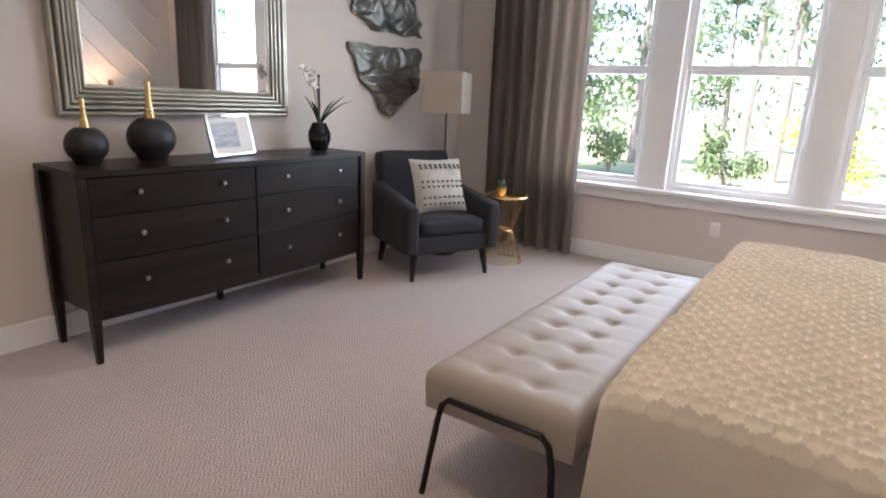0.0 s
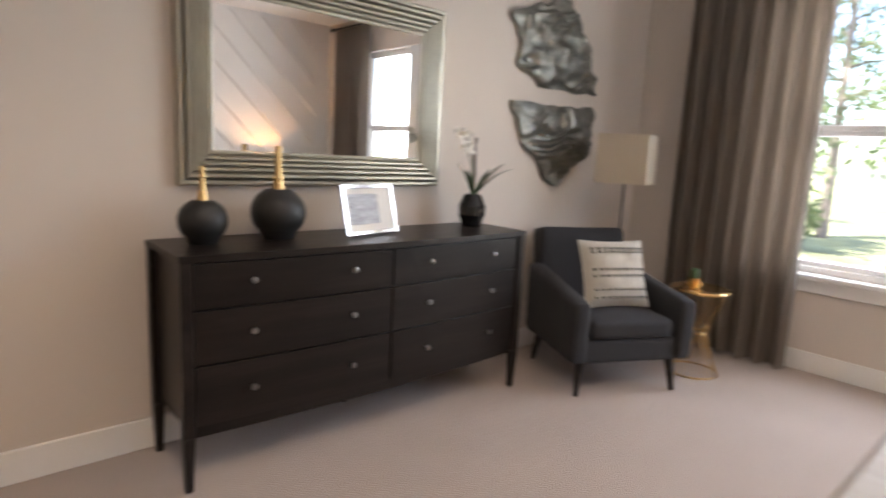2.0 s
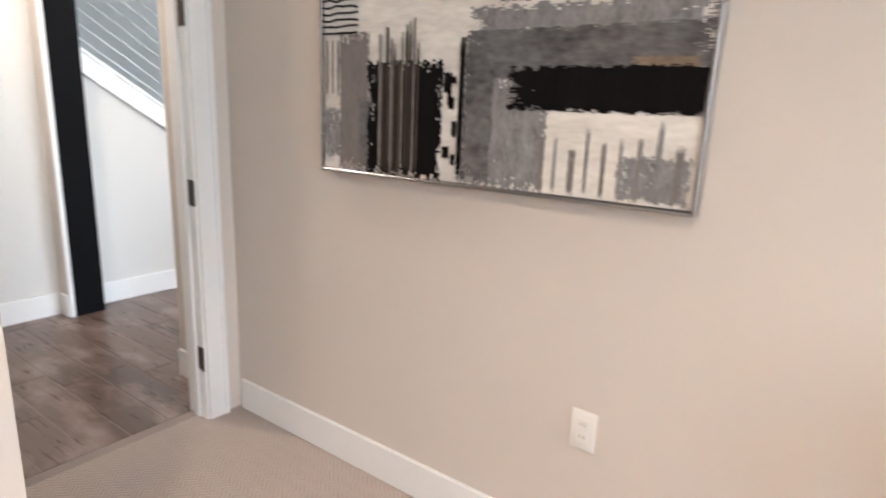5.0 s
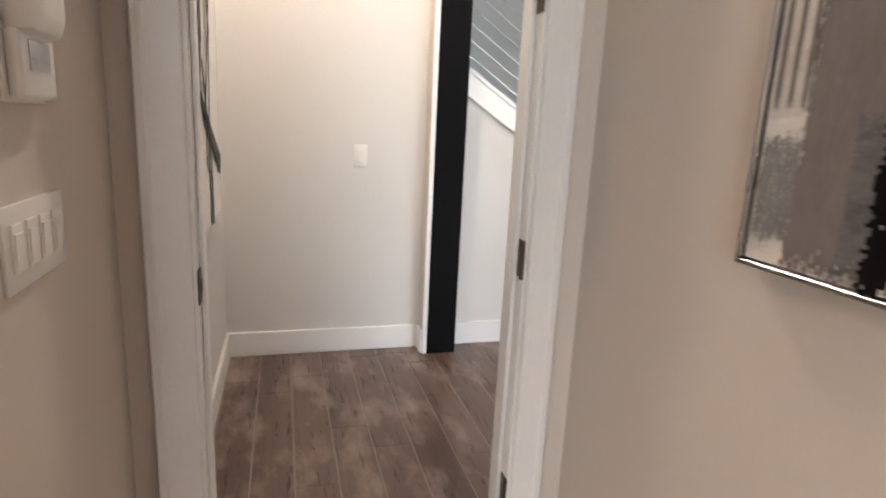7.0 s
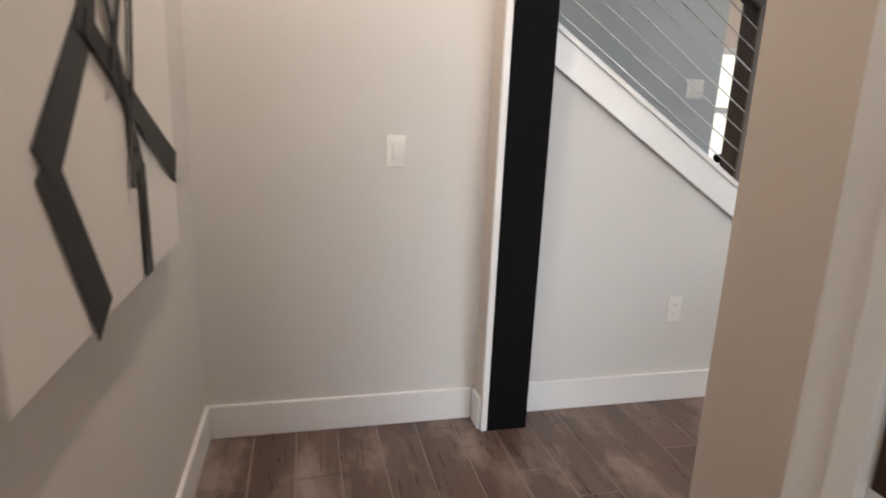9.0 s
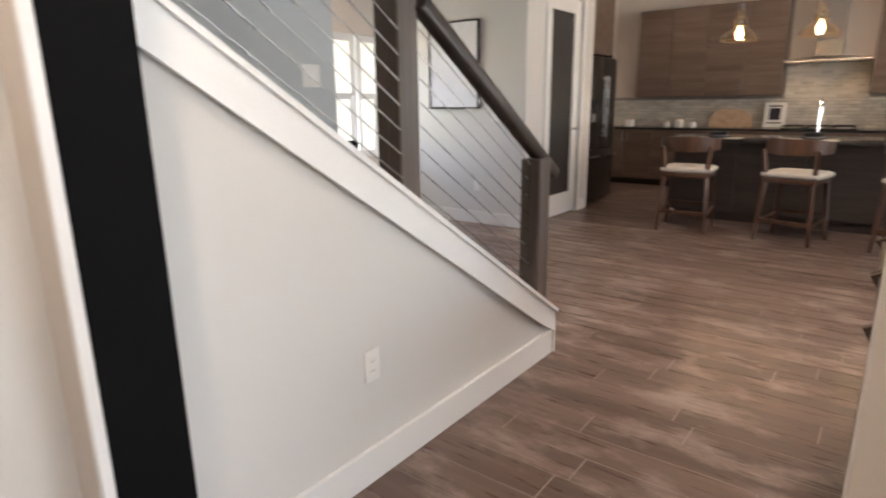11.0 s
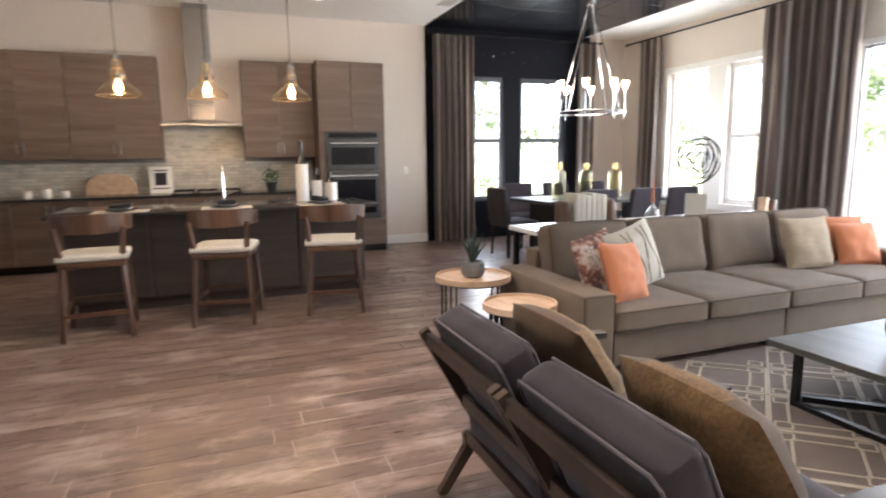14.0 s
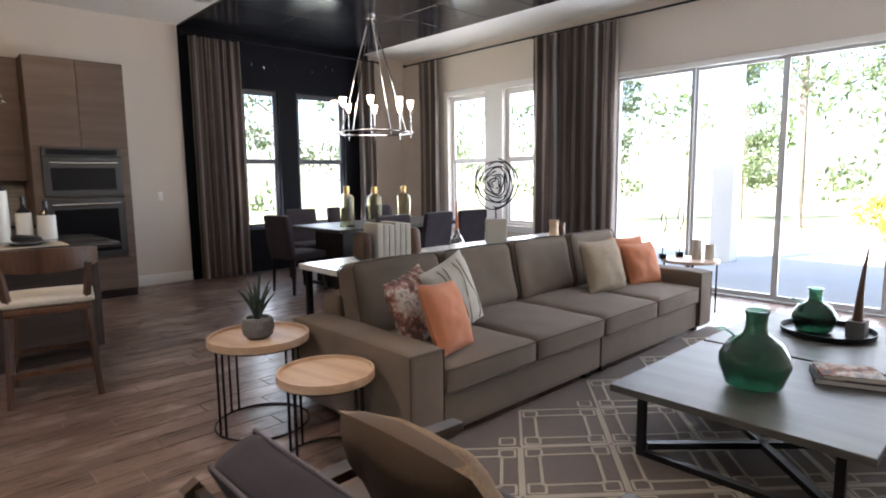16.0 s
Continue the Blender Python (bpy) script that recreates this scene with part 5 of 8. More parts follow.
    patch("black_bar", -0.42, 0.1, z0 + 0.76, z0 + 0.88, ink, 0.0402, 19, 0.02, 0.1)
    for k in range(3):
        patch("grey_streak", -0.572 + 0.024 * k, -0.562 + 0.024 * k, z0 + 0.24, z0 + 0.41, taupe, 0.0386, 130 + k, 0.05, 0.0)
    for k in range(7):
        bm = bmesh.new()
        tube(bm, [(0.039, -0.585 + 0.030 * i, z0 + 0.43 + 0.019 * k + 0.008 * noise.noise(Vector((i * 0.7, k * 3, 1)))) for i in range(6)], 0.0034, 5)
        part("scribble", bm, ink, t)


abstract_painting()


def hall_canvas():
    t = thing("canvas_print", 1.06, -0.83, 1.47, 0, "white canvas with bold black brush strokes", "painting")
    part("canvas", made(box, (-0.040, -0.48, -0.60), (-0.002, 0.48, 0.75), 0.003), sheet_fabric, t, smooth=0)
    ink = surface("black_ink_brush", (0.005, 0.0045, 0.004), 0.6, var=0.4, fine=80, bump=0.2)
    strokes = [((0.148, -0.595), (0.32, -0.32), 0.026), ((0.325, -0.33), (0.12, -0.12), 0.024), ((0.13, -0.15), (0.045, 0.06), 0.022), ((0.05, 0.04), (0.0, 0.74), 0.020), ((-0.46, -0.40), (-0.16, -0.27), 0.022), ((-0.18, -0.28), (0.13, -0.12), 0.016),
               ((-0.13, -0.595), (-0.13, -0.36), 0.015), ((-0.13, -0.38), (0.05, -0.02), 0.009), ((-0.05, -0.40), (-0.16, 0.10), 0.007), ((-0.16, 0.08), (-0.05, 0.40), 0.009), ((0.03, -0.20), (-0.22, 0.30), 0.007), ((-0.22, 0.28), (-0.02, 0.74), 0.012), ((0.34, 0.20), (0.05, 0.55), 0.012)]
    for i, (p, q, w) in enumerate(strokes):
        bm = bmesh.new()
        x = -0.0425 - 0.0008 * i
        beam(bm, (x, p[0], p[1]), (x, q[0], q[1]), w * 3.6, 0.0016, w * 2.8, 0.0016, up=(1, 0, 0))
        part("brush_stroke", bm, ink, t, smooth=0)


hall_canvas()


# ---- hall and stairs ----
SLOPE = 0.655


def stair_line(x):
    """Height of the top of the stair skirt."""
    return 0.238 + SLOPE * (x + 2.24)


def sloped(bm, x0, x1, y0, y1, lo, hi, flat=None):
    """A slab between two heights that both follow the stairs; flat: a level bottom instead."""
    vs = []
    for x in (x0, x1):
        for y in (y0, y1):
            b = flat if flat is not None else stair_line(x) + lo
            vs += [bm.verts.new((x, y, b)), bm.verts.new((x, y, stair_line(x) + hi))]
    a, b, c, d, e, f, g, h = vs
    for q in ((a, b, d, c), (e, g, h, f), (a, e, f, b), (c, d, h, g), (b, f, h, d), (a, c, g, e)):
        bm.faces.new(q)


def staircase():
    top = structure("stair_wall", made(sloped, -2.24, 0.0, -1.89, -1.776, 0, -0.02, 0.0), stair_paint, "pale stair side wall under a sloping white skirt")
    bm = bmesh.new()
    sloped(bm, -2.24, -0.178, -1.779, -1.757, -0.118, 0.0)
    part("skirt", bm, white_paint, top, "white sloping stair skirt", smooth=0)
    bm = bmesh.new()
    sloped(bm, -2.16, -0.178, -1.757, -1.748, -0.131, -0.118)
    part("skirt_bead", bm, white_paint, top, smooth=0)
    bm = bmesh.new()
    sloped(bm, -2.262, -0.178, -1.90, -1.745, -0.004, 0.018)
    part("cap", bm, white_paint, top, "white stair cap", smooth=0)
    part("end_board", made(box, (-2.258, -1.895, 0.0), (-2.24, -1.757, 0.235), 0.002), white_paint, top, smooth=0)
    run = 0.265
    for i in range(9):
        x = -2.10 + i * run
        z = 0.178 * (i + 1)
        st = part("riser", made(box, (x, -2.93, z - 0.178), (x + run, -1.90, z - 0.03)), white_paint, top, smooth=0)
        part("tread", made(box, (x - 0.03, -2.93, z - 0.03), (x + run, -1.90, z), 0.008, 2), newel_wood, top, "grey-brown stained tread")
    return top


staircase()


def railing():
    rail = thing("stair_railing", -2.2, -1.87, 0.0, 0, "dark wooden stair railing with thin steel cables", "railing")

    def loc(x, y, z):
        return (x + 2.2, y + 1.87, z)
    bm = bmesh.new()
    box(bm, loc(-2.255, -1.925, stair_line(-2.2)), loc(-2.145, -1.815, 1.03), 0.006)
    part("newel_post", bm, newel_wood, rail, "square grey-brown newel post")
    bm = bmesh.new()
    box(bm, loc(-1.297, -1.985, stair_line(-1.24) - 0.1), loc(-1.183, -1.872, CEIL), 0.006)
    part("tall_post", bm, newel_wood, rail, "tall square grey-brown post to the ceiling")
    bm = bmesh.new()
    x0, x1 = -2.40, -1.297
    beam(bm, loc(x0, -1.87, 1.06 + (x0 + 2.2) * SLOPE), loc(x1, -1.87, 1.06 + (x1 + 2.2) * SLOPE), 0.062, 0.07)
    bmesh.ops.bevel(bm, geom=bm.edges[:], offset=0.016, segments=3, affect="EDGES", profile=0.5)
    part("handrail", bm, dark_wood, rail, "dark rounded handrail")
    bm = bmesh.new()
    x0, x1 = -1.183, -0.18
    beam(bm, loc(x0, -1.87, 1.06 + (x0 + 2.2) * SLOPE), loc(x1, -1.87, 1.06 + (x1 + 2.2) * SLOPE), 0.062, 0.07)
    bmesh.ops.bevel(bm, geom=bm.edges[:], offset=0.016, segments=3, affect="EDGES", profile=0.5)
    part("handrail", bm, dark_wood, rail, "dark rounded handrail")
    for k in range(8):
        h = 0.11 + 0.085 * k
        for a, b in ((-2.145, -1.297), (-1.183, -0.18)):
            bm = bmesh.new()
            rod(bm, loc(a, -1.87, stair_line(a) + h), loc(b, -1.87, stair_line(b) + h), 0.0028, seg=6)
            part("cable", bm, steel, rail, "thin steel cable")
        rod_bm = bmesh.new()
        rod(rod_bm, loc(-2.262, -1.87, stair_line(-2.2) + h), loc(-2.255, -1.87, stair_line(-2.2) + h), 0.009, seg=8)
        part("cable_fitting", rod_bm, steel, rail)


railing()
structure("pillar_black", made(box, (-0.178, -1.80, 0.0), (-0.012, -1.64, CEIL), 0.004), black_paint, "square black painted column at the stairs")
structure("wall_hall_return", made(box, (-0.012, -1.77, 0.0), (0.012, -1.66, 2.999)), wall_paint, "beige painted return beside the black column")
structure("baseboard_hall_return", made(box, (0.012, -1.754, 0.001), (0.026, -1.66, 0.136), 0.003), white_paint, "tall white painted baseboard")
structure("trim_pillar_edge", made(box, (-0.012, -1.66, 0.0), (0.014, -1.642, 2.999), 0.003), white_paint, "white trim strip beside the black column")


def cover_plate(name, m, gangs, rocker, label, category):
    """A wall plate with rockers or an outlet; m poses its back on the wall, facing +x, y across, z up."""
    w = 0.07 + 0.046 * (gangs - 1)
    top = new(name)
    top.matrix_basis = m
    tagged(top, label, category)
    part("plate", made(box, (0.0, -w / 2, -0.057), (0.006, w / 2, 0.057), 0.002, 2), plate_plastic, top)
    for i in range(gangs):
        y = (i - (gangs - 1) / 2) * 0.046
        bm = bmesh.new()
        if rocker:
            box(bm, (0.006, y - 0.016, -0.033), (0.009, y + 0.016, 0.033), 0.0015)
            beam(bm, (0.009, y, -0.026), (0.0105, y, 0.02), 0.026, 0.003, up=(1, 0, 0))
            part("rocker", bm, plate_plastic, top)
        else:
            box(bm, (0.006, y - 0.016, -0.033), (0.008, y + 0.016, 0.033), 0.0015)
            part("socket", bm, plate_plastic, top)
            bm = bmesh.new()
            for s in (-0.018, 0.018):
                box(bm, (0.0078, y - 0.007, s - 0.004), (0.0084, y - 0.005, s + 0.004))
                box(bm, (0.0078, y + 0.005, s - 0.004), (0.0084, y + 0.007, s + 0.004))
            part("slot", bm, black_paint, top, smooth=0)
    return top


cover_plate("light_switch", pose(0.362, -1.77, 1.095, 0, 0, 90), 1, True, "white rocker light switch on pale wall", "light switch")
cover_plate("wall_outlet", pose(0.0, 1.547, 0.467), 1, False, "white wall outlet above the baseboard", "outlet")
cover_plate("wall_outlet", pose(-0.893, -1.776, 0.437, 0, 0, 90), 1, False, "white wall outlet on the stair wall", "outlet")
cover_plate("light_switch_bank", pose(1.1, 0.415, 1.10, 0, 0, 180), 4, True, "white four-gang rocker switch plate", "light switch")


def thermostat(y, z):
    t = thing("thermostat", 1.1, y, z, 180, "white rounded plastic thermostat on beige wall", "thermostat")
    part("backplate", made(box, (0.0, -0.066, -0.050), (0.007, 0.066, 0.050), 0.003, 2), plate_plastic, t)
    part("body", made(box, (0.007, -0.060, -0.045), (0.026, 0.060, 0.045), 0.008, 3), plate_plastic, t)
    part("display", made(box, (0.026, -0.034, -0.008), (0.0275, 0.034, 0.030)), steel, t, "small grey display", smooth=0)


thermostat(0.405, 1.335)
cover_plate("light_switch", pose(-1.69, -2.93, 1.45, 0, 0, 90), 2, True, "white double rocker switch on grey wall", "light switch")
cover_plate("wall_outlet", pose(2.45, 6.45, 0.40, 0, 0, -90), 1, False, "white wall outlet under the window", "outlet")


def alarm_panel():
    t = thing("alarm_panel", 1.1, 0.41, 1.47, 180, "white rounded alarm siren on the wall", "alarm")
    bm = bmesh.new()
    soft_block(bm, (0.0, -0.06, -0.10), (0.05, 0.06, 0.10), 0.022, n=6)
    part("cover", bm, plate_plastic, t)
    part("lens", made(box, (0.045, -0.02, 0.07), (0.0535, 0.02, 0.085), 0.003), glow_of("status_light", (0.2, 0.25, 1.0), 0.6), t, "small blue status light")


alarm_panel()


# ---- kitchen ----
def cabinet(name, y0, y1, z0, z1, xf, xb, doors, pulls, label, group, along="y"):
    """A flat-fronted cabinet unit on the kitchen wall with doors and bar pulls. doors: columns; pulls: height of the pull's middle or None."""
    t = thing(name, (xf + xb) / 2, (y0 + y1) / 2, z0, 0, label, "cabinet", group)
    W, H, D = y1 - y0, z1 - z0, abs(xf - xb)
    part("body", made(box, (-D / 2, -W / 2 + 0.001, 0.0), (D / 2 - 0.02, W / 2 - 0.001, H)), cabinet_wood, t, smooth=0)
    w = W / doors
    for i in range(doors):
        a, b = -W / 2 + i * w + 0.003, -W / 2 + (i + 1) * w - 0.003
        d = part("door", made(box, (D / 2 - 0.02, a, 0.003), (D / 2, b, H - 0.003), 0.002), cabinet_wood, t, smooth=0)
        if pulls is not None:
            y = (b - 0.035) if (i % 2 == 0 and doors > 1) else (a + 0.035)
            bm = bmesh.new()
            rod(bm, (D / 2 + 0.028, y, pulls - 0.07), (D / 2 + 0.028, y, pulls + 0.07), 0.006, seg=8)
            for s in (-0.05, 0.05):
                rod(bm, (D / 2, y, pulls + s), (D / 2 + 0.028, y, pulls + s), 0.004, seg=6)
            part("pull", bm, steel, d, "slim steel bar pull")
    return t


for a, b in ((-3.86, -2.825), (-2.825, -1.79)):
    cabinet("upper_cabinet", a, b, 1.37, 2.665, -9.19, -9.515, 2, 0.14, "tall flat wood-grain upper cabinet on the wall", "upper kitchen cabinets")
cabinet("upper_cabinet", -0.775, 0.185, 1.37, 2.665, -9.19, -9.515, 2, 0.14, "tall flat wood-grain upper cabinet on the wall", "upper kitchen cabinets")
for a, b in ((-4.30, -3.46), (-3.46, -2.63), (-2.63, -1.79), (-1.79, -0.775), (-0.775, 0.185)):
    cabinet("base_cabinet", a, b, 0.10, 0.875, -8.92, -9.515, 2, 0.66, "wood-grain base cabinet under a dark worktop", "base kitchen cabinets")
structure("trim_toe_kick", made(box, (-9.5, -4.30, 0.0), (-8.99, 0.185, 0.10)), espresso, "dark recessed toe kick")
wt = thing("worktop", -9.21, -2.03, 0.875, 0, "dark polished stone worktop along the wall", "worktop")
part("slab", made(box, (-0.305, -2.27, 0.0), (0.32, 2.212, 0.035), 0.004), granite, wt)


def backsplash():
    top = structure("backsplash", made(box, (-9.519, -4.34, 0.911), (-9.512, 0.185, 1.37)), grout, "pale stone mosaic backsplash")
    rng = random.Random(8)
    bm = bmesh.new()
    w, h, g = 0.148, 0.046, 0.004
    j = 0
    z = 0.913
    while z < 1.80:
        y = -4.33 - (0.074 if j % 2 else 0)
        while y < 0.17:
            lo, hi = (-4.33, 0.182) if z + h < 1.37 else (-1.785, -0.78)
            a, b = max(y, lo), min(y + w - g, hi)
            if b - a > 0.02:
                box(bm, (-9.512, a, z), (-9.506 + rng.uniform(-0.001, 0.001), b, z + h - g))
            y += w
        z += h
        j += 1
    ob = finish("mosaic_tile", bm, mosaic)
    ob.parent = top
    tagged(ob, "pale stone mosaic tiles", kind="stuff")


def mosaic_variant():
    m = tile_stone.copy()
    nt = m.node_tree
    geo = nt.nodes.new("ShaderNodeNewGeometry")
    for l in [l for l in nt.links if l.from_node.bl_idname == "ShaderNodeObjectInfo"]:
        nt.links.new(geo.outputs["Random Per Island"], l.to_socket)
    return m


mosaic = mosaic_variant()
backsplash()


def range_hood():
    t = thing("range_hood", -9.52, -1.285, 1.79, 0, "stainless steel chimney range hood over the cooktop", "range hood")
    part("chimney", made(box, (0.004, -0.155, 0.085), (0.31, 0.155, 1.558), 0.003), steel, t)
    bm = bmesh.new()
    b = [bm.verts.new((x, y, 0.035)) for x, y in ((0.004, -0.485), (0.50, -0.485), (0.50, 0.485), (0.004, 0.485))]
    c = [bm.verts.new((x, y, 0.085)) for x, y in ((0.004, -0.155), (0.31, -0.155), (0.31, 0.155), (0.004, 0.155))]
    for i in range(4):
        bm.faces.new((b[i], b[(i + 1) % 4], c[(i + 1) % 4], c[i]))
    bm.faces.new(b[::-1])
    bm.faces.new(c)
    part("canopy", bm, steel, t, smooth=0)
    part("rim", made(box, (0.004, -0.49, 0.0), (0.505, 0.49, 0.035), 0.003), steel, t)
    spot_lamp("hood_light", (-9.25, -1.55, 1.775), 6, WARM, 120)
    spot_lamp("hood_light", (-9.25, -1.02, 1.775), 6, WARM, 120)
    k = thing("cooktop", -9.2, -1.285, 0.91, 0, "black gas cooktop with iron grates", "cooktop")
    part("glass", made(box, (-0.25, -0.44, 0.0), (0.25, 0.44, 0.010), 0.003), black_gloss, k)
    for y in (-0.29, 0.0, 0.29):
        bm = bmesh.new()
        for s in (-0.12, 0.0, 0.12):
            rod(bm, (-0.21, y + s, 0.04), (0.21, y + s, 0.04), 0.006, seg=6)
            rod(bm, (s * 1.7, y - 0.13, 0.04), (s * 1.7, y + 0.13, 0.04), 0.006, seg=6)
        for sx in (-0.2, 0.2):
            for sy in (-0.12, 0.12):
                rod(bm, (sx, y + sy, 0.008), (sx, y + sy, 0.04), 0.006, seg=6)
        part("grate", bm, black_iron, k)


range_hood()


def oven_tower():
    t = thing("oven_tower", -9.21, 0.66, 0.0, 0, "tall wood-grain cabinet with built-in steel double oven", "oven cabinet")
    D, W = 0.30, 0.47
    part("body", made(box, (-D, -W, 0.10), (D - 0.02, W, 2.665)), cabinet_wood, t, smooth=0)
    part("toe_kick", made(box, (-D, -W, 0.0), (D - 0.07, W, 0.10)), espresso, t, smooth=0)
    for a, b, z0, z1 in ((-W + 0.003, -0.002, 1.73, 2.66), (0.002, W - 0.003, 1.73, 2.66)):
        part("door", made(box, (D - 0.02, a, z0), (D, b, z1), 0.002), cabinet_wood, t, smooth=0)
    part("drawer", made(box, (D - 0.02, -W + 0.003, 0.11), (D, W - 0.003, 0.47), 0.002), cabinet_wood, t, smooth=0)
    for a, b in ((-W + 0.003, -0.385), (0.385, W - 0.003)):
        part("stile", made(box, (D - 0.02, a, 0.48), (D, b, 1.72), 0.002), cabinet_wood, t, smooth=0)
    for z0, z1, name in ((0.50, 1.17, "oven"), (1.19, 1.62, "microwave")):
        o = part(name, made(box, (D - 0.02, -0.38, z0), (D + 0.022, 0.38, z1), 0.005), oven_steel, t, "grey steel built-in " + name)
        part("window", made(box, (D + 0.020, -0.31, z0 + 0.07), (D + 0.026, 0.31, z1 - 0.12), 0.003), black_gloss, o, smooth=0)
        bm = bmesh.new()
        z = z1 - 0.065
        rod(bm, (D + 0.062, -0.33, z), (D + 0.062, 0.33, z), 0.012)
        for s in (-0.30, 0.30):
            rod(bm, (D + 0.02, s, z), (D + 0.062, s, z), 0.008, seg=8)
        part("handle", bm, chrome, o, "round steel handle")
    c = part("control_panel", made(box, (D - 0.02, -0.38, 1.625), (D + 0.022, 0.38, 1.715), 0.004), oven_steel, t)
    part("display", made(box, (D + 0.020, -0.34, 1.64), (D + 0.025, 0.34, 1.70), 0.002), black_gloss, c, smooth=0)


oven_tower()


def fridge():
    t = thing("fridge", -6.99, -3.91, 0.0, 0, "black stainless french-door fridge with a water dispenser", "fridge")
    part("body", made(box, (-0.46, -0.42, 0.02), (0.46, 0.33, 1.86), 0.006), dark_steel, t)
    for a, b, z0, z1 in ((-0.455, -0.003, 0.72, 1.855), (0.003, 0.455, 0.72, 1.855), (-0.455, 0.455, 0.05, 0.71)):
        d = part("door", made(box, (a, 0.335, z0), (b, 0.40, z1), 0.008, 2), dark_steel, t)
        bm = bmesh.new()
        if z0 > 0.5:
            x = b - 0.05 if a < -0.1 else a + 0.05
            rod(bm, (x, 0.455, 0.85), (x, 0.455, 1.62), 0.013)
            for z in (0.88, 1.59):
                rod(bm, (x, 0.40, z), (x, 0.455, z), 0.009, seg=8)
        else:
            rod(bm, (-0.38, 0.455, 0.62), (0.38, 0.455, 0.62), 0.013)
            for x in (-0.35, 0.35):
                rod(bm, (x, 0.40, 0.62), (x, 0.455, 0.62), 0.009, seg=8)
        part("handle", bm, steel, d, "long steel bar handle")
        if a > -0.1 and z0 > 0.5:
            part("dispenser", made(box, (0.14, 0.398, 1.02), (0.34, 0.404, 1.32), 0.003), black_gloss, d, smooth=0)
            part("dispenser_light", made(box, (0.17, 0.403, 1.05), (0.31, 0.4065, 1.16), 0.002), steel, d, smooth=0)
    cab = thing("cabinet_over_fridge", -6.99, -3.98, 1.90, 0, "wood-grain cabinet above the fridge", "cabinet")
    part("body", made(box, (-0.47, -0.36, 0.0), (0.47, 0.36, 0.765)), cabinet_wood, cab, smooth=0)
    for a, b in ((-0.467, -0.002), (0.002, 0.467)):
        part("door", made(box, (a, 0.36, 0.003), (b, 0.38, 0.762), 0.002), cabinet_wood, cab, smooth=0)
    part("side_panel", made(box, (-0.492, -0.36, -1.90), (-0.472, 0.38, 0.765)), cabinet_wood, cab, smooth=0)


fridge()


def pantry_door():
    top = structure("door_2", made(box, (-6.20, -3.53, 0.01), (-6.06, -3.488, 2.42), 0.003), white_paint, "white door with one tall smoked glass panel")
    part("stile", made(box, (-5.50, -3.53, 0.01), (-5.36, -3.488, 2.42), 0.003), white_paint, top, smooth=0)
    part("rail", made(box, (-6.06, -3.53, 0.01), (-5.50, -3.488, 0.26), 0.003), white_paint, top, smooth=0)
    part("rail", made(box, (-6.06, -3.53, 2.27), (-5.50, -3.488, 2.42), 0.003), white_paint, top, smooth=0)
    part("glass_panel", made(box, (-6.06, -3.515, 0.26), (-5.50, -3.505, 2.27)), surface("smoked_glass", (0.055, 0.052, 0.05), 0.15, var=0.2, bump=0.02), top, "tall smoked glass panel", smooth=0)
    bm = bmesh.new()
    rod(bm, (-6.13, -3.49, 1.0), (-6.13, -3.45, 1.0), 0.01)
    rod(bm, (-6.13, -3.45, 1.0), (-6.02, -3.45, 1.0), 0.009)
    part("lever_handle", bm, steel, top, "steel lever handle")
    bm = bmesh.new()
    for a, b, z0, z1 in ((-6.27, -6.20, 0, 2.44), (-5.36, -5.29, 0, 2.44), (-6.27, -5.29, 2.44, 2.53)):
        box(bm, (a, -3.46, z0), (b, -3.442, z1), 0.003)
    part("casing", bm, white_paint, top, smooth=0)


pantry_door()


def island():
    t = thing("kitchen_island", -6.75, -1.10, 0.0, 0, "dark wood kitchen island with a polished stone top", "kitchen island")
    part("body", made(box, (-0.42, -1.32, 0.09), (0.22, 1.32, 0.875), 0.004), island_wood_dark, t)
    part("toe_kick", made(box, (-0.38, -1.28, 0.0), (0.19, 1.28, 0.09)), island_wood_dark, t, smooth=0)
    for k in range(4):
        a = -1.30 + 0.655 * k
        part("front_panel", made(box, (0.22, a + 0.006, 0.11), (0.232, a + 0.629, 0.86), 0.003), island_wood_dark, t, smooth=0)
    part("top", made(box, (-0.50, -1.40, 0.875), (0.48, 1.42, 0.91), 0.005, 2), granite, t, "dark polished stone top")
    f = thing("kitchen_faucet", -6.95, -1.10, 0.91, 0, "chrome gooseneck faucet on the island", "faucet")
    bm = bmesh.new()
    tube(bm, [(0, 0, 0), (0, 0, 0.30)] + [(-0.09 + 0.09 * math.cos(a), 0, 0.30 + 0.09 * math.sin(a)) for a in [0.3 * i for i in range(1, 11)]] + [(-0.18, 0, 0.22)], 0.013, 10)
    part("spout", bm, chrome, f)
    bm = bmesh.new()
    rod(bm, (0, 0, 0.08), (0, 0.08, 0.11), 0.007)
    part("lever", bm, chrome, f)
    bm = bmesh.new()
    lathe(bm, [(0, 0), (0.03, 0), (0.028, 0.02), (0.016, 0.03), (0, 0.03)], 18)
    part("base", bm, chrome, f)


island()


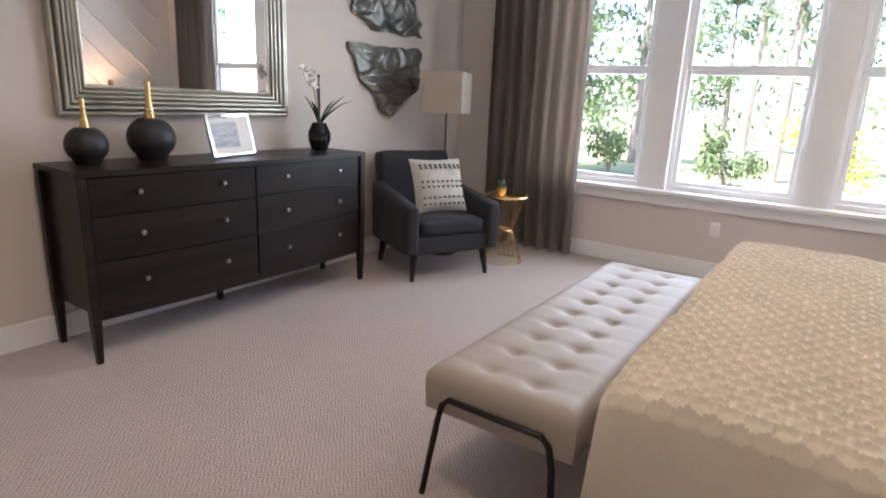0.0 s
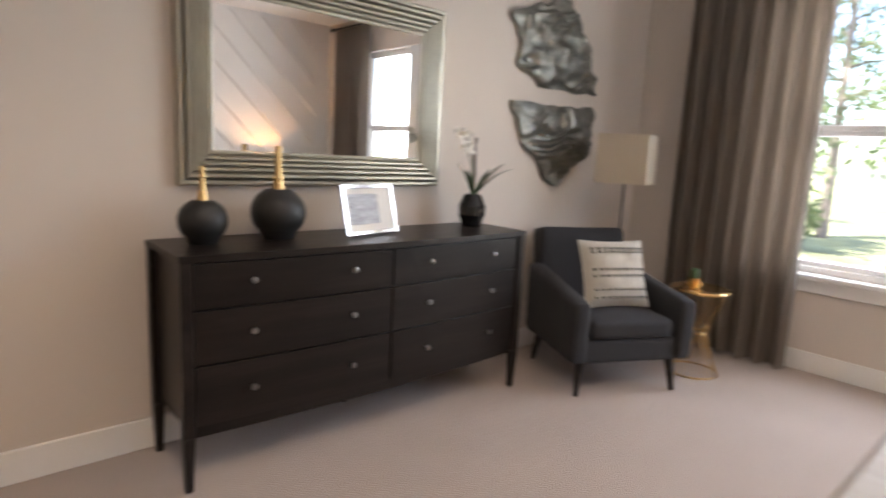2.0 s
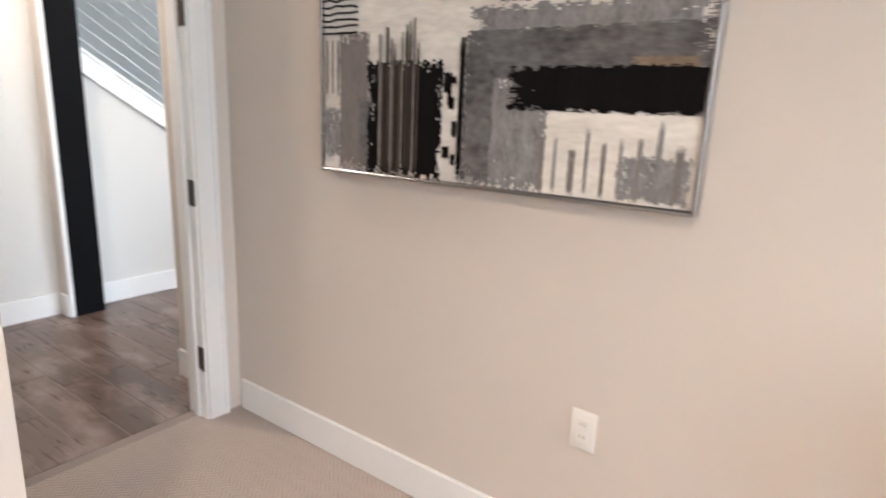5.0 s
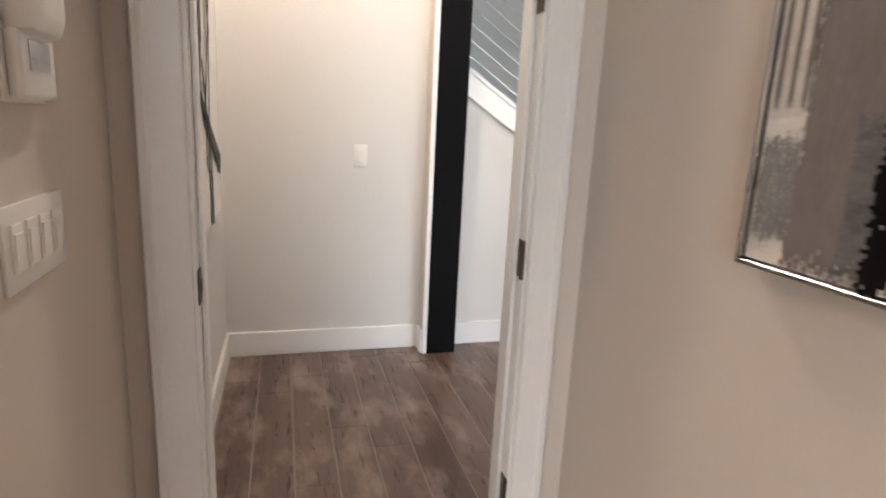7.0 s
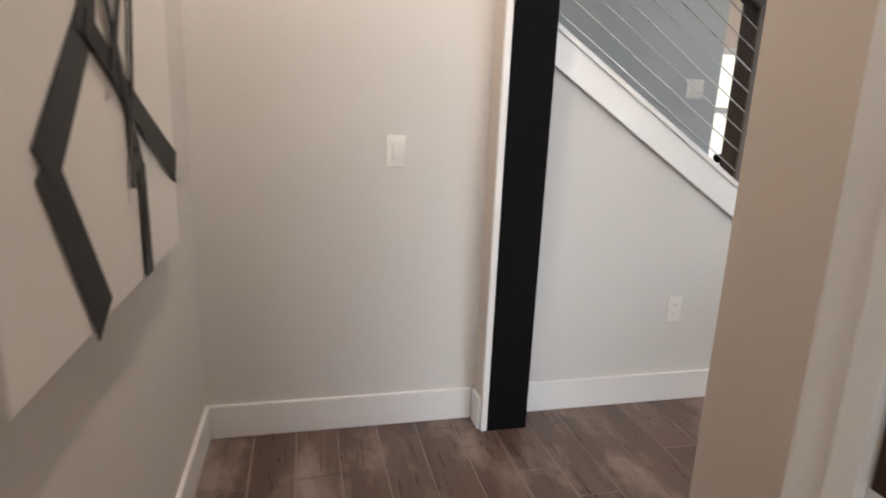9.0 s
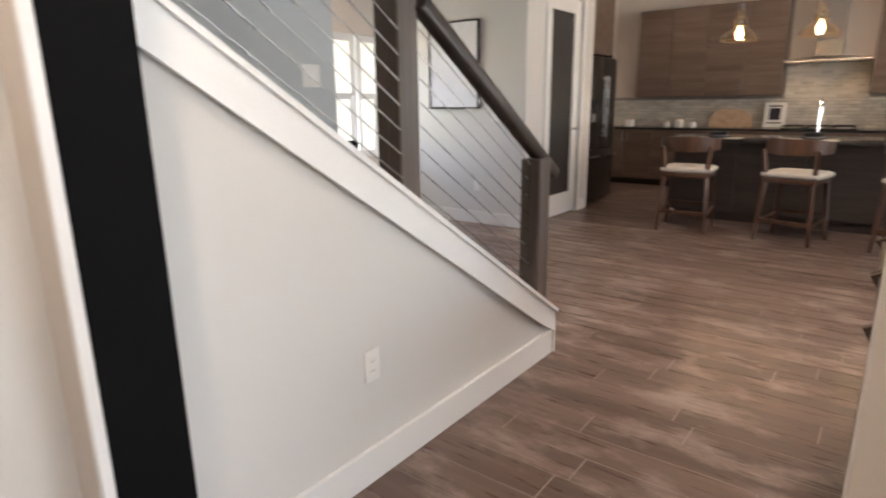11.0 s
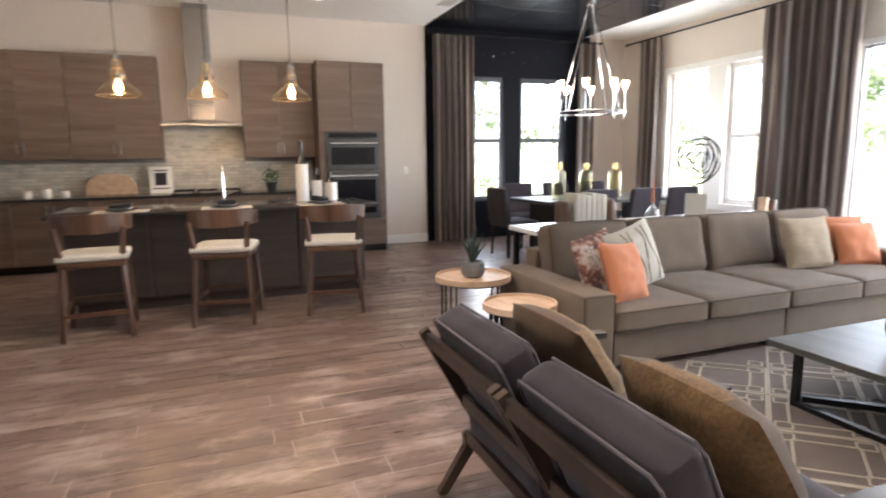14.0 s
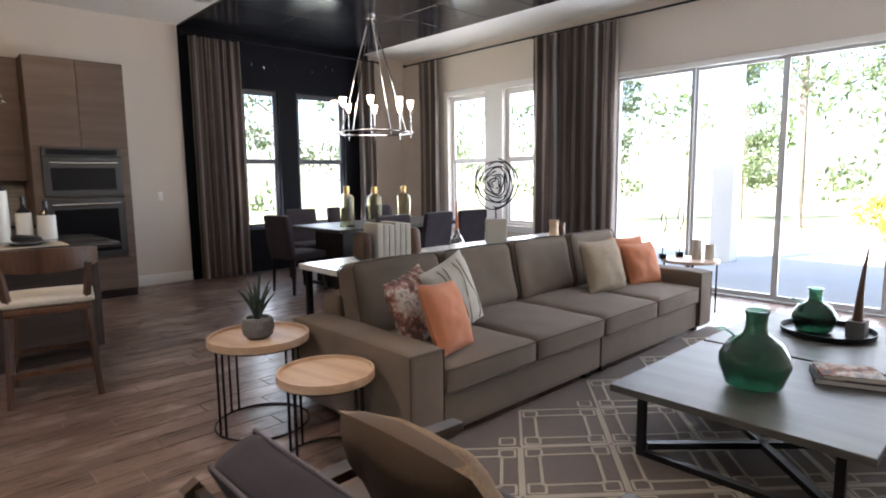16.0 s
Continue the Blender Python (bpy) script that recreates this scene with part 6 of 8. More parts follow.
def bar_stool(y, rz):
    t = thing("bar_stool", -5.89, y, 0.0, rz, "walnut bar stool with a white seat and curved back", "bar stool", "stools at the island")
    for sx in (-1, 1):
        for s in (-1, 1):
            bm = bmesh.new()
            top = 0.93 if sx > 0 else 0.60
            beam(bm, (sx * 0.235, s * 0.235, 0.0), (sx * 0.185, s * 0.20, 0.60), 0.026, 0.026, 0.038, 0.034)
            if sx > 0:
                beam(bm, (0.185, s * 0.20, 0.60), (0.225, s * 0.225, 0.86), 0.036, 0.034, 0.028, 0.028)
            part("leg", bm, walnut, t)
    for a, b in (((0.225, -0.225, 0.20), (0.225, 0.225, 0.20)), ((-0.222, -0.225, 0.24), (-0.222, 0.225, 0.24)), ((-0.222, -0.222, 0.22), (0.225, -0.222, 0.18)), ((-0.222, 0.222, 0.22), (0.225, 0.222, 0.18))):
        bm = bmesh.new()
        beam(bm, a, b, 0.022, 0.03)
        part("stretcher", bm, walnut, t)
    part("seat_frame", made(box, (-0.215, -0.225, 0.555), (0.215, 0.225, 0.60), 0.008, 2), walnut, t)
    bm = bmesh.new()
    soft_block(bm, (-0.235, -0.245, 0.598), (0.215, 0.245, 0.655), 0.026, 0.016, n=10, sag=0.002)
    part("seat", bm, ivory_fabric, t, "white upholstered seat")
    bm = bmesh.new()
    rows = []
    n = 18
    for i in range(n + 1):
        a = -1.25 + 2.5 * i / n
        x, yy = 0.235 - 0.30 * (1 - math.cos(a)) , 0.285 * math.sin(a)
        h = 0.055 * math.cos(a * 0.75) + 0.02
        nx, ny = math.cos(a), math.sin(a)
        rows.append([bm.verts.new((x + nx * d, yy + ny * d, 0.885 + e)) for d, e in ((-0.012, -h), (0.012, -h), (0.016, h), (-0.008, h))])
    for p, q in zip(rows, rows[1:]):
        for k in range(4):
            bm.faces.new((p[k], p[(k + 1) % 4], q[(k + 1) % 4], q[k]))
    bm.faces.new(rows[0][::-1])
    bm.faces.new(rows[-1])
    part("backrest", bm, walnut, t, "curved walnut back rail", smooth=50)
    return t


bar_stool(-2.08, 4)
bar_stool(-1.12, -12)
bar_stool(-0.21, -10)


def pendant(y):
    t = thing("pendant_light", -6.75, y, 1.92, 0, "clear glass bell pendant with a glowing bulb", "pendant light", "pendants over the island")
    bm = bmesh.new()
    outer = [(0.176, 0.0), (0.180, 0.012), (0.168, 0.050), (0.130, 0.090), (0.082, 0.118), (0.058, 0.150), (0.066, 0.185), (0.060, 0.215), (0.036, 0.240), (0.046, 0.275), (0.040, 0.300), (0.028, 0.325)]
    lathe(bm, outer + [(r - 0.004, z) for r, z in outer[::-1]], 28)
    g = part("glass_shade", bm, warm_glass, t, "clear bell-shaped glass")
    g.visible_shadow = False
    bm = bmesh.new()
    lathe(bm, [(0, 0.315), (0.026, 0.32), (0.026, 0.36), (0.012, 0.38), (0, 0.38)], 16)
    part("cap", bm, steel, t)
    bm = bmesh.new()
    rod(bm, (0, 0, 0.37), (0, 0, 1.43), 0.004, seg=6)
    part("cord", bm, black_iron, t)
    bm = bmesh.new()
    lathe(bm, [(0, 1.41), (0.06, 1.412), (0.06, 1.43), (0, 1.43)], 20)
    part("canopy", bm, steel, t)
    # gold rings added for the amber glint along the clear glass edges
    for rr, rz_ in ((0.178, 0.004), (0.059, 0.150), (0.037, 0.240)):
        bm = bmesh.new()
        tube(bm, [(rr * math.cos(a), rr * math.sin(a), rz_) for a in [2 * math.pi * i / 32 for i in range(32)]], 0.0032, 6, True)
        part("rim_glint", bm, gold_metal, t, "thin gold ring standing in for the lit glass edge")
    bm = bmesh.new()
    lathe(bm, [(0, 0.030), (0.026, 0.040), (0.036, 0.066), (0.028, 0.100), (0.013, 0.130), (0.010, 0.150), (0, 0.150)], 14)
    part("bulb", bm, lamp_glow, t, "glowing warm bulb")
    bm = bmesh.new()
    lathe(bm, [(0, 0.146), (0.015, 0.148), (0.015, 0.200), (0.006, 0.212), (0.006, 0.325), (0, 0.325)], 14)
    part("socket", bm, steel, t, "slim steel bulb socket")
    point_lamp("pendant_lamp", (-6.75, y, 1.90), 9, WARM, 0.05)


for py in (-1.915, -1.18, -0.41):
    pendant(py)


def place_setting(y):
    t = thing("place_setting", -6.46, y, 0.91, 0, "woven mat with white plate and dark folded napkin", "place setting", "place settings on the island")
    part("mat", made(box, (-0.14, -0.22, 0.0), (0.16, 0.22, 0.004), 0.001), ivory_fabric, t)
    bm = bmesh.new()
    lathe(bm, [(0, 0.004), (0.08, 0.004), (0.135, 0.018), (0.137, 0.021), (0.08, 0.009), (0, 0.009)], 28)
    part("plate", bm, gloss_black, t)
    bm = bmesh.new()
    lathe(bm, [(0, 0.010), (0.05, 0.010), (0.095, 0.030), (0.097, 0.033), (0.05, 0.015), (0, 0.015)], 24)
    part("bowl", bm, white_ceramic, t)
    bm = bmesh.new()
    soft_block(bm, (-0.05, -0.09, 0.02), (0.04, 0.08, 0.075), 0.02, n=6, sag=0.02, seed=y)
    part("napkin", bm, charcoal_fabric, t)


for py in (-1.95, -1.08, -0.22):
    place_setting(py)


def bottle(x, y, z, r, h, body, neck, label, category="bottle"):
    t = thing("bottle", x, y, z, 0, label, category)
    bm = bmesh.new()
    lathe(bm, [(0, 0), (r, 0), (r, h * 0.60), (r * 0.97, h * 0.62), (0, h * 0.62)], 20)
    part("body", bm, body, t)
    bm = bmesh.new()
    lathe(bm, [(0, h * 0.615), (r * 0.85, h * 0.615), (r * 0.72, h * 0.66), (r * 0.36, h * 0.74), (r * 0.28, h * 0.80), (r * 0.28, h), (0, h)], 16)
    part("neck", bm, neck, t)


bottle(-6.95, -0.32, 0.91, 0.065, 0.62, white_ceramic, gloss_black, "tall white bottle with a black neck on the island")
bottle(-7.02, -0.16, 0.91, 0.055, 0.34, white_ceramic, gloss_black, "white bottle with a black neck on the island")
bottle(-6.98, -0.02, 0.91, 0.065, 0.30, white_ceramic, gloss_black, "short white bottle with a black neck on the island")


def counter_things():
    b = thing("cutting_board", -9.44, -2.45, 0.91, 0, "rounded pale wood serving board leaning on the tiles", "cutting board")
    bm = bmesh.new()
    soft_block(bm, (-0.012, -0.30, 0.0), (0.012, 0.30, 0.27), 0.011, n=12)
    for v in bm.verts:
        v.co.z *= 1 - 0.55 * (v.co.y / 0.30) ** 4
    bm.transform(pose(0.06, 0, 0, 0, -8, 0))
    part("board", bm, pale_wood, b)
    s = thing("cookbook_stand", -9.36, -1.86, 0.91, 0, "white recipe sign standing on the worktop", "sign")
    bm = made(box, (-0.012, -0.14, 0.0), (0.012, 0.14, 0.36), 0.003)
    bm.transform(pose(0.0, 0, 0, 0, -10, 0))
    part("panel", bm, sheet_fabric, s)
    for z0, z1, w in ((0.11, 0.28, 0.072), (0.06, 0.075, 0.10), (0.30, 0.318, 0.085)):
        bm = made(box, (0.012, -w, z0), (0.0135, w, z1))
        bm.transform(pose(0.0, 0, 0, 0, -10, 0))
        part("print", bm, slate_velvet, s, smooth=0)
    for y, r, h in ((-3.95, 0.075, 0.13), (-3.35, 0.05, 0.09), (-3.15, 0.06, 0.12), (-2.95, 0.05, 0.08)):
        c = thing("canister", -9.25, y, 0.91, 0, "small pale ceramic jar on the worktop", "jar", "jars on the worktop")
        bm = bmesh.new()
        lathe(bm, [(0, 0), (r * 0.9, 0), (r, 0.01), (r, h * 0.8), (r * 0.9, h * 0.86), (0, h * 0.86)], 20)
        part("jar", bm, white_ceramic, c)
        bm = bmesh.new()
        lathe(bm, [(0, h * 0.86), (r * 0.95, h * 0.86), (r * 0.9, h * 0.95), (0.012, h), (0, h)], 20)
        part("lid", bm, pale_wood, c)
    p = thing("potted_herb", -9.22, -0.45, 0.91, 0, "bushy green herb in a dark pot on the worktop", "plant")
    bm = bmesh.new()
    lathe(bm, [(0, 0), (0.06, 0), (0.08, 0.12), (0.07, 0.12), (0, 0.11)], 18)
    part("pot", bm, matte_black, p)
    rng = random.Random(4)
    bm = bmesh.new()
    for k in range(170):
        d = Vector((rng.gauss(0, 1), rng.gauss(0, 1), rng.gauss(0, 1))).normalized() * 0.12 * rng.random() ** 0.4
        m = Matrix.Translation(Vector((0, 0, 0.20)) + d) @ Euler((rng.random() * 6, rng.random() * 6, rng.random() * 6)).to_matrix().to_4x4()
        bmesh.ops.create_circle(bm, cap_ends=True, segments=5, radius=0.018, matrix=m @ Matrix.Diagonal((1, 0.55, 1, 1)))
    part("leaves", bm, leaf_green, p)


counter_things()


def downlight(x, y, z):
    t = thing("recessed_light", x, y, z, 0, "lit recessed ceiling light with a white trim ring", "ceiling light", "recessed ceiling lights")
    bm = bmesh.new()
    lathe(bm, [(0.062, -0.002), (0.088, -0.006), (0.09, 0.0), (0.062, 0.0)], 28)
    part("trim_ring", bm, white_paint, t)
    bm = bmesh.new()
    lathe(bm, [(0, -0.0015), (0.062, -0.0015), (0.062, 0.0), (0, 0.0)], 24)
    part("lens", bm, can_glow, t, "glowing lens")


for lx, ly in ((-8.5, -3.3), (-8.5, -2.19), (-8.5, -1.02), (-8.5, 0.2), (-2.2, -0.2), (-4.4, -1.2)):
    downlight(lx, ly, CEIL)
for lx, ly in ((1.6, 4.4), (3.0, 2.3), (3.0, 5.2), (0.55, -0.95)):
    downlight(lx, ly, BED_CEIL)


def framed_print():
    t = thing("framed_print", -4.90, -4.34, 1.70, 0, "pale abstract print in a thin dark frame", "picture")
    part("print", made(box, (0.002, -0.315, -0.435), (0.028, 0.315, 0.435)), surface("pale_print", (0.70, 0.70, 0.74), 0.6, var=0.07, scale=5, fine=30, bump=0.1), t, smooth=0)
    bm = bmesh.new()
    for a, b in (((-0.33, -0.45), (-0.315, 0.45)), ((0.315, -0.45), (0.33, 0.45)), ((-0.315, -0.45), (0.315, -0.435)), ((-0.315, 0.435), (0.315, 0.45))):
        box(bm, (0.002, *a), (0.042, *b), 0.002)
    part("frame", bm, black_iron, t, smooth=0)


framed_print()
cover_plate("light_switch_bank", pose(-4.90, -3.78, 1.17), 3, True, "white three-gang switch plate on pale wall", "light switch")
cover_plate("wall_outlet", pose(-4.90, -4.05, 0.42), 1, False, "white wall outlet under the framed print", "outlet")
cover_plate("light_switch", pose(-9.52, 1.62, 1.15), 1, True, "white rocker switch on beige wall", "light switch")


# ---- living and dining ----
def sofa():
    t = thing("sofa", -4.08, 2.53, 0.0, 0, "long grey-brown four-seat sofa with loose back cushions", "sofa")
    X0, X1, Y = -0.56, 0.56, 1.60
    for s in (-1, 1):
        bm = bmesh.new()
        soft_block(bm, (X0 + 0.05, min(s * 0.004, s * Y + 0.0), 0.05), (X1 - 0.03, max(s * 0.004, s * Y), 0.27), 0.02, n=8)
        part("base", bm, sofa_fabric, t)
        bm = bmesh.new()
        soft_block(bm, (X0, s * Y - 0.115, 0.05), (X1, s * Y + 0.115, 0.53), 0.025, 0.006, n=12, sag=0.002)
        a = part("arm", bm, sofa_fabric, t, "boxy upholstered arm")
        bm = bmesh.new()
        tube(bm, [(X1 - 0.004, s * Y - 0.108, 0.07), (X1 - 0.004, s * Y - 0.108, 0.515), (X1 - 0.004, s * Y + 0.108, 0.515), (X1 - 0.004, s * Y + 0.108, 0.07)], 0.006, 6)
        part("piping", bm, sofa_seam, a)
        bm = bmesh.new()
        soft_block(bm, (X0, min(s * 0.004, s * (Y - 0.1)), 0.05), (X0 + 0.20, max(s * 0.004, s * (Y - 0.1)), 0.66), 0.04, n=10, sag=0.003)
        part("back_frame", bm, sofa_fabric, t)
        for x in (X0 + 0.1, X1 - 0.1):
            for y in (s * 0.1, s * (Y - 0.02)):
                part("foot", made(box, (x - 0.03, y - 0.03, 0.0), (x + 0.03, y + 0.03, 0.055), 0.003), espresso, t)
    inner = 2 * (Y - 0.118)
    w = inner / 4
    for k in range(4):
        a = -inner / 2 + k * w
        bm = bmesh.new()
        soft_block(bm, (X0 + 0.20, a + 0.004, 0.265), (X1 + 0.005, a + w - 0.004, 0.415), 0.035, 0.022, n=14, sag=0.005, seed=k)
        c = part("seat_cushion", bm, sofa_fabric, t, "thick seat cushion")
        bm = bmesh.new()
        for z in (0.285, 0.40):
            tube(bm, [(X1 + 0.002, a + 0.02, z), (X1 + 0.004, a + w / 2, z + 0.003), (X1 + 0.002, a + w - 0.02, z)], 0.005, 6)
        part("piping", bm, sofa_seam, c)
        bm = bmesh.new()
        soft_block(bm, (-0.10, -w / 2 + 0.006, 0.0), (0.10, w / 2 - 0.006, 0.47), 0.07, n=14, sag=0.010, seed=k + 7, m=pose(X0 + 0.31, a + w / 2, 0.39, 0, -13, 0))
        c = part("back_cushion", bm, sofa_fabric, t, "loose back cushion")
        m = pose(X0 + 0.31, a + w / 2, 0.39, 0, -13, 0)
        bm = bmesh.new()
        e = w / 2 - 0.022
        for xx in (-0.082, 0.088):
            tube(bm, [m @ Vector(p) for p in ((xx, -e, 0.06), (xx, -e + 0.004, 0.43), (xx, -e + 0.03, 0.458), (xx, 0, 0.466), (xx, e - 0.03, 0.458), (xx, e - 0.004, 0.43), (xx, e, 0.06))], 0.0055, 6)
        part("piping", bm, sofa_seam, c, "dark sewn piping")


sofa()


def throw_pillow(x, y, z, rz, lean, w, h, t_, material, label, trim=None, roll=0):
    p = thing("throw_pillow", x, y, z, rz, label, "pillow")
    m = pose(0, 0, 0, 0, 90 - lean, 0) @ pose(0, 0, 0, 0, 0, 90 + roll)
    bm = bmesh.new()
    pillow_shape(bm, w, h, t_, m, 16, x * 3 + y)
    part("cover", bm, material, p)
    if trim:
        bm = bmesh.new()
        u = [(-w / 2, -h / 2), (w / 2, -h / 2), (w / 2, h / 2), (-w / 2, h / 2)]
        tube(bm, [m @ Vector((a * 0.985, b * 0.985, 0)) for a, b in u], 0.007, 6, True)
        part("piping", bm, trim, p)
    return p




def print_of(name):
    """A painterly floral print: charcoal, rust, blush and cream blots."""
    m, nt, bsdf = nodes_of(name)
    v = coords(nt)
    f = math_of(nt, "ADD", math_of(nt, "MULTIPLY", noise_of(nt, v, 7.0, 4, 0.6), 0.8), math_of(nt, "MULTIPLY", noise_of(nt, v, 28.0, 3), 0.2))
    col = ramp_of(nt, f, [(0.36, (0.055, 0.05, 0.055)), (0.44, (0.22, 0.085, 0.055)), (0.50, (0.42, 0.30, 0.25)), (0.56, (0.60, 0.55, 0.49)), (0.64, (0.19, 0.165, 0.16))])
    link(nt, col, bsdf.inputs["Base Color"])
    bsdf.inputs["Roughness"].default_value = 0.85
    bump_of(nt, bsdf, noise_of(nt, v, 260, 3), 0.3, 0.003)
    return m


floral = print_of("floral_print")
throw_pillow(-3.98, 1.24, 0.62, 20, 18, 0.44, 0.42, 0.15, floral, "grey and rust floral pillow on the sofa", roll=8)
throw_pillow(-3.74, 1.27, 0.60, 22, 22, 0.42, 0.40, 0.15, orange_fabric, "burnt orange velvet pillow on the sofa", roll=-6)
ivory = throw_pillow(-3.97, 1.54, 0.64, 12, 16, 0.48, 0.46, 0.16, ivory_fabric, "ivory pillow with stitched lines on the sofa", roll=12)


def pillow_point(m, w, h, t_, u, v, lift):
    """A point on the front face of a throw pillow, for u and v from -1 to 1."""
    k = max(0.0, (1 - abs(u) ** 2.8) * (1 - abs(v) ** 2.8)) ** 0.55
    return m @ Vector((w / 2 * u * (1 - 0.06 * (1 - v * v)), h / 2 * v * (1 - 0.06 * (1 - u * u)), t_ / 2 * k + lift))


def stitch_lines(p, lean, roll, w, h, t_):
    m = pose(0, 0, 0, 0, 90 - lean, 0) @ pose(0, 0, 0, 0, 0, 90 + roll)
    for c, bend in ((-0.55, 0.10), (-0.2, -0.08), (0.15, 0.10), (0.5, -0.10)):
        bm = bmesh.new()
        tube(bm, [pillow_point(m, w, h, t_, c + bend * math.sin(3 * v), v, 0.006) for v in [-0.9 + 0.15 * i for i in range(13)]], 0.004, 5)
        part("stitching", bm, taupe_fabric, p, "raised taupe stitching")


stitch_lines(ivory, 16, 12, 0.48, 0.46, 0.16)
throw_pillow(-4.02, 3.30, 0.62, -6, 18, 0.48, 0.44, 0.16, taupe_fabric, "taupe woven pillow on the sofa")
throw_pillow(-3.95, 3.80, 0.59, -10, 20, 0.42, 0.38, 0.15, orange_fabric, "burnt orange velvet pillow on the sofa")
throw_pillow(-4.12, 3.88, 0.61, -16, 14, 0.40, 0.40, 0.14, orange_fabric, "burnt orange velvet pillow behind another")


def drum_table(x, y, r, h, label):
    t = thing("side_table", x, y, 0.0, 12, label, "side table", "round side tables by the sofa")
    bm = bmesh.new()
    lathe(bm, [(0, h - 0.028), (r, h - 0.028), (r, h + 0.012), (r - 0.012, h + 0.012), (r - 0.012, h - 0.006), (0, h - 0.006)], 44)
    part("top", bm, pale_wood, t, "pale round tray top")
    for z in (0.006, h - 0.034):
        bm = bmesh.new()
        tube(bm, [(r * 0.93 * math.cos(a), r * 0.93 * math.sin(a), z) for a in [2 * math.pi * i / 36 for i in range(36)]], 0.006, 6, True)
        part("hoop", bm, black_iron, t)
    for k in range(4):
        for d in (-0.10, 0.10):
            a = math.pi / 2 * k + d
            bm = bmesh.new()
            rod(bm, (r * 0.93 * math.cos(a), r * 0.93 * math.sin(a), 0.004), (r * 0.93 * math.cos(a), r * 0.93 * math.sin(a), h - 0.03), 0.0065, seg=8)
            part("leg", bm, black_iron, t)


drum_table(-4.48, 0.53, 0.272, 0.50, "round pale wood side table on black rods")
drum_table(-3.845, 0.565, 0.232, 0.44, "lower round pale wood side table on black rods")


def succulent():
    t = thing("potted_succulent", -4.46, 0.52, 0.496, 0, "spiky succulent in a ribbed grey pot", "plant")
    bm = bmesh.new()
    seg = 40
    rows = []
    for r, z in ((0.05, 0.0), (0.075, 0.02), (0.085, 0.06), (0.08, 0.10), (0.068, 0.115), (0.055, 0.115), (0.05, 0.10)):
        rows.append([bm.verts.new(((r + 0.003 * (k % 2)) * math.cos(2 * math.pi * k / seg), (r + 0.003 * (k % 2)) * math.sin(2 * math.pi * k / seg), z)) for k in range(seg)])
    for a, b in zip(rows, rows[1:]):
        for k in range(seg):
            bm.faces.new((a[k], a[(k + 1) % seg], b[(k + 1) % seg], b[k]))
    bm.faces.new(rows[0][::-1])
    bm.faces.new(rows[-1])
    part("pot", bm, concrete, t, "ribbed grey concrete pot", smooth=20)
    rng = random.Random(2)
    dark = surface("succulent_green", (0.022, 0.042, 0.030), 0.5, var=0.3, fine=80, bump=0.2)
    for k in range(15):
        a, spread, L = k * 2.4, 0.25 + 0.55 * (k / 15), rng.uniform(0.18, 0.27) * (1.05 - 0.3 * k / 15)
        bm = bmesh.new()
        tube(bm, [(L * s * math.sin(spread * (0.5 + 0.5 * s)) * math.cos(a), L * s * math.sin(spread * (0.5 + 0.5 * s)) * math.sin(a), 0.10 + L * s * math.cos(spread * 0.8)) for s in [i / 6 for i in range(7)]],
             lambda s: 0.013 * (1 - s) ** 0.7 + 0.0012, 6)
        part("leaf", bm, dark, t)


succulent()


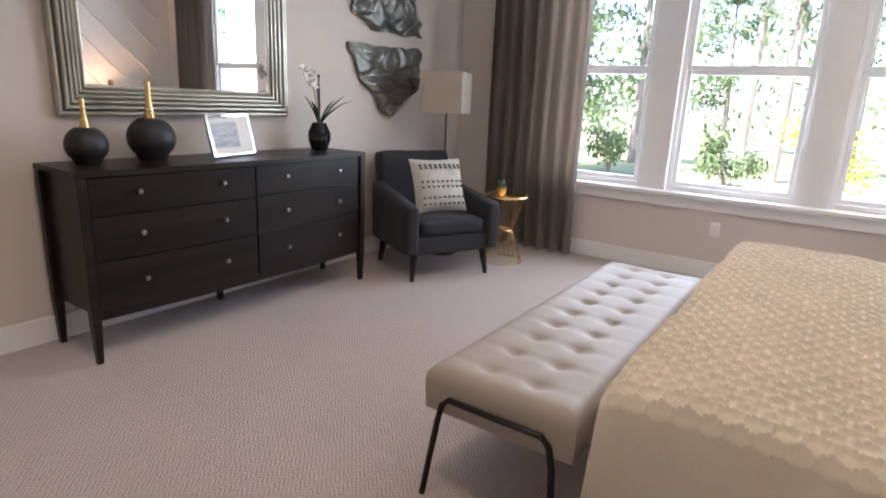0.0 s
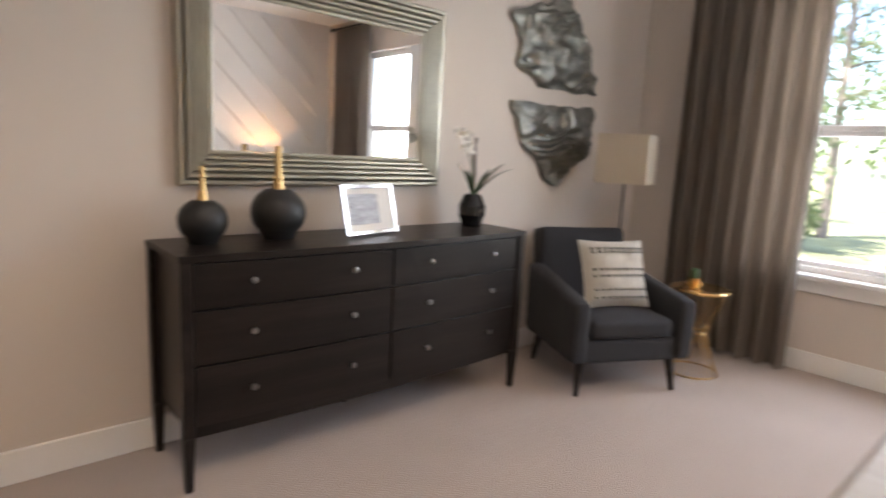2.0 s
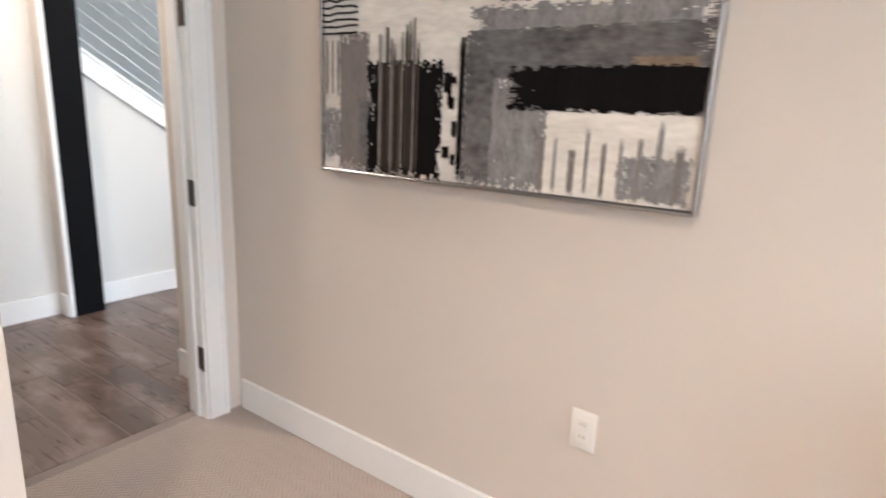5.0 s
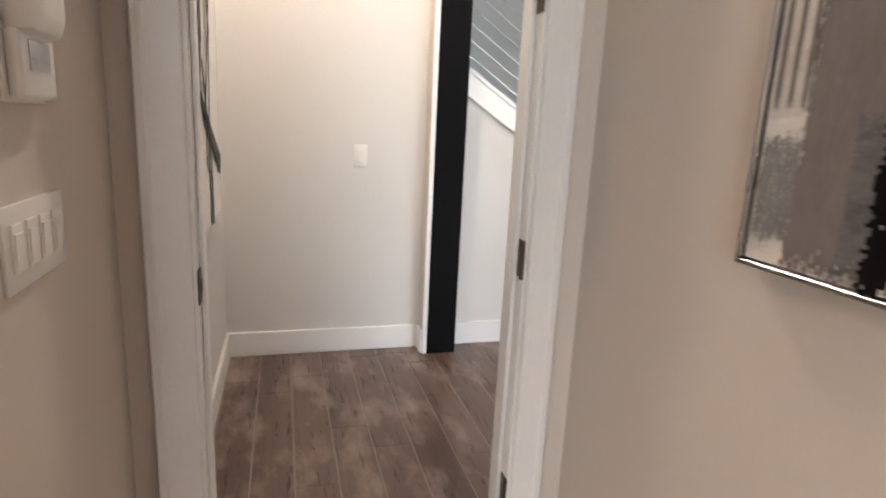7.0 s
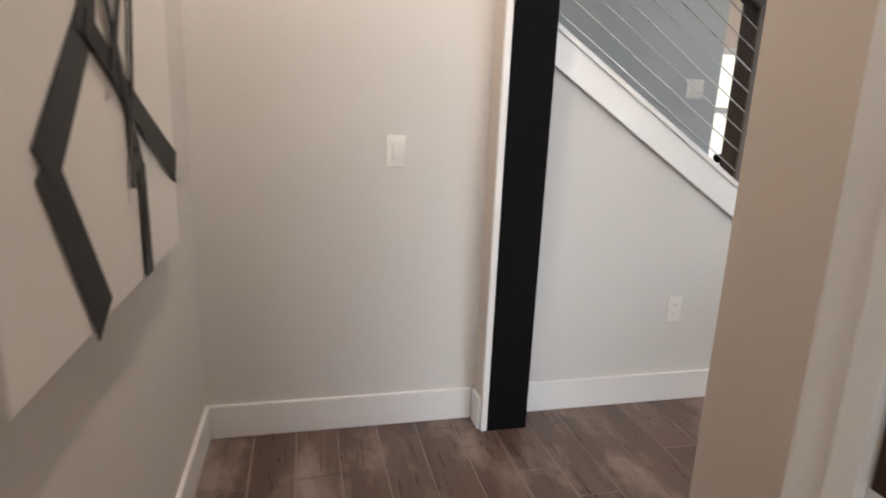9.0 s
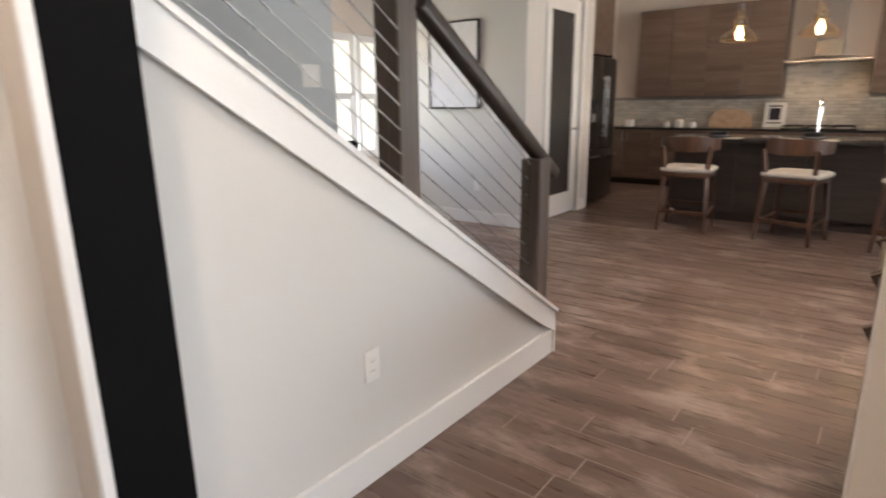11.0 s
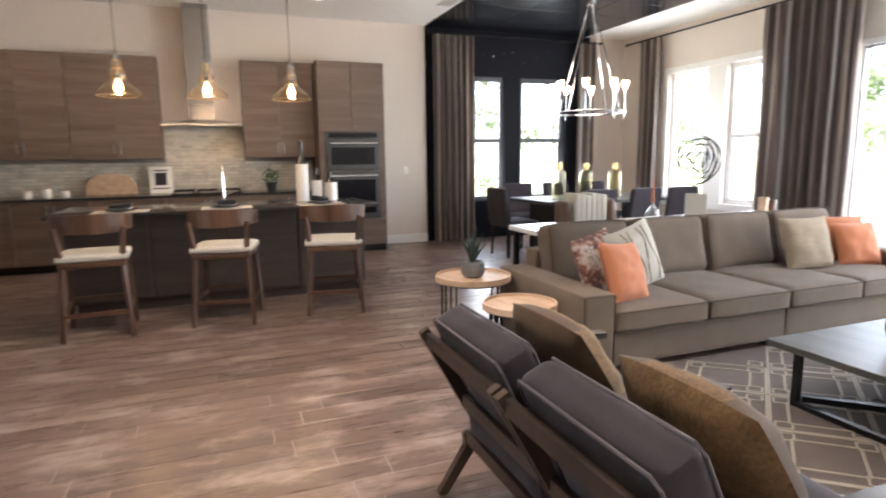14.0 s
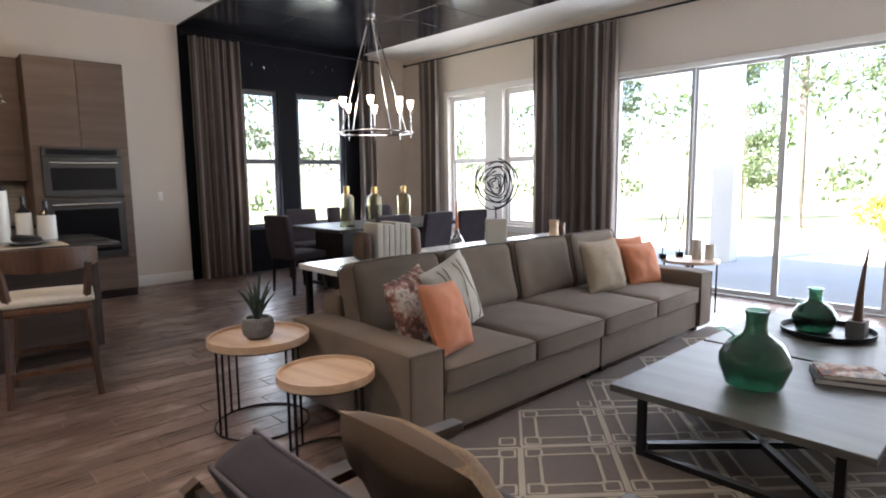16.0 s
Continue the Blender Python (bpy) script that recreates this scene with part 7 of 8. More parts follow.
def lounge_chair(x, rz):
    t = thing("lounge_chair", x, 0.02, 0.0, rz, "mid-century walnut lounge chair with slate velvet cushions", "armchair", "lounge chairs by the rug")
    W = 0.305
    for s in (-1, 1):
        for p0, p1, e in (((s * W, -0.40, 0.0), (s * W, -0.18, 0.33), 0.034), ((s * W, 0.40, 0.0), (s * W, 0.25, 0.57), 0.032)):
            bm = bmesh.new()
            beam(bm, p0, p1, 0.030, e, 0.036, 0.05)
            part("leg", bm, dark_wood, t)
        bm = bmesh.new()
        beam(bm, (s * W, -0.30, 0.22), (s * W, 0.34, 0.30), 0.032, 0.05)
        part("side_rail", bm, dark_wood, t)
        bm = bmesh.new()
        beam(bm, (s * W, -0.20, 0.24), (s * W, -0.465, 0.695), 0.032, 0.062, 0.030, 0.040, up=(0, 1, 0.5))
        part("back_post", bm, dark_wood, t)
        bm = bmesh.new()
        pts = [(s * W, -0.40, 0.60), (s * (W + 0.002), -0.15, 0.575), (s * (W + 0.003), 0.14, 0.585), (s * (W + 0.003), 0.37, 0.575)]
        rows = []
        for p, wd in zip(pts, (0.018, 0.026, 0.030, 0.024)):
            rows.append([bm.verts.new((p[0] + a * wd, p[1], p[2] + b * 0.013)) for a, b in ((-1, -1), (1, -1), (1, 1), (-1, 1))])
        for p, q in zip(rows, rows[1:]):
            for k in range(4):
                bm.faces.new((p[k], p[(k + 1) % 4], q[(k + 1) % 4], q[k]))
        bm.faces.new(rows[0][::-1])
        bm.faces.new(rows[-1])
        bmesh.ops.subdivide_edges(bm, edges=bm.edges[:], cuts=2, use_grid_fill=True, smooth=0.6)
        part("armrest", bm, dark_wood, t, "sculpted dark armrest", smooth=50)
    for y, z in ((-0.448, 0.662), (-0.30, 0.39)):
        bm = bmesh.new()
        beam(bm, (-W, y, z), (W, y, z), 0.022, 0.05)
        part("back_slat", bm, dark_wood, t)
    for y, z in ((0.34, 0.30), (-0.28, 0.235)):
        bm = bmesh.new()
        beam(bm, (-W, y, z), (W, y, z), 0.03, 0.05)
        part("cross_rail", bm, dark_wood, t)
    bm = bmesh.new()
    soft_block(bm, (-W + 0.02, -0.30, -0.065), (W - 0.02, 0.38, 0.065), 0.05, 0.02, n=14, sag=0.006, seed=x, m=pose(0, 0, 0.345, 6, 0, 0))
    c = part("seat_cushion", bm, slate_velvet, t, "slate velvet seat cushion")
    bm = bmesh.new()
    soft_block(bm, (-W + 0.02, -0.06, 0.0), (W - 0.02, 0.065, 0.45), 0.04, n=14, sag=0.009, seed=x + 4, m=pose(0, -0.195, 0.37, 25, 0, 0))
    c = part("back_cushion", bm, slate_velvet, t, "slate velvet back cushion")
    bm = bmesh.new()
    m = pose(0, -0.195, 0.37, 25, 0, 0)
    for yy in (-0.058, 0.058):
        a = W - 0.028
        tube(bm, [m @ Vector(p) for p in ((-a, yy, 0.02), (-a, yy, 0.42), (-a + 0.02, yy, 0.443), (a - 0.02, yy, 0.443), (a, yy, 0.42), (a, yy, 0.02))], 0.005, 6)
    part("piping", bm, slate_seam, c, "pale worn piping")
    p = thing("throw_pillow", x - 0.02, 0.02, 0.60, rz + 90, "bronze satin pillow with a gold sheen front", "pillow", "pillows on the lounge chairs")
    m = pose(0, 0, 0, 0, 58, 0) @ pose(0, 0, 0, 0, 0, 90)
    bm = bmesh.new()
    pillow_shape(bm, 0.47, 0.42, 0.19, m, 20, x, -0.07)
    ob = part("cover", bm, olive_satin, p)
    ob.data.materials.append(gold_fur)
    for f in ob.data.polygons:
        if f.normal.x < -0.05:
            f.material_index = 1


lounge_chair(-2.455, 0)
lounge_chair(-1.80, 0)


def rug():
    t = thing("area_rug", -2.05, 2.35, 0.0, 0, "grey-brown wool rug with pale diamond lines", "rug")
    X, Y = 1.52, 1.95
    base = surface("rug_wool", (0.115, 0.090, 0.078), 0.95, var=0.22, scale=7, fine=300, bump=0.7, dist=0.004, sheen=0.3)
    pale = surface("rug_pale_wool", (0.36, 0.315, 0.255), 0.95, var=0.12, scale=7, fine=300, bump=0.7, dist=0.004, sheen=0.3)
    part("rug_base", made(box, (-X, -Y, 0.001), (X, Y, 0.012), 0.004), base, t)
    bm = bmesh.new()

    def line(p, q, w=0.015):
        p, q = Vector((*p, 0.0125)), Vector((*q, 0.0125))
        lim = lambda v: abs(v.x) < X - 0.02 and abs(v.y) < Y - 0.02
        if lim(p) and lim(q):
            beam(bm, p, q, w, 0.004)
    sx, sy = 0.30, 0.35
    for i in range(-6, 7):
        for j in range(-6, 7):
            cx, cy = i * sx, j * sy
            for k in (1.0, 0.62) if (i + j) % 2 == 0 else (0.36,):
                a, b = sx * k * 0.97, sy * k * 0.97
                if (i + j) % 2 == 0:
                    c = [(cx + a, cy), (cx, cy + b), (cx - a, cy), (cx, cy - b)]
                    for n in range(4):
                        line(c[n], c[(n + 1) % 4])
                else:
                    for ox, oy in ((0.085, 0), (-0.085, 0), (0, 0.10), (0, -0.10)):
                        c = [(cx + ox + 0.05, cy + oy), (cx + ox, cy + oy + 0.058), (cx + ox - 0.05, cy + oy), (cx + ox, cy + oy - 0.058)]
                        for n in range(4):
                            line(c[n], c[(n + 1) % 4], 0.012)
    ob = part("woven_pattern", bm, pale, t, "pale woven diamond lines", smooth=0)
    tagged(ob, kind="stuff")


rug()


def coffee_table(y0, y1):
    t = thing("coffee_table", -2.39, (y0 + y1) / 2, 0.012, 0, "grey veneer coffee table on crossed black metal legs", "coffee table", "coffee tables on the rug")
    h, X, Y = 0.35, 0.525, (y1 - y0) / 2
    part("top", made(box, (-X, -Y, h - 0.035), (X, Y, h), 0.003), table_grey, t, "grey veneer top")
    for s in (-1, 1):
        for x in (-X + 0.12, X - 0.12):
            part("leg", made(box, (x - 0.018, s * (Y - 0.10) - 0.018, 0.0), (x + 0.018, s * (Y - 0.10) + 0.018, h - 0.035), 0.002), black_iron, t, smooth=0)
        part("foot_rail", made(box, (-X + 0.138, s * (Y - 0.10) - 0.018, 0.0), (X - 0.138, s * (Y - 0.10) + 0.018, 0.03), 0.002), black_iron, t, smooth=0)
    for a, b in (((-X + 0.14, -Y + 0.12), (X - 0.14, Y - 0.12)), ((-X + 0.14, Y - 0.12), (X - 0.14, -Y + 0.12))):
        bm = bmesh.new()
        beam(bm, (*a, 0.046), (*b, 0.046), 0.034, 0.03)
        part("cross_bar", bm, black_iron, t, smooth=0)


coffee_table(1.56, 2.60)
coffee_table(2.63, 3.67)


def glass_jug(x, y, r, h):
    t = thing("glass_vase", x, y, 0.362, 0, "round green recycled glass vase with a short neck", "vase", "green glass vases")
    prof = [(0, 0), (r * 0.5, 0.0), (r * 0.8, 0.02), (r, h * 0.30), (r * 0.98, h * 0.42), (r * 0.72, h * 0.60), (r * 0.36, h * 0.70), (r * 0.30, h * 0.78), (r * 0.30, h * 0.92), (r * 0.36, h)]
    bm = bmesh.new()
    lathe(bm, prof + [(max(0.0, q - 0.006), max(z, 0.012)) for q, z in prof[::-1]], 36)
    part("body", bm, green_glass, t)
    bm = bmesh.new()
    tube(bm, [(-r * 0.62, 0, h * 0.62), (-r * 0.95, 0, h * 0.70), (-r * 1.12, 0, h * 0.68)], 0.006, 8)
    part("handle", bm, green_glass, t)


glass_jug(-2.42, 2.0, 0.155, 0.37)
glass_jug(-2.50, 3.27, 0.125, 0.28)


def tray_and_books():
    t = thing("tray", -2.43, 3.29, 0.362, 0, "round black metal tray with a mirrored base", "tray")
    bm = bmesh.new()
    lathe(bm, [(0, 0), (0.25, 0), (0.26, 0.035), (0.253, 0.035), (0.244, 0.006), (0, 0.006)], 40)
    part("dish", bm, black_iron, t)
    k = thing("sculpture", -2.28, 3.30, 0.368, 0, "slender rust cone sculpture on a grey block", "sculpture")
    part("block", made(box, (-0.05, -0.05, 0.0), (0.05, 0.05, 0.10), 0.004), concrete, k)
    bm = bmesh.new()
    tube(bm, [(0, 0, 0.10), (0.004, 0, 0.25), (0.015, 0, 0.42), (0.03, 0, 0.56)], lambda s: 0.026 * (1 - s) + 0.003, 10)
    part("horn", bm, walnut, k)
    for i, (w, d, h, c, rz) in enumerate(((0.30, 0.23, 0.028, charcoal_fabric, 20), (0.26, 0.20, 0.022, floral, 26))):
        b = thing("book", -2.13, 2.40, 0.362 + (0.028 if i else 0.0), rz, "large hardcover book lying on the table", "book", "books on the coffee table")
        part("page_block", made(box, (-w / 2 + 0.006, -d / 2 + 0.004, 0.003), (w / 2 - 0.004, d / 2 - 0.004, h - 0.003)), book_paper, b, smooth=0)
        bm = bmesh.new()
        box(bm, (-w / 2, -d / 2, 0.0), (w / 2, d / 2, 0.003))
        box(bm, (-w / 2, -d / 2, h - 0.003), (w / 2, d / 2, h))
        box(bm, (-w / 2, -d / 2, 0.003), (-w / 2 + 0.004, d / 2, h - 0.003))
        part("cover", bm, c, b, smooth=0)


tray_and_books()


def console():
    t = thing("console_table", -4.94, 2.64, 0.0, 0, "long pale glossy console table behind the sofa", "console table")
    part("top", made(box, (-0.24, -1.46, 0.72), (0.24, 1.46, 0.76), 0.004), white_ceramic, t)
    for x in (-0.19, 0.19):
        for y in (-1.41, 1.41):
            part("leg", made(box, (x - 0.02, y - 0.02, 0.0), (x + 0.02, y + 0.02, 0.72), 0.003), black_iron, t)
    for y in (-1.41, 1.41):
        part("stretcher", made(box, (-0.17, y - 0.015, 0.05), (0.17, y + 0.015, 0.08), 0.003), black_iron, t)
    for i in range(6):
        b = thing("book", -4.93, 1.66 + 0.052 * i, 0.76, 0, "cream clothbound book standing in a row", "book", "books on the console")
        h = 0.27 - 0.008 * (i % 3)
        part("cover", made(box, (-0.09, -0.024, 0.0), (0.09, 0.024, h), 0.006, 2), ivory_fabric, b)
        part("page_block", made(box, (-0.086, -0.018, h), (0.084, 0.018, h + 0.001)), book_paper, b, smooth=0)
    for y, s in ((1.56, -1), (2.02, 1)):
        e = thing("bookend", -4.93, y, 0.76, 0, "polished brown stone bookend", "bookend", "bookends on the console")
        bm = bmesh.new()
        soft_block(bm, (-0.07, -0.055, 0.0), (0.07, 0.055, 0.21), 0.05, n=10, sag=0.02, seed=y)
        part("stone", bm, walnut, e)
    g = thing("decanter", -4.86, 2.45, 0.76, 0, "clear glass decanter with a rust stopper", "decanter")
    bm = bmesh.new()
    prof = [(0, 0), (0.06, 0), (0.07, 0.05), (0.05, 0.10), (0.018, 0.14), (0.018, 0.18)]
    lathe(bm, prof + [(max(0, r - 0.004), max(z, 0.006)) for r, z in prof[::-1]], 24)
    part("body", bm, clear_glass, g)
    bm = bmesh.new()
    rod(bm, (0, 0, 0.17), (0, 0.0, 0.40), 0.015, 0.004)
    part("stopper", bm, orange_fabric, g)
    s = thing("spiral_sculpture", -4.95, 3.03, 0.76, -40, "swirling black wire disc sculpture on a stone block", "sculpture")
    part("block", made(box, (-0.05, -0.09, 0.0), (0.05, 0.09, 0.22), 0.004), ivory_fabric, s)
    bm = bmesh.new()
    rod(bm, (0, 0, 0.22), (0, 0, 0.32), 0.006)
    part("stem", bm, black_iron, s)
    rng = random.Random(6)
    for k in range(9):
        bm = bmesh.new()
        r0 = 0.03 + 0.020 * k
        a0 = rng.random() * 6
        tube(bm, [(0.01 * math.sin(a * 2 + k), (r0 + 0.010 * math.sin(3 * a + k)) * math.cos(a + a0), 0.535 + (r0 + 0.010 * math.sin(3 * a + k)) * 1.2 * math.sin(a + a0)) for a in [0.22 * i for i in range(26)]], 0.0065, 6)
        part("hoop", bm, black_iron, s)
    for y, h, m in ((3.86, 0.16, pale_wood), (3.97, 0.13, walnut)):
        b = thing("candle_holder", -4.92, y, 0.76, 0, "turned wooden candle block", "candle holder", "candle blocks on the console")
        bm = bmesh.new()
        lathe(bm, [(0, 0), (0.05, 0), (0.05, 0.01), (0.042, h * 0.5), (0.05, h), (0.03, h), (0.03, h - 0.01), (0, h - 0.01)], 20)
        part("block", bm, m, b)


console()


def end_table():
    t = thing("side_table", -3.95, 4.78, 0.0, 0, "small round end table beside the sofa", "side table")
    bm = bmesh.new()
    lathe(bm, [(0, 0.50), (0.27, 0.50), (0.27, 0.525), (0, 0.525)], 36)
    part("top", bm, pale_wood, t)
    for k in range(4):
        a = math.pi / 2 * k + 0.5
        bm = bmesh.new()
        rod(bm, (0.24 * math.cos(a), 0.24 * math.sin(a), 0), (0.24 * math.cos(a), 0.24 * math.sin(a), 0.50), 0.009, seg=8)
        part("leg", bm, black_iron, t)
    for x, y, h in ((-3.90, 4.80, 0.19), (-3.80, 4.86, 0.15)):
        c = thing("pillar_candle", x, y, 0.525, 0, "thick ivory pillar candle", "candle", "candles on the end table")
        bm = bmesh.new()
        lathe(bm, [(0, 0), (0.043, 0), (0.043, h), (0.034, h - 0.004), (0.01, h - 0.012), (0, h - 0.012)], 20)
        part("wax", bm, ivory_fabric, c)
        bm = bmesh.new()
        rod(bm, (0, 0, h - 0.012), (0, 0, h + 0.006), 0.002, seg=5)
        part("wick", bm, black_iron, c)
    for x, y, h in ((-4.16, 4.62, 0.36), (-4.10, 4.86, 0.40)):
        s = thing("ring_sculpture", x, y, 0.525, 40, "dark metal ring sculpture on a small base", "sculpture", "ring sculptures on the end table")
        part("base", made(box, (-0.03, -0.03, 0.0), (0.03, 0.03, 0.05), 0.003), black_iron, s)
        bm = bmesh.new()
        rod(bm, (0, 0, 0.05), (0, 0, h - 0.1), 0.005)
        part("stem", bm, black_iron, s)
        bm = bmesh.new()
        tube(bm, [(0, 0.095 * math.cos(a), h + 0.095 * math.sin(a)) for a in [2 * math.pi * i / 30 for i in range(30)]], 0.008, 8, True)
        part("ring", bm, steel, s)


end_table()


def dining():
    t = thing("dining_table", -7.70, 3.87, 0.0, 0, "long dark dining table with a grey wooden top", "dining table")
    part("top", made(box, (-0.56, -1.06, 0.715), (0.56, 1.06, 0.76), 0.006), table_grey, t)
    for s in (-1, 1):
        part("pedestal", made(box, (-0.32, s * 0.80 - 0.07, 0.04), (0.32, s * 0.80 + 0.07, 0.715), 0.006), espresso, t)
        part("foot", made(box, (-0.40, s * 0.80 - 0.09, 0.0), (0.40, s * 0.80 + 0.09, 0.04), 0.006), espresso, t)
    first = None
    for x, y, rz in ((-6.95, 3.22, 180), (-6.93, 3.88, 184), (-6.96, 4.54, 177), (-8.45, 3.20, 0), (-8.44, 3.87, 3), (-8.46, 4.54, -3), (-7.78, 2.62, 96)):
        if first:
            copy_thing(first, pose(x, y, 0, 0, 0, rz))
            continue
        c = thing("dining_chair", x, y, 0.0, rz, "grey upholstered dining chair with dark legs", "chair", "chairs round the dining table")
        first = c
        for lx in (-0.21, 0.21):
            for ly in (-0.20, 0.20):
                bm = bmesh.new()
                beam(bm, (lx, ly, 0.42), (lx * 1.08, ly * 1.05, 0.0), 0.045, 0.045, 0.028, 0.028)
                part("leg", bm, espresso, c)
        bm = bmesh.new()
        soft_block(bm, (-0.24, -0.24, 0.40), (0.25, 0.24, 0.49), 0.03, 0.015, n=8)
        part("seat", bm, slate_velvet, c)
        bm = bmesh.new()
        soft_block(bm, (-0.04, -0.235, 0.0), (0.04, 0.235, 0.50), 0.03, n=8, m=pose(-0.22, 0, 0.44, 0, -8, 0))
        part("backrest", bm, slate_velvet, c)
    for x, y, h in ((-7.50, 3.15, 0.50), (-7.62, 3.66, 0.48), (-7.58, 4.12, 0.48)):
        v = thing("ribbed_vase", x, y, 0.76, 0, "smoky ribbed glass bottle vase with a gold neck", "vase", "ribbed glass vases on the dining table")
        prof = [(0, 0), (0.085, 0)]
        for i in range(18):
            prof += [(0.092 - 0.006 * (i % 2), 0.01 + (h - 0.14) * i / 17)]
        prof += [(0.06, h - 0.11), (0.035, h - 0.09)]
        bm = bmesh.new()
        lathe(bm, prof + [(max(0, r - 0.006), max(z, 0.01)) for r, z in prof[::-1]], 28)
        part("body", bm, amber_glass, v, "ribbed smoky glass")
        bm = bmesh.new()
        lathe(bm, [(0.036, h - 0.10), (0.036, h), (0.028, h), (0.028, h - 0.10)], 18)
        part("neck", bm, gold_metal, v)


dining()


def chandelier():
    t = thing("chandelier", -7.55, 3.62, 1.92, 0, "chrome ring chandelier with eight frosted glass lights", "chandelier")
    bm = bmesh.new()
    lathe(bm, [(0, 1.39), (0.075, 1.39), (0.075, 1.416), (0, 1.416)], 24)
    part("canopy", bm, chrome, t)
    for r in (0.50, 0.455):
        bm = bmesh.new()
        tube(bm, [(r * math.cos(a), r * math.sin(a), 0.0) for a in [2 * math.pi * i / 48 for i in range(48)]], 0.010, 8, True)
        part("ring", bm, chrome, t)
    for k in range(4):
        a = math.pi / 2 * k + 0.4
        bm = bmesh.new()
        rod(bm, (0.48 * math.cos(a), 0.48 * math.sin(a), 0.0), (0.035 * math.cos(a), 0.035 * math.sin(a), 1.40), 0.010)
        part("arm", bm, chrome, t)
    for k in range(8):
        a = 2 * math.pi * k / 8 + 0.1
        x, y = 0.478 * math.cos(a), 0.478 * math.sin(a)
        bm = bmesh.new()
        rod(bm, (x, y, -0.07), (x, y, 0.30), 0.0055)
        c = part("candle_tube", bm, chrome, t)
        bm = bmesh.new()
        lathe(bm, [(0, 0.29), (0.020, 0.29), (0.034, 0.33), (0.046, 0.40), (0.040, 0.40), (0, 0.335)], 16, (x, y, 0))
        part("glass_cup", bm, cup_glow, c, "glowing frosted glass cup")
    point_lamp("chandelier_light", (-7.55, 3.62, 2.32), 30, SOFT, 0.25)


chandelier()

nc = "striped drapery in the dining corner"
curtain_panel("curtain", -9.36, 2.05, -9.36, 2.73, 0.015, 3.21, 6, 0.055, curtain_stripe_side, "floor-length grey striped curtain on the dark wall", nc, 3)
curtain_panel("curtain", -9.36, 4.68, -9.36, 5.0, 0.015, 3.21, 4, 0.050, curtain_stripe_side, "floor-length grey striped curtain on the dark wall", nc, 4)
curtain_panel("curtain", -8.94, 5.60, -8.46, 5.60, 0.015, 3.20, 4, 0.050, curtain_stripe, "floor-length grey striped curtain by the window", nc, 5)
curtain_panel("curtain", -6.56, 5.60, -5.28, 5.60, 0.015, 3.20, 10, 0.065, curtain_stripe, "wide grey striped curtain between window and sliding doors", nc, 6)
curtain_rod(-9.30, 5.62, -3.95, 5.62, 3.22, "long black iron curtain rod over the windows")
curtain_rod(-9.38, 5.10, -9.38, 2.00, 3.23, "black iron curtain rod on the dark wall")


def wall_specks():
    """Small chrome pieces standing for the bright specks on the dark wall above the windows."""
    for y, z in ((2.96, 2.97), (3.14, 2.94), (3.32, 3.00), (3.49, 3.03), (3.69, 2.87), (3.93, 2.97), (4.17, 3.07), (4.29, 3.03)):
        t = thing("wall_stud", -9.52, y, z, 0, "small bright chrome speck on the dark wall", "wall ornament", "studs on the dark wall")
        bm = bmesh.new()
        rod(bm, (0.0, 0, 0), (0.03, 0, 0), 0.006, seg=8)
        rod(bm, (0.03, 0, -0.022), (0.03, 0, 0.022), 0.011, 0.006, seg=10)
        part("speck", bm, chrome, t)


wall_specks()


def ceiling_vent():
    t = thing("ceiling_vent", -8.15, 1.83, CEIL, 0, "white slatted air vent in the ceiling", "air vent")
    bm = bmesh.new()
    for a, b in (((-0.18, -0.10), (0.18, -0.08)), ((-0.18, 0.08), (0.18, 0.10)), ((-0.18, -0.08), (-0.16, 0.08)), ((0.16, -0.08), (0.18, 0.08))):
        box(bm, (*a, -0.012), (*b, 0.0), 0.002)
    part("frame", bm, white_paint, t, smooth=0)
    for k in range(7):
        bm = bmesh.new()
        tilted(bm, pose(0, -0.066 + 0.022 * k, -0.006, 35, 0, 0), 0.32, 0.018, 0.002)
        part("slat", bm, white_paint, t, smooth=0)


ceiling_vent()


def desk_chair():
    c = thing("desk_chair", -3.75, -4.75, 0.0, 0, "black framed chair with a grey back by the front window", "chair")
    for lx in (-0.21, 0.21):
        for ly, top in ((-0.21, 0.93), (0.21, 0.42)):
            bm = bmesh.new()
            beam(bm, (lx, ly, top), (lx * 1.05, ly * 1.05, 0.0), 0.035, 0.035, 0.026, 0.026)
            part("leg", bm, black_paint, c)
    bm = bmesh.new()
    soft_block(bm, (-0.24, -0.20, 0.40), (0.24, 0.25, 0.48), 0.03, 0.015, n=8)
    part("seat", bm, grey_seat, c)
    bm = bmesh.new()
    soft_block(bm, (-0.19, -0.235, 0.52), (0.19, -0.185, 0.84), 0.02, n=8)
    part("backrest", bm, grey_seat, c, "grey upholstered back")
    part("top_rail", made(box, (-0.235, -0.235, 0.85), (0.235, -0.185, 0.94), 0.01), black_paint, c)


grey_seat = surface("grey_seat_cloth", (0.30, 0.29, 0.30), 0.9, var=0.1, scale=6, fine=240, bump=0.4)
desk_chair()


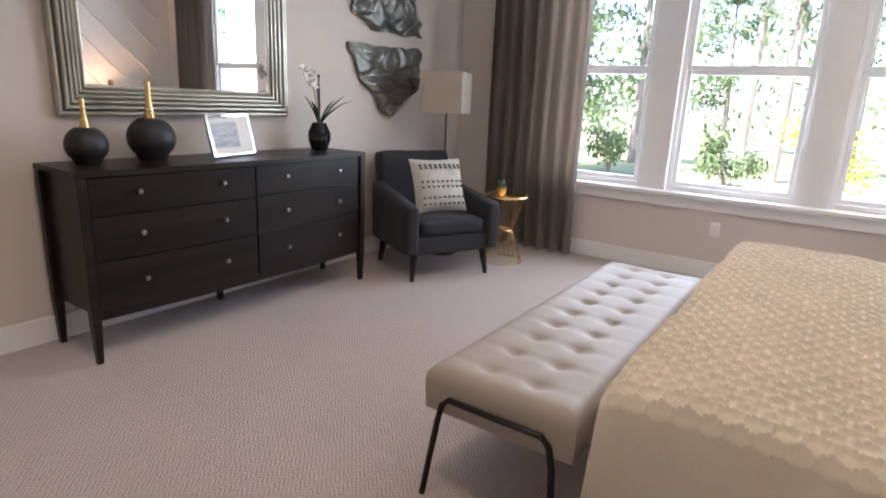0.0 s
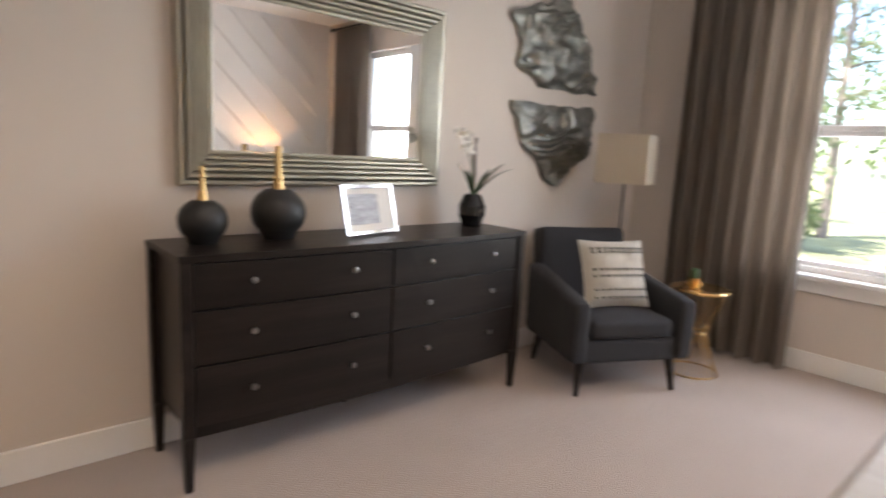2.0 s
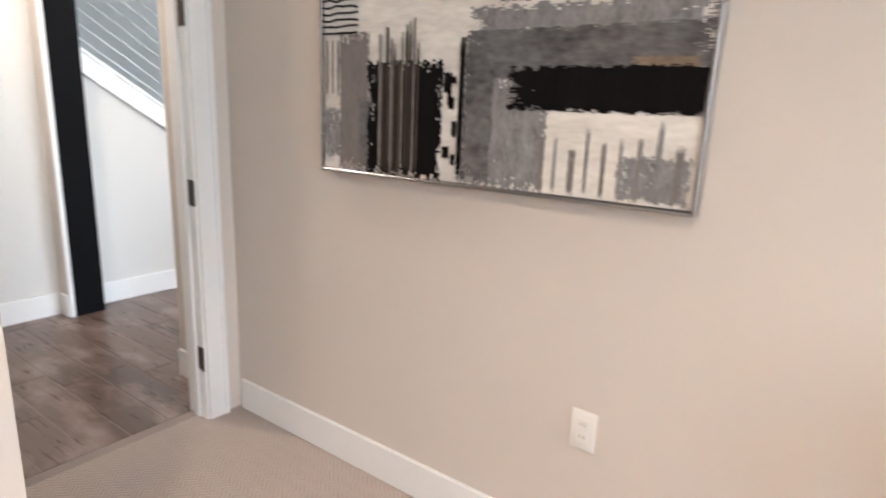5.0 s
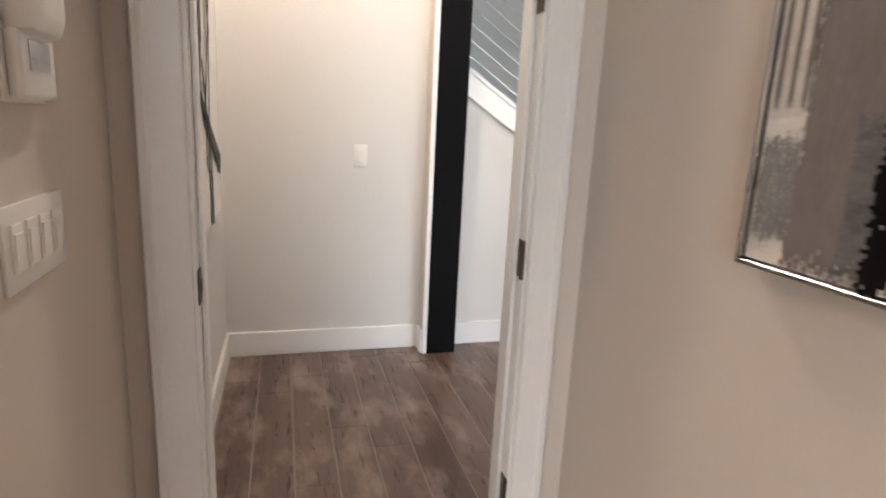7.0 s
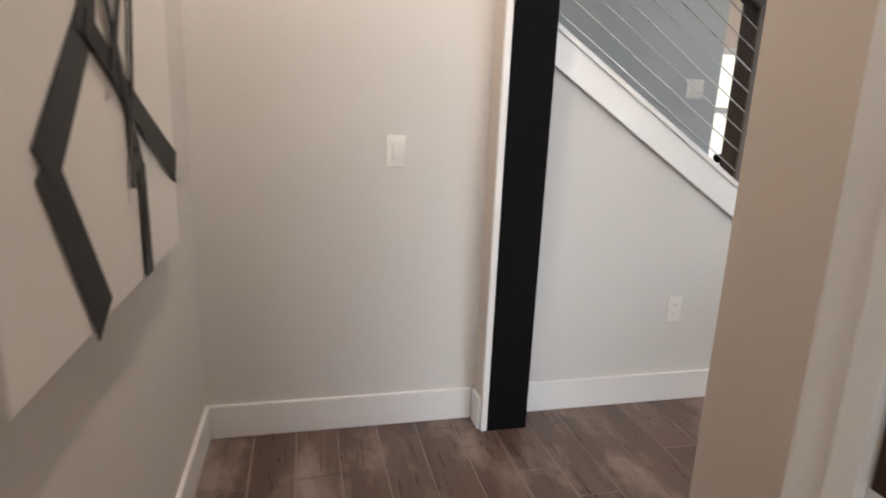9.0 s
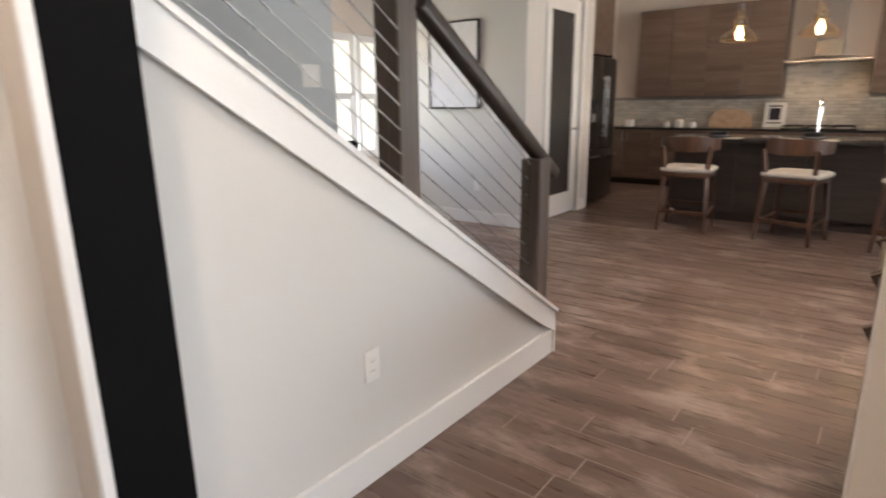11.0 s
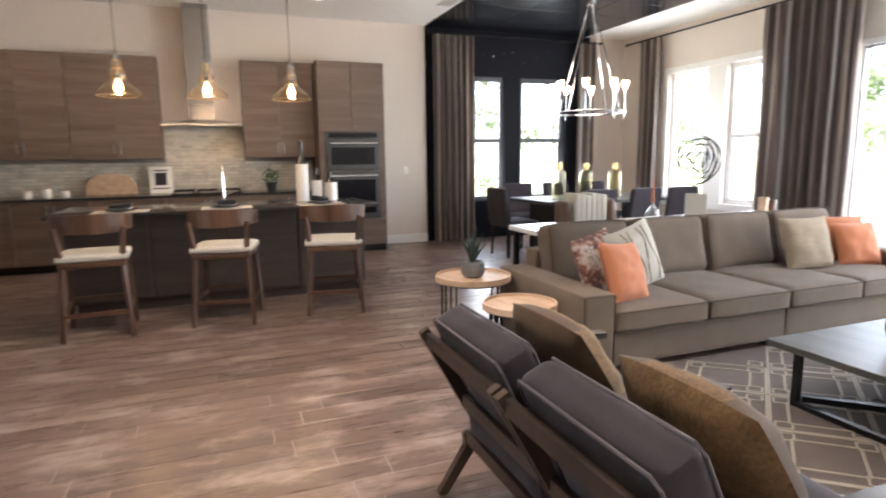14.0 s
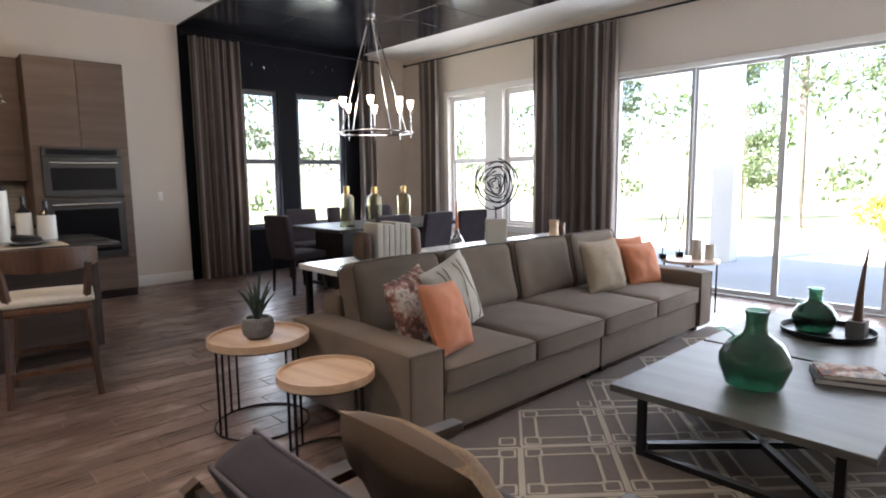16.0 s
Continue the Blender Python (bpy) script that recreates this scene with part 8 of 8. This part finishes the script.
# ---- outdoors ----
structure("ground", made(box, (-260, -260, -0.5), (260, 260, -0.16)), surface("sunlit_grass", (0.30, 0.31, 0.16), 0.95, var=0.35, scale=0.6, fine=30, bump=0.8, dist=0.05), "sunlit lawn around the house")
structure("pavement_patio", made(box, (-10.0, 5.9, -0.159), (5.4, 12.5, -0.04)), surface("pale_concrete", (0.52, 0.50, 0.46), 0.85, var=0.1, scale=1.0, fine=60, bump=0.2), "pale concrete patio behind the house")
# unseen slab, added to keep sun and sky off the rooms
structure("roof_slab_unseen", made(box, (-10.2, -7.9, 3.50), (5.7, 7.0, 3.72)), ceiling_paint, "unseen slab over the house that blocks the sun")
structure("pillar_lanai", made(box, (-5.30, 8.55, -0.04), (-4.98, 8.87, 3.5), 0.005), white_paint, "square white patio column")


def foliage(name, green, var):
    m = surface(name, green, 0.55, var=var, scale=3, fine=20, bump=0.2)
    return m


leaf_mats = [foliage("pine_foliage", (0.12, 0.15, 0.07), 0.5), foliage("oak_foliage", (0.11, 0.15, 0.06), 0.5), foliage("yellow_foliage", (0.42, 0.38, 0.05), 0.4)]
bark = surface("tree_bark", (0.26, 0.215, 0.18), 0.9, var=0.4, scale=5, fine=40, bump=0.9, dist=0.02, stretch=(1, 1, 0.3))


def leaf_cloud(rng, clumps, leaves, size):
    """Vertices and faces of many small leaves gathered in uneven clumps."""
    vs, fs = [], []
    for c, r in clumps:
        for _ in range(leaves):
            d = Vector((rng.gauss(0, 1), rng.gauss(0, 1), rng.gauss(0, 0.8)))
            p = c + d.normalized() * r * rng.random() ** 0.45
            e = Euler((rng.random() * 6.28, rng.random() * 6.28, rng.random() * 6.28)).to_matrix()
            s = size * rng.uniform(0.6, 1.3)
            n = len(vs)
            for a, b in ((-1, 0), (0, -0.45), (1, 0), (0, 0.45)):
                vs.append(p + e @ Vector((a * s, b * s, 0.12 * s * (1 if a else -1))))
            fs.append((n, n + 1, n + 2, n + 3))
    return vs, fs


def tree(x, y, h, kind, seed, label):
    rng = random.Random(seed)
    t = thing("tree", x, y, -0.17, rng.random() * 360, label, "tree", "trees behind the house")
    bm = bmesh.new()
    r = h * 0.013 + 0.03
    lean = (rng.uniform(-0.3, 0.3), rng.uniform(-0.3, 0.3))
    tube(bm, [(lean[0] * s * s, lean[1] * s * s, h * s) for s in [i / 8 for i in range(9)]], lambda s: r * (1 - 0.8 * s), 8)
    clumps = []
    low = 0.35 if kind == 0 else 0.22
    for k in range(16 if kind == 0 else 20):
        s = low + (1 - low) * (k / 16 if kind == 0 else rng.random())
        a = rng.random() * 6.28
        L = (1.0 - 0.55 * s) * h * (0.17 if kind == 0 else 0.26) * rng.uniform(0.6, 1.2)
        p = Vector((lean[0] * s * s, lean[1] * s * s, h * min(s, 0.97)))
        q = p + Vector((math.cos(a) * L, math.sin(a) * L, L * rng.uniform(0.1, 0.5)))
        tube(bm, [p, (p + q) / 2 + Vector((0, 0, 0.05)), q], lambda v: r * 0.28 * (1 - 0.7 * v), 5)
        clumps += [(q, 0.22 * L + 0.25), ((p + q) / 2, 0.16 * L + 0.2)]
    part("trunk", bm, bark, t)
    vs, fs = leaf_cloud(rng, clumps, 48 if kind == 0 else 95, 0.075)
    me = bpy.data.meshes.new("crown")
    me.from_pydata(vs, [], fs)
    me.materials.append(leaf_mats[kind])
    ob = new("crown", me)
    ob.parent = t


spots = [(-1.6, 17.5, 0), (0.6, 20.5, 0), (1.9, 16.0, 0), (3.2, 19.0, 0), (4.6, 17.2, 1), (6.3, 20.0, 0), (8.2, 18.0, 0), (-4.6, 18.5, 0), (-3.3, 12.9, 1), (-6.4, 17.0, 0), (-8.6, 19.0, 1), (-11.5, 16.0, 1),
         (-2.7, 15.6, 0), (5.5, 23.5, 0), (2.5, 24.0, 0), (-0.6, 24.5, 1), (9.8, 23.0, 0), (-15.5, 6.5, 1), (-16.5, 2.0, 1), (-2.0, 13.6, 1)]
for i, (tx, ty, k) in enumerate(spots):
    tree(tx, ty, (9.5 if k == 0 else 6.0) * (0.85 + 0.3 * ((i * 37) % 10) / 10), k, 100 + i, "tall slim pine tree behind the lawn" if k == 0 else "leafy green tree behind the lawn")


def shrub(x, y, r, kind, seed, label):
    rng = random.Random(seed)
    t = thing("shrub", x, y, -0.17, 0, label, "shrub", "garden shrubs")
    bm = bmesh.new()
    clumps = []
    for k in range(9):
        a = rng.random() * 6.28
        q = Vector((math.cos(a) * r * rng.random(), math.sin(a) * r * rng.random(), r * rng.uniform(0.5, 1.6)))
        tube(bm, [(0, 0, 0), q * 0.5 + Vector((0, 0, 0.1)), q], lambda v: 0.014 * (1 - 0.7 * v), 5)
        clumps.append((q, r * 0.45))
    part("stems", bm, bark, t)
    vs, fs = leaf_cloud(rng, clumps, 150, 0.05)
    me = bpy.data.meshes.new("leaves")
    me.from_pydata(vs, [], fs)
    me.materials.append(leaf_mats[kind])
    ob = new("leaves", me)
    ob.parent = t


def far_woods():
    """A deep belt of woods closing the view."""
    rng = random.Random(77)
    clumps = [(Vector((rng.uniform(-45, 40), rng.uniform(27, 36), rng.uniform(0.0, 11.0) * rng.random() ** 0.4)), rng.uniform(0.9, 2.2)) for _ in range(120)]
    clumps += [(Vector((rng.uniform(-30, -22), rng.uniform(-12, 27), rng.uniform(0.0, 8.0) * rng.random() ** 0.4)), rng.uniform(0.9, 2.0)) for _ in range(30)]
    vs, fs = leaf_cloud(rng, clumps, 60, 0.22)
    me = bpy.data.meshes.new("far_woods")
    me.from_pydata(vs, [], fs)
    me.materials.append(leaf_mats[1])
    tagged(new("far_woods", me), "dense green woods beyond the lawn", "woods", kind="stuff")


far_woods()
shrub(2.75, 13.4, 0.75, 2, 31, "yellow-green flowering shrub in the garden")
shrub(-3.9, 14.2, 0.6, 2, 32, "yellow-green flowering shrub in the garden")
shrub(1.3, 14.2, 0.6, 1, 33, "low green shrub in the garden")
shrub(-1.2, 14.6, 0.6, 1, 34, "low green shrub in the garden")
shrub(-13.2, 3.2, 0.9, 1, 35, "low green shrub in the garden")


def patio_umbrella():
    t = thing("patio_umbrella", 4.25, 10.6, -0.04, 0, "closed dark grey patio umbrella", "umbrella")
    bm = bmesh.new()
    lathe(bm, [(0, 0), (0.24, 0), (0.24, 0.04), (0.05, 0.07), (0, 0.07)], 24)
    part("base", bm, black_iron, t)
    bm = bmesh.new()
    rod(bm, (0, 0, 0.06), (0, 0, 2.55), 0.02)
    part("pole", bm, steel, t)
    bm = bmesh.new()
    seg, rows = 48, []
    for r, z in ((0.02, 2.5), (0.10, 2.2), (0.15, 1.7), (0.20, 1.2), (0.27, 0.85)):
        rows.append([bm.verts.new((r * (1 + 0.35 * math.sin(8 * a)) * math.cos(a), r * (1 + 0.35 * math.sin(8 * a)) * math.sin(a), z + 0.06 * math.sin(8 * a))) for a in [2 * math.pi * k / seg for k in range(seg)]])
    for p, q in zip(rows, rows[1:]):
        for k in range(seg):
            bm.faces.new((p[k], p[(k + 1) % seg], q[(k + 1) % seg], q[k]))
    bmesh.ops.solidify(bm, geom=bm.faces[:], thickness=0.004)
    part("canopy", bm, charcoal_fabric, t, "folded dark canopy", smooth=60)


patio_umbrella()


# ---- plank floor ----
def plank_floor():
    """Wood-look planks in staggered rows with open joints; those along the walk are parts of their own."""
    rng = random.Random(5)
    floor = structure("floor", made(box, (0.02, -0.13, -0.0021), (1.05, -0.118, -0.001)), grout, "brown wood-look plank floor with pale wear")
    shared = {}
    W, L, G = 0.155, 0.92, 0.0055
    rest = bmesh.new()
    count = 0

    def inside(x, y):
        return (x < -0.12 or y < -0.10) and not (y > -0.5 and -0.12 < x < 0.02) and x < 1.05 and x > -9.5 and -7.3 < y < 5.72
    x = -9.5
    row = 0
    while x < 1.06:
        y = -7.3 - rng.random() * L
        while y < 5.72:
            x0, x1, y0, y1 = x + G / 2, min(x + W, 1.058) - G / 2, max(y, -7.3) + G / 2, min(y + L, 5.735) - G / 2
            if x0 > -0.125:
                y1 = min(y1, -0.118)
            if x1 - x0 > 0.01 and y1 - y0 > 0.02 and not (x0 > -2.2 and y1 < -1.95 and y0 > -2.9):
                near = -4.2 < x < 1.06 and -2.0 < y0 < 0.6 and y1 - y0 > L - 0.01 and x1 - x0 > W - 0.01
                if near and count < 300:
                    if "m" not in shared:
                        bm = bmesh.new()
                        box(bm, (-(W - G) / 2, -(L - G) / 2, -0.008), ((W - G) / 2, (L - G) / 2, 0), 0.0015)
                        ob = part("plank", bm, plank_wood, floor, smooth=0)
                        shared["m"] = ob.data
                    else:
                        ob = new("plank", shared["m"])
                        ob.parent = floor
                    ob.location = ((x0 + x1) / 2, (y0 + y1) / 2, rng.uniform(-0.0006, 0.0004))
                    count += 1
                else:
                    box(rest, (x0, y0, -0.008), (x1, y1, rng.uniform(-0.0006, 0.0004)))
            y += L
        x += W
        row += 1
    ob = finish("plank_field", rest, island_wood)
    tagged(ob, "brown wood-look floor planks further off", kind="stuff")
    ob.parent = floor


plank_floor()
